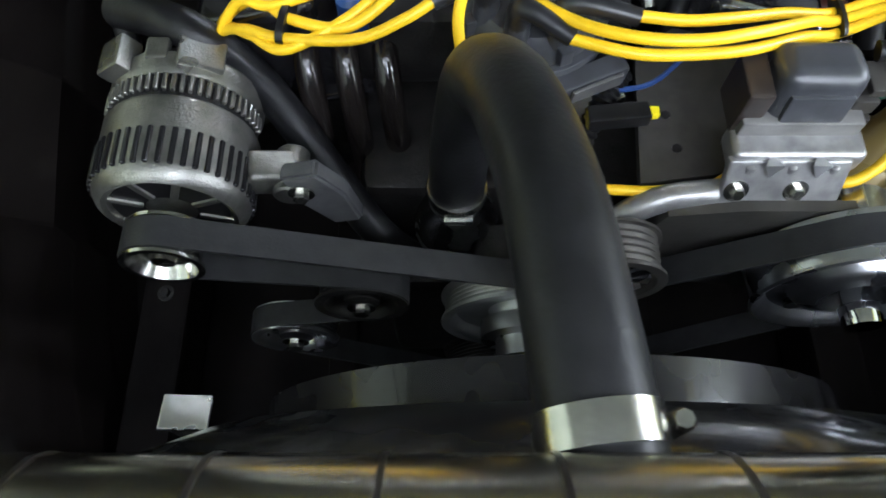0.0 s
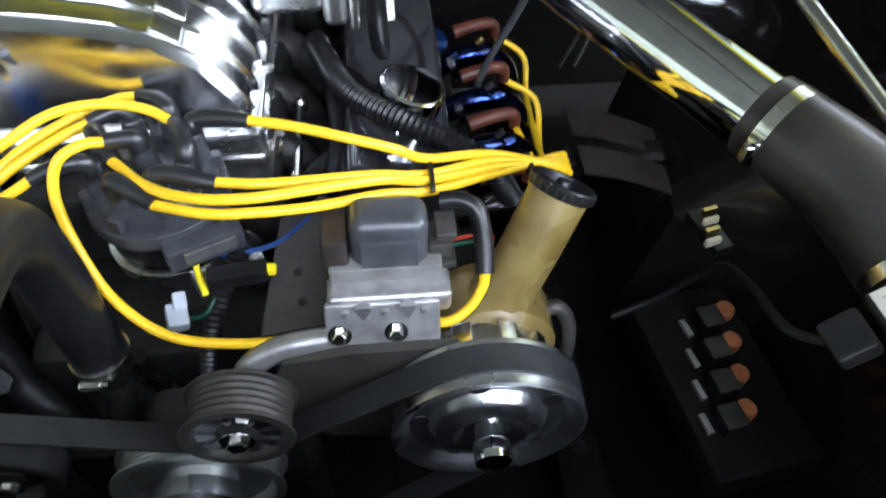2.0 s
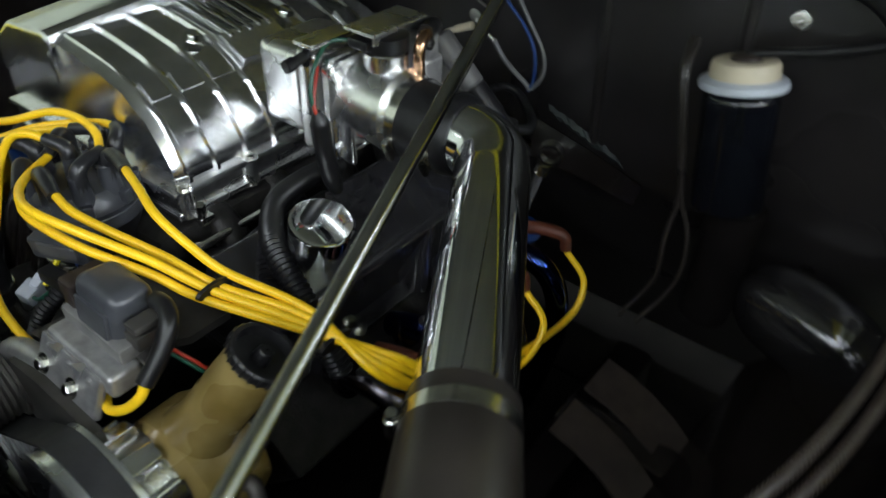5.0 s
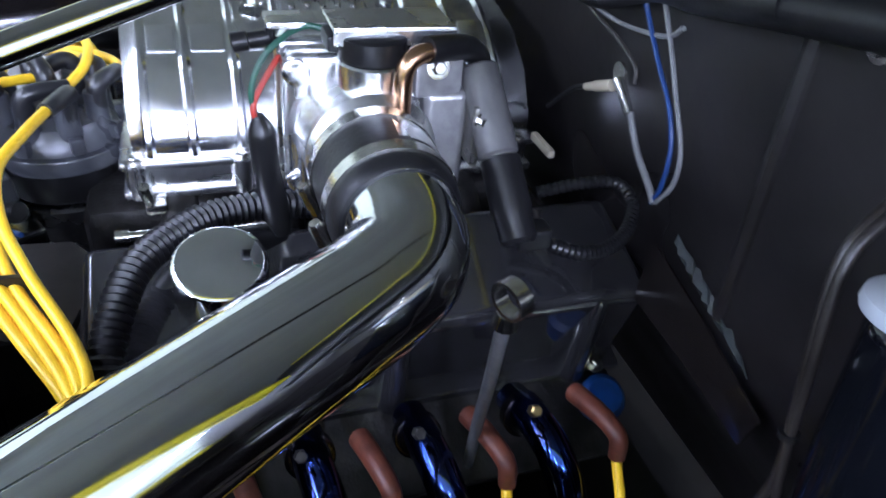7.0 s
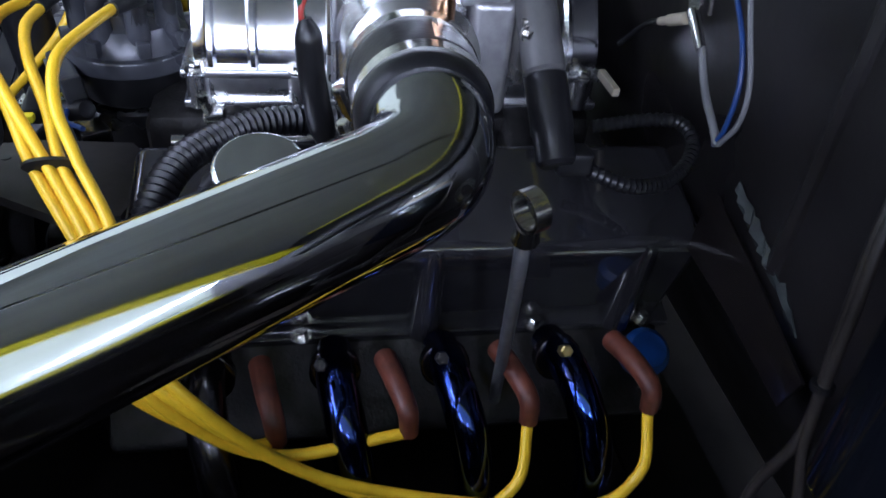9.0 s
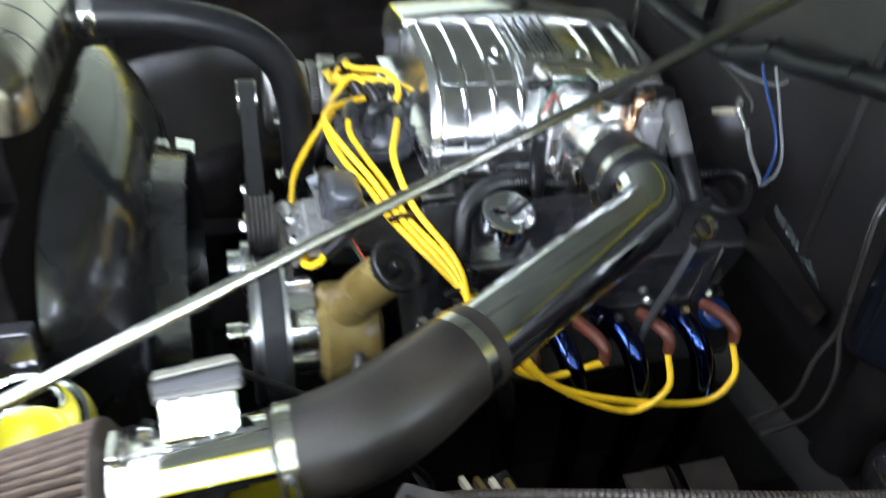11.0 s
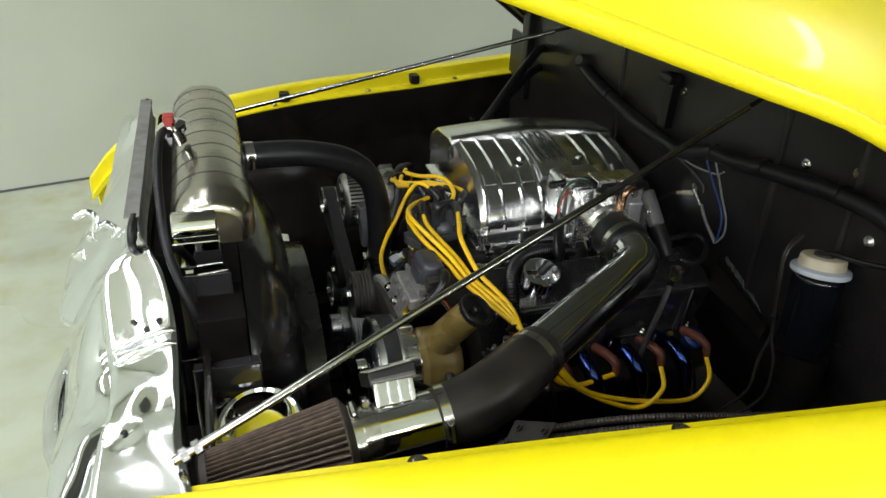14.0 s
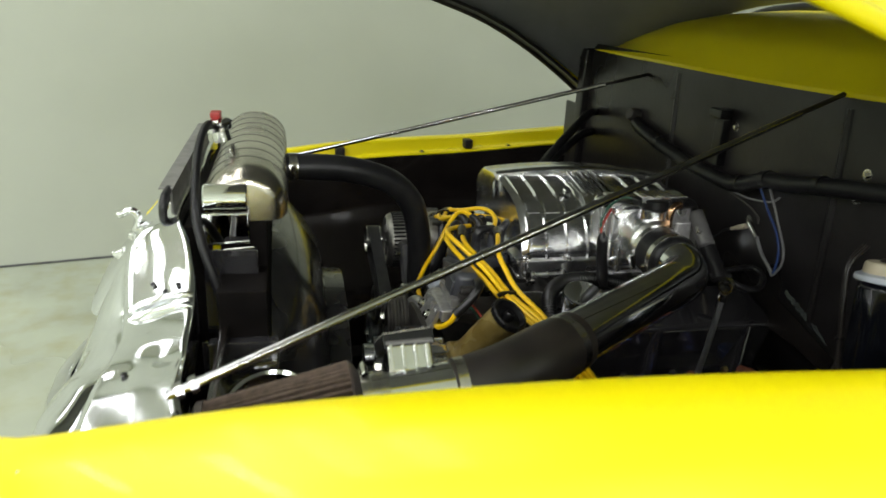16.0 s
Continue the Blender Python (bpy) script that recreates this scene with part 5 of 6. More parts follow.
# coil lead
plug_wire("coil_wire", [(DX, DY, 0.866), (DX - 0.002, DY - 0.001, 0.884), (DX - 0.008, DY - 0.004, 0.891), (0.052, 0.420, 0.896)], [(0.055, 0.421, 0.895), (0.037, 0.412, 0.900), (0.018, 0.398, 0.893), (0.012, 0.380, 0.864), (0.026, 0.352, 0.815), (0.052, 0.325, 0.785), (0.095, 0.303, 0.766), (0.16, 0.294, 0.763), (0.222, 0.294, 0.770), (0.250, 0.304, 0.772), (0.305, 0.303, 0.774), (0.335, 0.292, 0.780), (0.356, 0.298, 0.790), (0.369, 0.309, 0.806), (0.371, 0.316, 0.820)], None, "bright yellow coil lead looping ahead of the distributor", "ignition wires")
# connectors and loom below the distributor
plugset = thing("wiring_connector", (0.12, 0.34, 0.74), "white and black wiring connectors below the distributor", "connector")
bm = bmesh.new()
box(bm, (0.087, 0.338, 0.748), (0.020, 0.024, 0.020), 0.003, Euler((0.3, 0.2, 0.3)))
box(bm, (0.090, 0.349, 0.758), (0.013, 0.018, 0.013), 0.003, Euler((0.5, 0.2, 0.3)))
part("white_plug", bm, M_COLLAR, plugset, "grubby white plug")
bm = bmesh.new()
box(bm, (0.150, 0.352, 0.790), (0.055, 0.018, 0.016), 0.003, Euler((0, 0, 0.1)))
part("black_plug", bm, M_PLASTIC, plugset, "black plug")
bm = bmesh.new()
box(bm, (0.180, 0.354, 0.792), (0.010, 0.010, 0.008), 0.002)
part("yellow_clip", bm, M_YELLOW, plugset, "yellow clip")
bm = bmesh.new()
tube(bm, [(0.108, 0.375, 0.79), (0.112, 0.36, 0.78), (0.118, 0.345, 0.77)], 0.003, 8)
part("yellow_lead", bm, M_YELLOW, plugset)
bm = bmesh.new()
tube(bm, [(0.098, 0.335, 0.748), (0.115, 0.335, 0.755), (0.125, 0.345, 0.765)], 0.0022, 8)
part("green_lead", bm, M_GREENWIRE, plugset)
bm = bmesh.new()
loom(bm, [(0.16, 0.40, 0.79), (0.138, 0.37, 0.775), (0.118, 0.335, 0.74), (0.108, 0.31, 0.69)], 0.011, 12)
part("loom", bm, M_PLASTIC, plugset)
bm = bmesh.new()
tube(bm, [(0.13, 0.38, 0.785), (0.18, 0.385, 0.79), (0.215, 0.41, 0.80)], 0.0025, 8)
part("blue_lead", bm, M_BLUEWIRE, plugset)

# ---- upper intake ----
plenum = thing("intake_plenum", (0.0, 0.70, 0.79), "polished ribbed aluminium upper intake plenum", "intake manifold")
PROF = [(-0.215, 0.835), (-0.215, 0.86), (-0.195, 0.915), (-0.155, 0.948), (-0.10, 0.960), (-0.055, 0.962), (-0.045, 0.958), (0.0, 0.953), (0.05, 0.944), (0.088, 0.930), (0.098, 0.922), (0.124, 0.906), (0.143, 0.880), (0.155, 0.86), (0.158, 0.845), (0.158, 0.835)]
PY0, PY1 = 0.503, 0.905


def plen_row(y, grow, taper):
    return [(x + (grow if x > -0.05 else 0) * (1 if z < 0.93 else 0.5), y, 0.80 + (z - 0.80 + (grow if z > 0.93 and x > -0.05 else 0)) * taper) for x, z in PROF]


bm = bmesh.new()
loops = []
RIBS = (0.519, 0.558, 0.603, 0.648, 0.694, 0.74, 0.786, 0.83, 0.872)
stations = [(PY0, -0.004)]
for y in RIBS:
    stations += [(y - 0.0052, 0.0), (y - 0.0022, 0.0048), (y + 0.0022, 0.0048), (y + 0.0052, 0.0)]
stations.append((PY1, -0.004))
for y, g in stations:
    taper = 1 - 0.10 * max(0, (y - 0.80) / 0.1) ** 2 * 0.5
    loops.append(plen_row(y, g, taper))
rings(bm, loops)
body = part("body", bm, M_POLISHED, plenum, "polished ribbed aluminium casting")
for y0, y1 in zip(RIBS[:-1], RIBS[1:]):
    if not 0.65 < (y0 + y1) / 2 < 0.75:
        bm = bmesh.new()
        box(bm, (0.094, (y0 + y1) / 2, 0.926), (0.030, y1 - y0 - 0.013, 0.006), 0.002, Euler((0, 0.62, 0)))
        part("panel_step", bm, M_POLISHED, body, "raised step between two ribs")
bm = bmesh.new()
rows = []
for i in range(15):
    y = PY0 - 0.004 + (PY1 - PY0 + 0.004) * i / 14
    lift = 0.012 * math.sin(math.pi * min(1, i / 14 * 1.1)) - 0.012 * max(0, i / 14 - 0.8) * 5 * 0.6
    rows.append([(-0.20, y, 0.925 + lift), (-0.15, y, 0.957 + lift), (-0.06, y, 0.967 + lift), (-0.048, y, 0.963 + lift), (-0.046, y, 0.950)])
rows.insert(0, [(x + 0.004, y - 0.004, z - 0.006) for x, y, z in rows[0]])
rows.insert(0, [(x + 0.006, y - 0.002, z - 0.034) for x, y, z in rows[0]])
sheet(bm, rows, 0.006)
part("lid", bm, M_POLISHED, plenum, "smooth polished lid")
bm = bmesh.new()
box(bm, (-0.025, 0.70, 0.816), (0.373, 0.412, 0.040), 0.005)
box(bm, (-0.025, 0.70, 0.831), (0.386, 0.42, 0.009), 0.003)
box(bm, (-0.025, 0.70, 0.800), (0.386, 0.42, 0.009), 0.003)
for y in (0.505, 0.60, 0.80, 0.89):
    lathe(bm, (0.160, y, 0.797), (0, 0, 1), [(0, 0.011), (0.034, 0.011)], 16)
part("flange", bm, M_SATIN, plenum, "cast mounting flange")
for y in (0.505, 0.60, 0.80, 0.89):
    bm = bmesh.new()
    bolt(bm, (0.166, y, 0.8345), (0, 0, 1), 0.006, 0.006)
    part("flange_bolt", bm, M_STEEL, plenum)
for p in ((0.051, 0.627, 0.950), (0.064, 0.764, 0.948)):
    bm = bmesh.new()
    bolt(bm, p, (0.35, 0, 1), 0.0075, 0.008)
    part("cover_bolt", bm, M_CHROME, plenum, "bright cap bolt")
for k in range(5):
    bm = bmesh.new()
    box(bm, (0.018 + 0.004 * (k % 2), 0.664 + 0.0155 * k, 0.957), (0.125 - 0.012 * (k % 2), 0.007, 0.012), 0.0025, Euler((0, 0.17, 0)))
    part("badge_bar", bm, M_CHROME, plenum, "raised polished bar")
bm = bmesh.new()
box(bm, (0.088, 0.695, 0.935), (0.05, 0.085, 0.016), 0.003, Euler((0, 0.45, 0)))
part("badge_plate", bm, M_POLISHED, plenum, "bright stepped plate")
# vacuum rod below the plenum
bm = bmesh.new()
tube(bm, [(0.196, 0.487, 0.775), (0.196, 0.55, 0.775), (0.196, 0.612, 0.776)], 0.006, 10, 4)
lathe(bm, (0.196, 0.480, 0.775), (0, 1, 0), [(0, 0.008), (0.012, 0.008)], 10)
lathe(bm, (0.196, 0.606, 0.776), (0, 1, 0), [(0, 0.009), (0.012, 0.009)], 10)
solo("fuel_rail_tube", bm, M_STEEL, "bright steel tube lying below the plenum", "fuel rail")

# throttle body
throttle = thing("throttle_body", (0.25, 0.69, 0.84), "polished aluminium throttle body with sensor and red mark", "throttle body")
bm = bmesh.new()
box(bm, (0.195, 0.692, 0.922), (0.08, 0.105, 0.105), 0.014, None, 3)
box(bm, (0.246, 0.692, 0.924), (0.028, 0.125, 0.125), 0.010, None, 3)
part("adapter", bm, M_SATIN, throttle, "cast adapter between plenum and throttle")
bm = bmesh.new()
box(bm, (0.268, 0.693, 0.924), (0.014, 0.138, 0.128), 0.005, None, 3)
box(bm, (0.284, 0.693, 0.924), (0.016, 0.132, 0.122), 0.012, None, 3)
part("mounting_plate", bm, M_SATIN, throttle, "bright bolted mounting plate")
bm = bmesh.new()
lathe(bm, (0.286, 0.682, 0.927), (1, 0, 0), [(0, 0.0515), (0.004, 0.0510), (0.008, 0.0490), (0.030, 0.0480), (0.050, 0.0472), (0.053, 0.0485), (0.064, 0.0485), (0.067, 0.0455), (0.070, 0.0425), (0.115, 0.0425)], 44)
box(bm, (0.312, 0.690, 0.958), (0.052, 0.060, 0.024), 0.004, None, 2)
box(bm, (0.306, 0.658, 0.918), (0.030, 0.022, 0.062), 0.004, None, 2)
part("body", bm, M_SATIN, throttle)
bm = bmesh.new()
box(bm, (0.316, 0.738, 0.928), (0.060, 0.034, 0.088), 0.007, None, 3)
box(bm, (0.330, 0.731, 0.982), (0.026, 0.036, 0.032), 0.004, None, 2)
part("valve_housing", bm, M_COILCAST, throttle, "dull cast housing at the side of the body")
for sy in (0.640, 0.742):
    bm = bmesh.new()
    box(bm, (0.300, sy, 0.898), (0.022, 0.008, 0.07), 0.003)
    part("body_rib", bm, M_SATIN, throttle)
for y, z in ((0.637, 0.969), (0.637, 0.877), (0.748, 0.877)):
    bm = bmesh.new()
    lathe(bm, (0.290, y, z), (1, 0, 0), [(0, 0.0105), (0.003, 0.0105), (0.004, 0.0092), (0.0042, 0.0070), (0.006, 0.0068), (0.0065, 0.004)], 20)
    part("flange_bolt", bm, M_POLISHED, throttle)
bm = bmesh.new()
box(bm, (0.262, 0.650, 0.998), (0.030, 0.062, 0.005), 0.0015)
box(bm, (0.306, 0.702, 1.0115), (0.044, 0.088, 0.004), 0.0012)
box(bm, (0.3275, 0.702, 1.0065), (0.003, 0.088, 0.011), 0.0008)
part("sensor_bracket", bm, M_SATIN, throttle, "bright folded bracket behind the sensor")
bm = bmesh.new()
bolt(bm, (0.343, 0.729, 0.990), (1, 0, 0.25), 0.0052, 0.005)
part("body_bolt", bm, M_STEEL, throttle)
bm = bmesh.new()
box(bm, (0.352, 0.757, 0.942), (0.020, 0.007, 0.048), 0.002)
part("side_flange", bm, M_ALT, throttle, "dull side flange for the idle valve")
bm = bmesh.new()
bolt(bm, (0.364, 0.757, 0.957), (1, 0.2, 0.2), 0.0034, 0.005)
part("flange_screw", bm, M_STEEL, throttle)
bm = bmesh.new()
lathe(bm, (0.320, 0.687, 0.964), (0, 0, 1), [(0, 0.0255), (0.024, 0.0255), (0.0255, 0.024), (0.026, 0.018)], 32)
part("sensor_boss", bm, M_POLISHED, throttle)
bm = bmesh.new()
lathe(bm, (0.320, 0.687, 0.990), (0, 0, 1), [(0, 0.0235), (0.002, 0.0245), (0.016, 0.0245), (0.018, 0.022), (0.019, 0.010)], 28)
box(bm, (0.306, 0.687, 0.999), (0.028, 0.064, 0.012), 0.003)
part("throttle_sensor", bm, M_PLASTIC, throttle, "black throttle position sensor")
bm = bmesh.new()
box(bm, (0.316, 0.643, 0.905), (0.014, 0.006, 0.006), 0.002)
part("red_mark", bm, M_RED, throttle, "red painted mark")
bm = bmesh.new()
tube(bm, [(0.353, 0.701, 0.962), (0.353, 0.701, 0.984), (0.352, 0.704, 0.996), (0.350, 0.712, 1.002), (0.347, 0.724, 1.004)], 0.0068, 14)
part("copper_elbow", bm, M_COPPER, throttle, "copper-coloured elbow fitting")
bm = bmesh.new()
tube(bm, [(0.347, 0.719, 1.004), (0.340, 0.737, 1.003), (0.328, 0.757, 0.997), (0.312, 0.772, 0.982)], 0.0095, 14)
part("vacuum_elbow", bm, M_PLASTIC, throttle, "black rubber vacuum elbow")
bm = bmesh.new()
lathe(bm, (0.262, 0.594, 0.981), (0, 1, 0.15), [(0, 0.006), (0.001, 0.0075), (0.012, 0.0075), (0.013, 0.006), (0.028, 0.006)], 16)
tube(bm, [(0.262, 0.622, 0.975), (0.264, 0.623, 0.994)], 0.004, 8)
part("linkage", bm, M_PLASTIC, throttle)
for nm, mt, pts in (
    ("green_lead", M_GREENWIRE, [(0.29, 0.665, 0.998), (0.275, 0.645, 0.997), (0.28, 0.618, 0.98), (0.285, 0.605, 0.955), (0.288, 0.607, 0.93)]),
    ("red_lead", M_REDWIRE, [(0.262, 0.64, 0.985), (0.275, 0.625, 0.972), (0.284, 0.609, 0.950), (0.289, 0.605, 0.938), (0.289, 0.609, 0.925)]),
):
    bm = bmesh.new()
    tube(bm, pts, 0.0024, 8)
    part(nm, bm, mt, throttle)
bm = bmesh.new()
tube(bm, [(0.288, 0.608, 0.935), (0.289, 0.61, 0.92), (0.29, 0.612, 0.89), (0.292, 0.618, 0.85), (0.295, 0.622, 0.83)], 0.011, 14, 8, radii=lambda t: 0.0045 + 0.0065 * min(1, t * 4) - 0.004 * max(0, t - 0.8) * 5)
part("sensor_plug", bm, M_PLASTIC, throttle, "black sheathed sensor plug")
bm = bmesh.new()
tube(bm, [(0.175, 0.515, 0.79), (0.180, 0.512, 0.806), (0.184, 0.510, 0.820)], 0.0055, 8)
box(bm, (0.172, 0.518, 0.792), (0.022, 0.02, 0.012), 0.003)
solo("steel_strap", bm, M_STEEL, "bright steel strap beside the plenum front", "strap")
# idle valve tube behind the throttle body
idle = thing("idle_air_valve", (0.29, 0.80, 0.82), "dull grey cylindrical idle air valve", "valve")
IDLE_AXIS = (0.70, 0.07, -0.71)
bm = bmesh.new()
lathe(bm, (0.328, 0.765, 0.984), IDLE_AXIS, [(0, 0.010), (0.002, 0.0140), (0.004, 0.0150), (0.068, 0.0150), (0.070, 0.0128), (0.080, 0.0125)], 28)
part("body", bm, M_VALVE, idle)
bm = bmesh.new()
lathe(bm, (0.377, 0.770, 0.934), IDLE_AXIS, [(0, 0.012), (0.002, 0.0148), (0.040, 0.0152), (0.043, 0.0140), (0.062, 0.0136), (0.065, 0.011)], 24)
box(bm, (0.414, 0.788, 0.888), (0.020, 0.026, 0.018), 0.004)
part("plug", bm, M_PLASTIC, idle)
bm = bmesh.new()
loom(bm, [(0.420, 0.800, 0.882), (0.418, 0.832, 0.868), (0.402, 0.868, 0.858), (0.378, 0.898, 0.856), (0.350, 0.918, 0.862), (0.325, 0.915, 0.868), (0.310, 0.890, 0.862), (0.30, 0.85, 0.85)], 0.0062, 10)
part("loom", bm, M_PLASTIC, idle)

# ---- air intake: pipe, sleeve, meter and cone filter ----
pipe = thing("intake_pipe", (0.52, 0.55, 0.86), "polished metal air intake pipe with one bend", "intake pipe")
PIPE = [(0.395, 0.680, 0.925), (0.433, 0.681, 0.925), (0.455, 0.680, 0.922), (0.473, 0.671, 0.918), (0.4895, 0.6490, 0.9140), (0.500, 0.6322, 0.9125), (0.526, 0.5898, 0.9091), (0.557, 0.5392, 0.9051), (0.609, 0.4544, 0.8985), (0.655, 0.3795, 0.8926)]
PIPE_R = 0.0384
bm = bmesh.new()
tube(bm, PIPE, PIPE_R, 40, 8)
part("pipe", bm, M_PIPE, pipe)
bm = bmesh.new()
lathe(bm, (0.360, 0.680, 0.925), (1, 0, 0), [(0, 0.042), (0.0, 0.0440), (0.002, 0.0450), (0.062, 0.0445), (0.069, 0.0436), (0.0735, 0.0415), (0.075, 0.0396)], 48)
part("coupler", bm, M_RUBBER, pipe, "black rubber coupler")
for x, r in ((0.366, 0.0445), (0.414, 0.0441)):
    clamp("coupler_clamp", (x, 0.680, 0.925), (1, 0, 0), r, pipe, 0.012, (0, -1, -0.4))
sleeve = thing("rubber_elbow", (0.68, 0.32, 0.84), "black weathered rubber elbow in the air intake", "intake hose")
bm = bmesh.new()
SL = [(0.632, 0.4170, 0.8955), (0.653, 0.3827, 0.8928), (0.679, 0.340, 0.888), (0.695, 0.300, 0.880), (0.701, 0.262, 0.873), (0.703, 0.232, 0.869)]
tube(bm, SL, 0.0415, 40, 8, radii=lambda t: 0.0410 + 0.004 * math.sin(math.pi * t))
part("elbow", bm, M_RUBBERBROWN, sleeve)
clamp("elbow_clamp", (0.6435, 0.3982, 0.8941), (-0.1403, 0.2288, 0.018), 0.0413, sleeve, 0.013, (-1, -0.3, 0))
clamp("elbow_clamp", (0.702, 0.243, 0.8705), (0, 1, 0.12), 0.0416, sleeve, 0.013, (1, 0, 0.3))
maf = thing("air_flow_meter", (0.70, 0.19, 0.84), "chromed air mass meter with a black sensor box and printed label", "air meter")
bm = bmesh.new()
lathe(bm, (0.703, 0.116, 0.856), (0, 1, 0.11), [(0, 0.0405), (0.128, 0.0405)], 40)
part("tube", bm, M_CHROME, maf)
bm = bmesh.new()
tilt = Euler((0.05, radians(-38), 0.10))
LABEL = Vector((0.651, 0.178, 0.915))
LEAN_FIN = Euler((0, radians(-42), 0.06))
box(bm, (0.677, 0.179, 0.904), (0.034, 0.056, 0.034), 0.004, LEAN_FIN)
part("sensor_mount", bm, M_CHROME, maf, "chromed sensor mount")
bm = bmesh.new()
box(bm, (0.668, 0.180, 0.928), (0.024, 0.060, 0.004), 0.0015, Euler((0, radians(-6), 0.05)))
part("mount_cover", bm, M_BRACKET, maf, "grey plate over the sensor mount")
for k in range(4):
    bm = bmesh.new()
    box(bm, (0.6900, 0.1565 + 0.0150 * k, 0.917), (0.005, 0.0042, 0.030), 0.0012, LEAN_FIN)
    part("mount_fin", bm, M_POLISHED, maf, "bright cast fin")
bm = bmesh.new()
box(bm, LABEL, (0.054, 0.066, 0.020), 0.003, tilt)
sens = part("sensor_box", bm, M_PLASTIC, maf, "black sensor box")
bm = bmesh.new()
nrm = tilt.to_matrix() @ Vector((0, 0, 1))
box(bm, LABEL + nrm * 0.0107, (0.046, 0.061, 0.001), 0, tilt)
lab = part("label", bm, M_LABEL, sens, "white printed label")
tx, ty = tilt.to_matrix() @ Vector((1, 0, 0)), tilt.to_matrix() @ Vector((0, 1, 0))
for k in range(7):
    bm = bmesh.new()
    box(bm, LABEL + nrm * 0.0114 + ty * (-0.024 + 0.008 * k) + tx * (0.004 if k % 2 else -0.002), (0.030 - 0.004 * (k % 3), 0.0006, 0.0006), 0, tilt)
    part("print_bar", bm, M_PRINT, lab)
bm = bmesh.new()
lathe(bm, LABEL + nrm * 0.0111 + ty * -0.015 - tx * 0.012, nrm, [(0, 0.0055), (0.0006, 0.0055)], 20)
part("print_mark", bm, M_PRINT, lab)
bm = bmesh.new()
box(bm, (0.612, 0.186, 0.884), (0.03, 0.034, 0.022), 0.004, Euler((0, radians(-40), 0.1)))
part("wire_plug", bm, M_PLASTIC, maf, "black wiring plug")
bm = bmesh.new()
tube(bm, [(0.602, 0.190, 0.874), (0.592, 0.22, 0.85), (0.610, 0.30, 0.80), (0.635, 0.38, 0.72), (0.60, 0.40, 0.64), (0.55, 0.40, 0.605)], 0.004, 10)
part("lead", bm, M_RUBBER, maf)
clamp("meter_clamp", (0.703, 0.145, 0.859), (0, 1, 0.11), 0.0409, maf, 0.020, (-0.5, 0, 1))

filt = thing("air_filter", (0.71, 0.03, 0.81), "brown pleated cone air filter with a steel band clamp", "air filter")
bm = bmesh.new()
F0, F1 = Vector((0.703, 0.112, 0.849)), Vector((0.707, -0.060, 0.830))
fax, fs, fu = frame_of(F1 - F0)
NPL = 46
loops = []
for d in range(9):
    t = d / 8
    r = 0.0655 - 0.0205 * t
    c = F0.lerp(F1, t)
    loop = []
    for k in range(NPL * 6):
        a = 2 * math.pi * k / (NPL * 6)
        wob = 0.06 * math.sin(7 * t + 3 * math.sin(5 * a)) * (1 if 0 < d < 8 else 0)
        rr = r * (1.0 - (0.25, 0.09, 0.015, 0.0, 0.015, 0.09)[k % 6])
        loop.append(c + (fs * math.cos(a + wob * 0.25) + fu * math.sin(a + wob * 0.25)) * rr)
    loops.append(loop)
rings(bm, loops)
part("pleats", bm, M_FILTER, filt, "dusty brown pleated cotton")
bm = bmesh.new()
lathe(bm, F0 - fax * 0.022, fax, [(0, 0.042), (0.002, 0.048), (0.012, 0.050), (0.016, 0.058), (0.021, 0.0645), (0.0235, 0.0650)], 44)
part("base_cap", bm, M_RIM, filt, "brown rubber base")
bm = bmesh.new()
lathe(bm, F1 - fax * 0.002, fax, [(0, 0.0465), (0.008, 0.046), (0.012, 0.041), (0.014, 0.01)], 44)
part("end_cap", bm, M_RIM, filt, "brown rubber end cap")
clamp("filter_clamp", F0 - fax * 0.016, fax, 0.0515, filt, 0.012, (0, 0, 1))

# ---- support rods from the grille shell to the firewall ----
for a, b in ((Vector((0.7335, -0.095, 0.907)), Vector((0.439, 0.852, 1.182))), (Vector((2 * XC - 0.722, -0.095, 0.850)), Vector((2 * XC - 0.451, 0.852, 1.140)))):
    rod = thing("support_rod", a, "slim chromed support rod from grille shell to firewall", "support rod", "support rods")
    ax = (b - a).normalized()
    bm = bmesh.new()
    tube(bm, [a, b], 0.0056, 16)
    part("rod", bm, M_ROD, rod)
    for d in (0.010, 0.026):
        bm = bmesh.new()
        lathe(bm, a + ax * d, ax, [(0, 0.0095), (0.009, 0.0095)], 6)
        part("lock_nut", bm, M_ROD, rod, "bright lock nut")
    bm = bmesh.new()
    tube(bm, [b - ax * 0.004, b + ax * 0.11], 0.0045, 10)
    part("firewall_end", bm, M_FIREWALL, rod, "black painted firewall end")

# ---- horn ----
horn = thing("horn", (0.556, 0.006, 0.72), "round chrome horn on a bolted steel bracket", "horn")
bm = bmesh.new()
hx = Vector((0.558, 0.010, 0.761))
lathe(bm, hx, (0.30, -0.1, 1), [(-0.03, 0.02), (-0.02, 0.045), (0.0, 0.055), (0.018, 0.060), (0.024, 0.064), (0.028, 0.064), (0.031, 0.060), (0.029, 0.055), (0.020, 0.050), (0.012, 0.040), (0.004, 0.030), (0.0, 0.001)], 48, cap=False)
part("shell", bm, M_CHROME, horn)
# yellow ring and dome paint the fender's reflection onto the chrome horn
bm = bmesh.new()
lathe(bm, hx, (0.30, -0.1, 1), [(0.006, 0.0565), (0.010, 0.0645), (0.014, 0.066), (0.018, 0.0650), (0.019, 0.0605)], 48, cap=False)
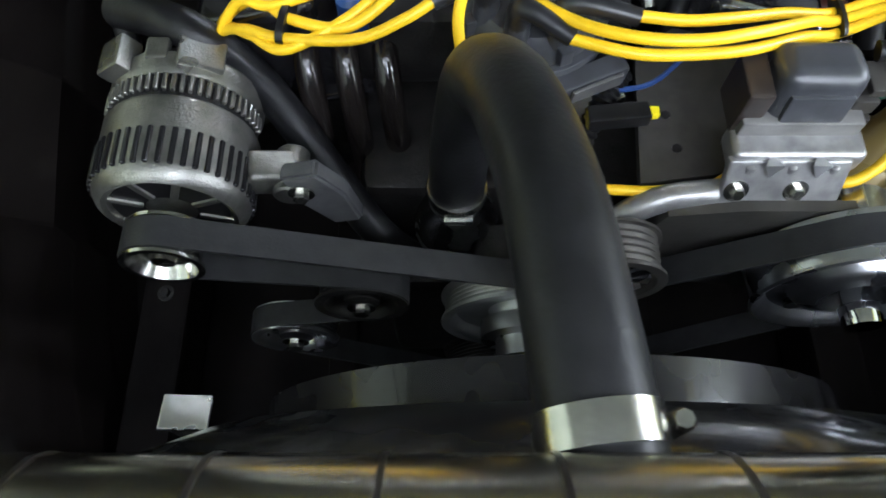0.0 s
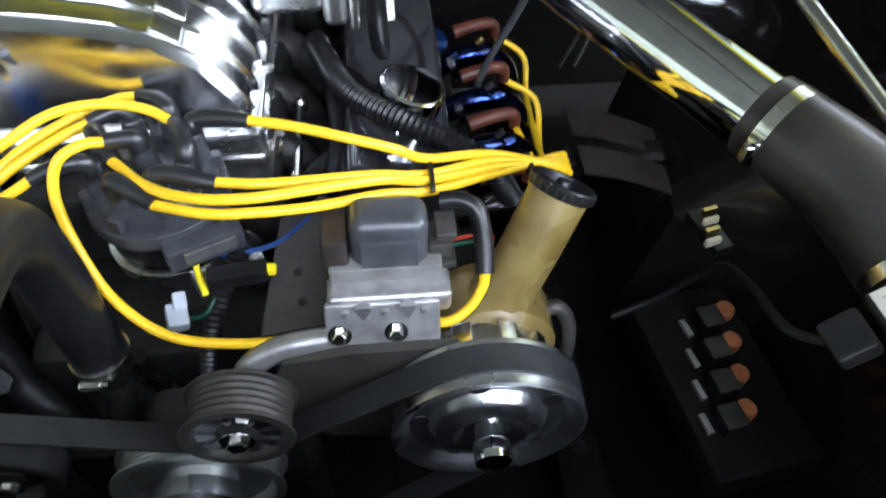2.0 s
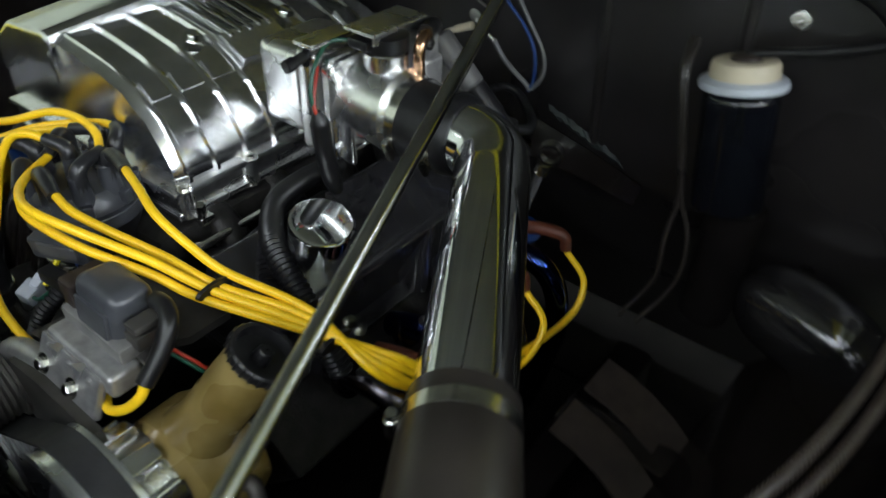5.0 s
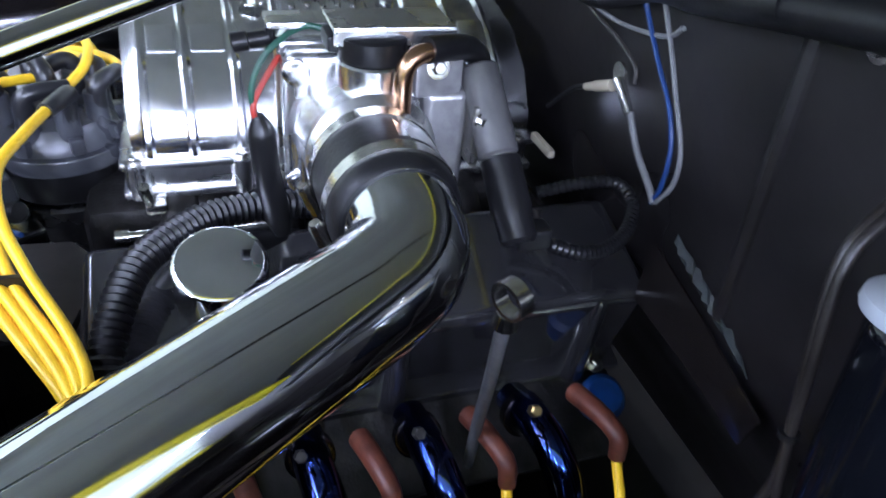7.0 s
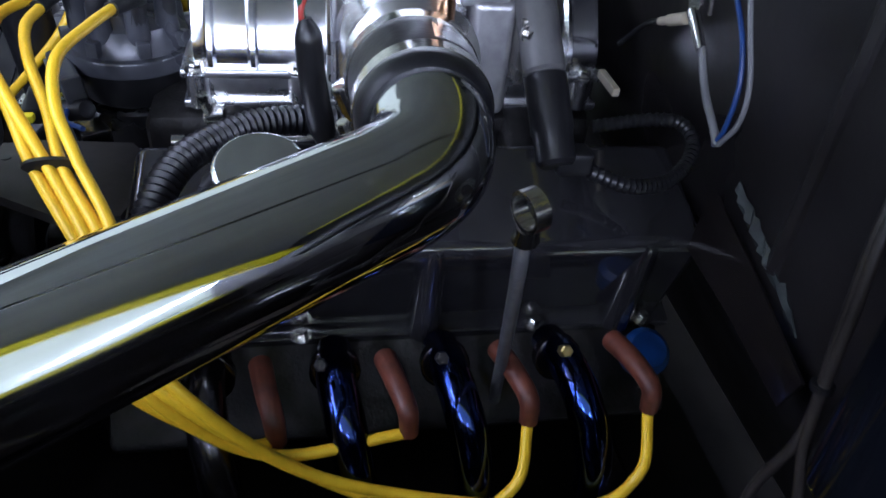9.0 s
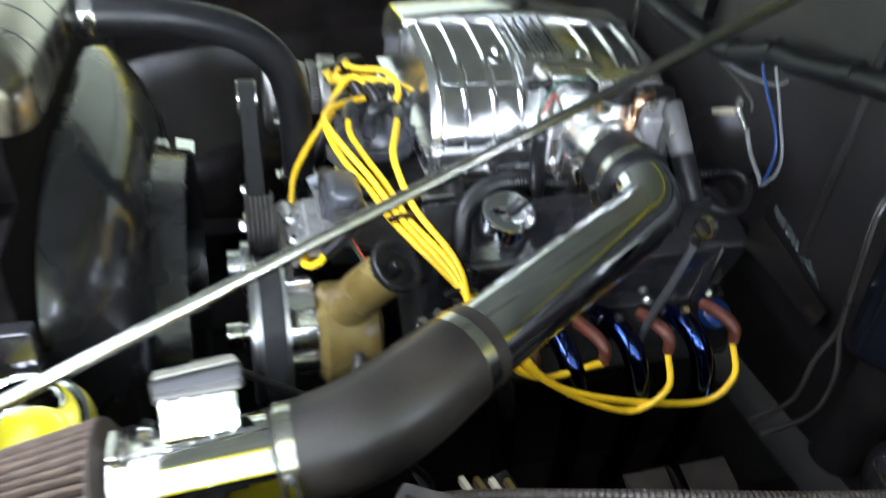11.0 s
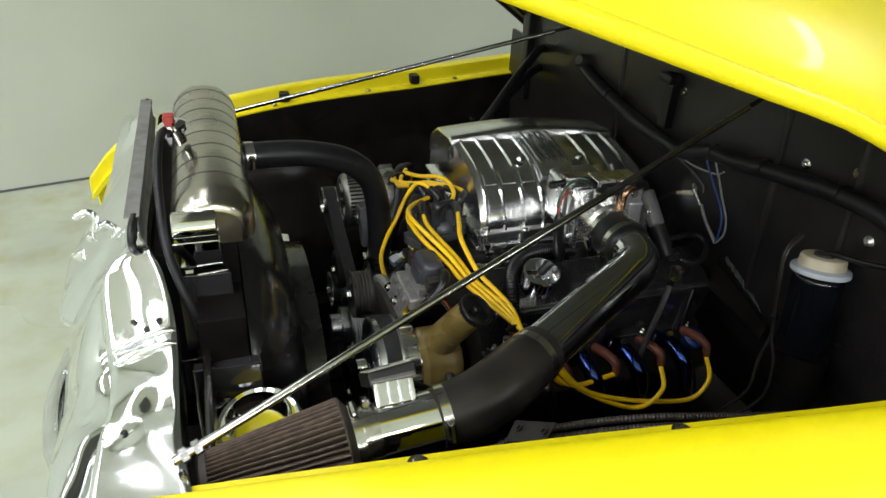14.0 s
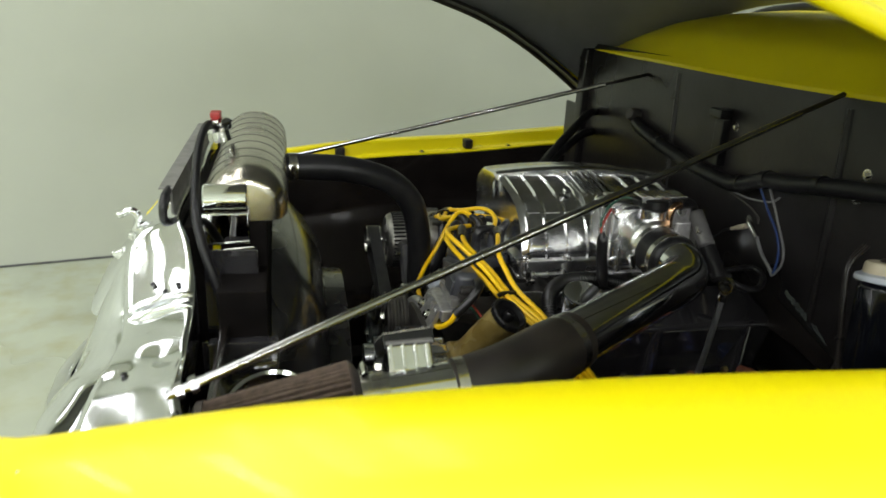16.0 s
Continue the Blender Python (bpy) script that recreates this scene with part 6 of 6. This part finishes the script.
part("rim_ring", bm, M_YELLOW, horn, "outer ring coloured like the fender's yellow reflection")
bm = bmesh.new()
lathe(bm, hx + Vector((0.004, -0.001, 0.006)), (0.30, -0.1, 1), [(0, 0.036), (0.006, 0.035), (0.012, 0.026), (0.015, 0.012), (0.016, 0.001)], 32)
part("centre_disc", bm, M_YELLOW, horn, "centre dome coloured like a yellow reflection")
bm = bmesh.new()
box(bm, (0.484, -0.046, 0.785), (0.045, 0.040, 0.005), 0.002, Euler((0.1, 0.35, 0.2)))
box(bm, (0.512, -0.022, 0.776), (0.05, 0.03, 0.005), 0.002, Euler((0.1, 0.35, 0.5)))
part("bracket", bm, M_CHROME, horn, "zinc steel bracket")
bm = bmesh.new()
bolt(bm, (0.500, -0.034, 0.7835), (0.3, 0, 1), 0.007, 0.007)
part("bracket_bolt", bm, M_STEEL, horn)

# ---- brake reservoir at the firewall ----
brake = thing("brake_reservoir", (0.655, 0.895, 0.70), "glossy black brake fluid reservoir with a cream screw cap", "brake reservoir")
RES_AXIS = Vector((-0.17, 0.09, 1)).normalized()
RES_FOOT = Vector((0.657, 0.895, 0.825))
bm = bmesh.new()
lathe(bm, RES_FOOT, RES_AXIS, [(0, 0.030), (0.002, 0.038), (0.006, 0.0402), (0.130, 0.0402), (0.136, 0.038), (0.140, 0.034), (0.147, 0.033)], 48)
part("body", bm, M_RESERVOIR, brake, "glossy blue-black reservoir body")
bm = bmesh.new()
lathe(bm, RES_FOOT + RES_AXIS * 0.141, RES_AXIS, [(0, 0.036), (0.001, 0.0455), (0.004, 0.0465), (0.009, 0.0455), (0.012, 0.039), (0.013, 0.034)], 48)
part("collar", bm, M_COLLAR, brake, "milky bluish plastic collar")
bm = bmesh.new()
lathe(bm, RES_FOOT + RES_AXIS * 0.152, RES_AXIS, [(0, 0.034), (0.001, 0.0365), (0.014, 0.0355), (0.018, 0.0335), (0.0195, 0.028), (0.0195, 0.018), (0.018, 0.016), (0.018, 0.001)], 40)
part("cap", bm, M_CREAM, brake, "aged cream plastic screw cap")
bm = bmesh.new()
lathe(bm, RES_FOOT + RES_AXIS * 0.170, RES_AXIS, [(0, 0.016), (0.004, 0.016), (0.006, 0.012), (0.007, 0.001)], 24)
part("cap_button", bm, M_LOOM, brake, "dark grommet on top of the cap")
bm = bmesh.new()
tube(bm, [RES_FOOT + RES_AXIS * 0.174, (0.648, 0.913, 1.004), (0.690, 0.925, 1.012), (0.745, 0.938, 1.030), (0.785, 0.945, 1.062)], 0.0048, 10)
part("hose", bm, M_RUBBER, brake, "thin black hose from the cap")
bm = bmesh.new()
lathe(bm, (0.668, 0.905, 0.66), (0, 0, 1), [(0, 0.032), (0.166, 0.032)], 28)
part("stand", bm, M_DEEP, brake, "black stand below the reservoir")

# cables that run down past the reservoir
harness = thing("cable_harness", (0.60, 0.88, 0.66), "two thin grey cables hanging beside the brake reservoir", "cable")
for k, end in enumerate(((0.604, 0.872, 0.70), (0.628, 0.884, 0.70))):
    bm = bmesh.new()
    tube(bm, [(0.566 + 0.006 * k, 0.915, 1.000), (0.574 + 0.004 * k, 0.886, 0.968), (0.592 + 0.003 * k, 0.880, 0.895), (0.606 + 0.003 * k, 0.880, 0.825), (end[0], end[1], 0.77), end, (end[0] - 0.03, 0.86, 0.63)], 0.0034, 10)
    part("cable", bm, M_RUBBERBROWN, harness)
bm = bmesh.new()
lathe(bm, (0.601, 0.880, 0.856), (-0.2, 0.0, 1), [(0, 0.0052), (0, 0.0064), (0.004, 0.0064), (0.004, 0.0052)], 16)
part("cable_tie", bm, M_PLASTIC, harness, "black cable tie")

# ---- firewall conduit, wires and hoses ----
bm = bmesh.new()
tube(bm, [(-0.293, 0.945, 1.053), (-0.235, 0.935, 1.039), (-0.12, 0.93, 1.022), (0.03, 0.93, 1.004), (0.15, 0.93, 1.000), (0.21, 0.93, 1.004), (0.29, 0.93, 1.034), (0.35, 0.93, 1.042), (0.43, 0.93, 1.058), (0.60, 0.93, 1.085), (0.72, 0.93, 1.08), (0.80, 0.90, 1.02)], 0.0155, 14)
conduit = thing("wiring_conduit", (0.03, 0.95, 1.0), "thick black taped wiring conduit across the firewall", "conduit")
part("sleeve", bm, M_RUBBER, conduit)
for x, z in ((-0.12, 1.022), (0.21, 1.004), (0.29, 1.034), (0.43, 1.058), (0.60, 1.085)):
    bm = bmesh.new()
    lathe(bm, (x - 0.008, 0.93, z), (1, 0, 0.25), [(0, 0.0157), (0, 0.0168), (0.016, 0.0168), (0.016, 0.0157)], 18)
    part("tape_band", bm, M_PLASTIC, conduit, "band of black tape")
bm = bmesh.new()
lathe(bm, (-0.293, 0.95, 1.06), (0.3, -1, 0.3), [(0, 0.02), (0.02, 0.018), (0.03, 0.012)], 16)
solo("conduit_grommet", bm, M_STEELDARK, "grey grommet where the conduit leaves the firewall", "grommet")
for nm, mt, lab, pts in (
    ("blue_wire", M_BLUEWIRE, "blue wire hanging from the firewall conduit", [(0.272, 0.93, 1.022), (0.278, 0.935, 1.006), (0.308, 0.935, 0.976), (0.340, 0.935, 0.947), (0.357, 0.935, 0.917), (0.359, 0.935, 0.882), (0.352, 0.935, 0.862)]),
    ("white_wire", M_WHITEWIRE, "white wire hanging beside the blue one", [(0.298, 0.93, 1.030), (0.303, 0.935, 1.014), (0.324, 0.935, 0.987), (0.344, 0.935, 0.959), (0.369, 0.935, 0.923), (0.373, 0.935, 0.893), (0.358, 0.935, 0.866)]),
    ("grey_wire", M_STEELDARK, "thin grey wire along the firewall", [(0.17, 0.935, 0.985), (0.20, 0.935, 0.978), (0.248, 0.935, 0.970), (0.28, 0.935, 0.958), (0.285, 0.935, 0.945)]),
    ("grey_wire", M_WHITEWIRE, "thin pale wire under the conduit", [(0.187, 0.935, 0.985), (0.24, 0.937, 0.984), (0.306, 0.937, 0.995), (0.33, 0.935, 1.01)]),
):
    bm = bmesh.new()
    tube(bm, pts, 0.0022, 8)
    solo(nm, bm, mt, lab, "wire", "firewall wires")
cable = thing("ground_cable", (0.30, 0.92, 0.86), "grey ground cable with a crimped ring terminal", "cable")
bm = bmesh.new()
tube(bm, [(0.290, 0.935, 0.920), (0.302, 0.935, 0.905), (0.318, 0.935, 0.890), (0.345, 0.935, 0.873), (0.356, 0.935, 0.864)], 0.0034, 10)
part("cable", bm, M_WHITEWIRE, cable)
bm = bmesh.new()
tube(bm, [(0.262, 0.933, 0.940), (0.276, 0.933, 0.930), (0.290, 0.934, 0.918)], 0.0055, 10, radii=lambda t: 0.006 - 0.0015 * t)
lathe(bm, (0.258, 0.937, 0.945), (0, -1, 0), [(0, 0.0095), (0.003, 0.0095)], 18)
part("terminal", bm, M_STEEL, cable, "tinned ring terminal")
bm = bmesh.new()
lathe(bm, (0.255, 0.933, 0.931), (-1, 0, -0.45), [(0, 0.0055), (0.03, 0.0055), (0.034, 0.004), (0.048, 0.004)], 12)
part("sleeve", bm, M_CREAM, cable, "pale insulated sleeve")
bm = bmesh.new()
tube(bm, [(0.212, 0.933, 0.912), (0.19, 0.93, 0.90), (0.165, 0.92, 0.87)], 0.0028, 8)
part("lead", bm, M_RUBBER, cable)
bm = bmesh.new()
box(bm, (0.205, 0.90, 0.846), (0.045, 0.008, 0.009), 0.002)
solo("white_connector", bm, M_CREAM, "small white connector behind the plenum", "connector")
# flange along the toe of the firewall
bm = bmesh.new()
sheet(bm, [[(0.355, 0.950, 0.822), (0.445, 0.948, 0.803), (0.537, 0.944, 0.780)], [(0.367, 0.940, 0.764), (0.450, 0.940, 0.760), (0.532, 0.940, 0.749)]], 0.003)
solo("toe_flange", bm, M_BLACKPAINT, "dull dark sheet flange along the firewall toe", "flange")
# sealer peeling off along the toe of the firewall
bm = bmesh.new()
rng = random.Random(4)
rows = []
for i in range(22):
    f = i / 21
    x, z = 0.382 + 0.115 * f, 0.838 - 0.042 * f
    w = 0.004 + 0.007 * rng.random()
    rows.append([(x - w, 0.9555 - 0.004 * rng.random(), z + w), (x, 0.953 - 0.006 * rng.random(), z), (x + w * 0.5, 0.9555, z - w)])
sheet(bm, rows, 0.0015)
solo("seam_sealer", bm, M_TEAR, "torn strip of grey-green seam sealer on the firewall", "sealer")
for pts, r in (([(-0.56, 0.95, 1.03), (-0.50, 0.90, 1.03), (-0.42, 0.80, 0.97), (-0.36, 0.68, 0.86), (-0.34, 0.55, 0.75)], 0.012), ([(-0.57, 0.95, 0.97), (-0.50, 0.88, 0.965), (-0.42, 0.76, 0.90), (-0.36, 0.62, 0.80), (-0.33, 0.5, 0.70)], 0.012)):
    bm = bmesh.new()
    tube(bm, pts, r, 12)
    solo("heater_hose", bm, M_RUBBER, "black rubber heater hose to the firewall", "hose", "heater hoses")
# wiring below the plenum
for pts, r in (([(0.20, 0.50, 0.755), (0.25, 0.55, 0.765), (0.28, 0.62, 0.765), (0.275, 0.72, 0.76)], 0.012), ([(0.245, 0.47, 0.74), (0.30, 0.50, 0.765), (0.275, 0.56, 0.80), (0.255, 0.64, 0.79)], 0.014), ([(0.215, 0.47, 0.735), (0.24, 0.53, 0.78), (0.235, 0.62, 0.79)], 0.010)):
    bm = bmesh.new()
    tube(bm, pts, r, 12)
    solo("wiring_sleeve", bm, M_RUBBER, "black sheathed wiring beside the plenum", "wiring", "wiring sleeves")
bm = bmesh.new()
loom(bm, [(0.215, 0.70, 0.800), (0.232, 0.63, 0.818), (0.250, 0.575, 0.826), (0.275, 0.540, 0.828), (0.317, 0.507, 0.826), (0.364, 0.490, 0.810), (0.400, 0.483, 0.785), (0.43, 0.485, 0.73)], 0.0140, 16, 0.0065)
solo("corrugated_loom", bm, M_PLASTIC, "black corrugated wiring loom beside the breather", "wiring loom")
# conduits along the near inner fender
for dz, dx in ((0.0, 0.002), (-0.004, 0.015)):
    bm = bmesh.new()
    loom(bm, [(0.85 + dx, 0.94, 0.86 + dz), (0.856 + dx, 0.80, 0.885 + dz), (0.848 + dx, 0.62, 0.915 + dz), (0.823 + dx, 0.47, 0.925 + dz), (0.776 + dx, 0.37, 0.888 + dz), (0.760 + dx * 0.5, 0.32, 0.864 + dz), (0.771 + dx * 0.4, 0.25, 0.846 + dz), (0.781 + dx, 0.15, 0.822 + dz), (0.776 + dx, 0.04, 0.78 + dz)], 0.0052, 10, 0.0048)
    solo("fender_loom", bm, M_LOOM, "black corrugated loom along the inner fender", "wiring loom", "fender looms")
bracket = thing("fender_bracket", (0.838, 0.33, 0.905), "small dark grey steel plate on the inner fender", "bracket")
bm = bmesh.new()
sheet(bm, [[(0.768, 0.318, 0.905), (0.806, 0.354, 0.927)], [(0.787, 0.298, 0.893), (0.826, 0.330, 0.916)]], 0.003)
part("plate", bm, M_PLATE, bracket)
bm = bmesh.new()
box(bm, (0.842, 0.343, 0.925), (0.036, 0.012, 0.004), 0.001, Euler((0, -0.2, 0.3)))
part("arm", bm, M_BLACKPAINT, bracket)
for p in ((0.783, 0.316, 0.9065), (0.810, 0.336, 0.9215)):
    bm = bmesh.new()
    bolt(bm, p, (-0.1, -0.6, 0.8), 0.003, 0.003)
    part("plate_bolt", bm, M_PLASTIC, bracket)
shield = thing("heat_shield", (0.66, 0.75, 0.55), "dull metal heat shield low beside the exhaust", "heat shield")
for y0, y1 in ((0.675, 0.738), (0.762, 0.83)):
    bm = bmesh.new()
    sheet(bm, [[(0.585 + 0.15 * u, y0 + (y1 - y0) * v - 0.05 * u * u, 0.575 - 0.02 * u) for u in (0, 0.25, 0.5, 0.75, 1)] for v in (0, 0.5, 1)], 0.003)
    part("plate", bm, M_LOOM, shield, "dull grey plate")
bm = bmesh.new()
box(bm, (0.66, 0.735, 0.545), (0.18, 0.05, 0.03), 0.006)
part("mount", bm, M_BLACKPAINT, shield)

# dipstick
dip = thing("dipstick", (0.42, 0.76, 0.62), "steel dipstick tube with a ring handle by the valve cover", "dipstick")
bm = bmesh.new()
tube(bm, [(0.497, 0.733, 0.885), (0.47, 0.745, 0.80), (0.44, 0.757, 0.72), (0.42, 0.765, 0.64)], 0.0052, 10)
part("tube", bm, M_DULL, dip)
bm = bmesh.new()
lathe(bm, (0.509, 0.729, 0.914), (0.35, -0.9, -0.1), [(-0.005, 0.0105), (-0.005, 0.0132), (0.005, 0.0132), (0.005, 0.0105), (-0.005, 0.0105)], 24, cap=False)
lathe(bm, (0.501, 0.732, 0.897), (-0.25, 0.1, -1), [(0, 0.007), (0.012, 0.009), (0.014, 0.006)], 14)
part("handle", bm, M_STEEL, dip, "bright ring handle")

# fuse block and relays low by the near rail
fuse = thing("fuse_block", (0.655, 0.44, 0.66), "black fuse block with cream and yellow fuses low in the bay", "fuse block")
bm = bmesh.new()
box(bm, (0.655, 0.445, 0.70), (0.024, 0.064, 0.014), 0.002, Euler((0, 0, 0.25)))
part("base", bm, M_PLASTIC, fuse)
for k in range(4):
    bm = bmesh.new()
    box(bm, (0.649 + 0.004 * k, 0.422 + 0.0155 * k, 0.710), (0.019, 0.006, 0.010), 0.001, Euler((0, 0, 0.25)))
    part("fuse", bm, M_BRASS if k % 2 else M_CREAM, fuse)
for k in range(4):
    bm = bmesh.new()
    lathe(bm, (0.722 - 0.008 * k, 0.436 - 0.047 * k, 0.54), (0, 0, 1), [(0, 0.0125), (0.012, 0.0125), (0.014, 0.010)], 16)
    solo("terminal_cover", bm, M_TERMINAL, "dull orange round terminal cover low in the bay", "terminal", "terminal covers")
    bm = bmesh.new()
    box(bm, (0.664 - 0.006 * k, 0.414 - 0.044 * k, 0.545), (0.008, 0.026, 0.006), 0.001, Euler((0, 0, 0.2)))
    solo("terminal_strip", bm, M_BRACKET, "dull grey terminal strip low in the bay", "terminal", "terminal strips")
bm = bmesh.new()
box(bm, (0.69, 0.35, 0.515), (0.14, 0.26, 0.05), 0.01, Euler((0, 0, 0.15)))
tray_low = solo("relay_tray", bm, M_DEEP, "black relay tray with black relays low in the bay", "tray")
for k in range(4):
    bm = bmesh.new()
    box(bm, (0.694 - 0.007 * k, 0.420 - 0.046 * k, 0.552), (0.030, 0.032, 0.024), 0.003, Euler((0, 0, 0.17)))
    part("relay", bm, M_PLASTIC, tray_low, "black relay")
# frame rails and cross member below, deep bay shade put into their colour
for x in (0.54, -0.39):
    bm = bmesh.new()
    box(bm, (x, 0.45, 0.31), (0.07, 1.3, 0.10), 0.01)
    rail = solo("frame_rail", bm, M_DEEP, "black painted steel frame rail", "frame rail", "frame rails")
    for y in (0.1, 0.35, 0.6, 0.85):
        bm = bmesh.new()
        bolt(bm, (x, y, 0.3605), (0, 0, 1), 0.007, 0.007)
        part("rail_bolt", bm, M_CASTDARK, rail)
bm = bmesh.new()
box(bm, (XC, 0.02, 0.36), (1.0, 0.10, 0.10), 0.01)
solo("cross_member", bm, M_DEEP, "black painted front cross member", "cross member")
# tray closes the bay from floor light, its shade put into the colour
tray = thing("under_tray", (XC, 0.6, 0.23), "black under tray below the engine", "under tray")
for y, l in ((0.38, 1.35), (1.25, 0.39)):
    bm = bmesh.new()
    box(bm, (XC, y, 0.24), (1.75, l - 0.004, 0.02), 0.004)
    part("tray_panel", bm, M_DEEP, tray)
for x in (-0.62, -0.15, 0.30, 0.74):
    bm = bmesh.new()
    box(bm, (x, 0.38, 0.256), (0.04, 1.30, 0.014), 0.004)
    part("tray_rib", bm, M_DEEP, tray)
# far-side tubes behind the alternator
bm = bmesh.new()
tube(bm, [(-0.30, 0.47, 0.79), (-0.225, 0.428, 0.812), (-0.172, 0.412, 0.76), (-0.126, 0.374, 0.70), (-0.068, 0.315, 0.64), (-0.02, 0.30, 0.58)], 0.0175, 16)
solo("bypass_hose", bm, M_RUBBER, "black rubber hose running down past the alternator", "hose")
for k in range(3):
    bm = bmesh.new()
    x = -0.135 + 0.038 * k
    tube(bm, [(x - 0.01, 0.53, 0.74), (x, 0.48, 0.765), (x + 0.006, 0.43, 0.74), (x + 0.016, 0.39, 0.66), (x + 0.03, 0.37, 0.56)], 0.013, 14)
    solo("coolant_tube", bm, M_BLACKPAINT, "glossy black bent coolant tube", "tube", "coolant tubes")
bm = bmesh.new()
lathe(bm, (-0.078, 0.432, 0.80), (0.0, 0.1, 1), [(0, 0.013), (0.04, 0.013), (0.044, 0.009)], 16)
solo("blue_sensor", bm, M_BLUEPAINT, "small blue sensor behind the hose", "sensor")
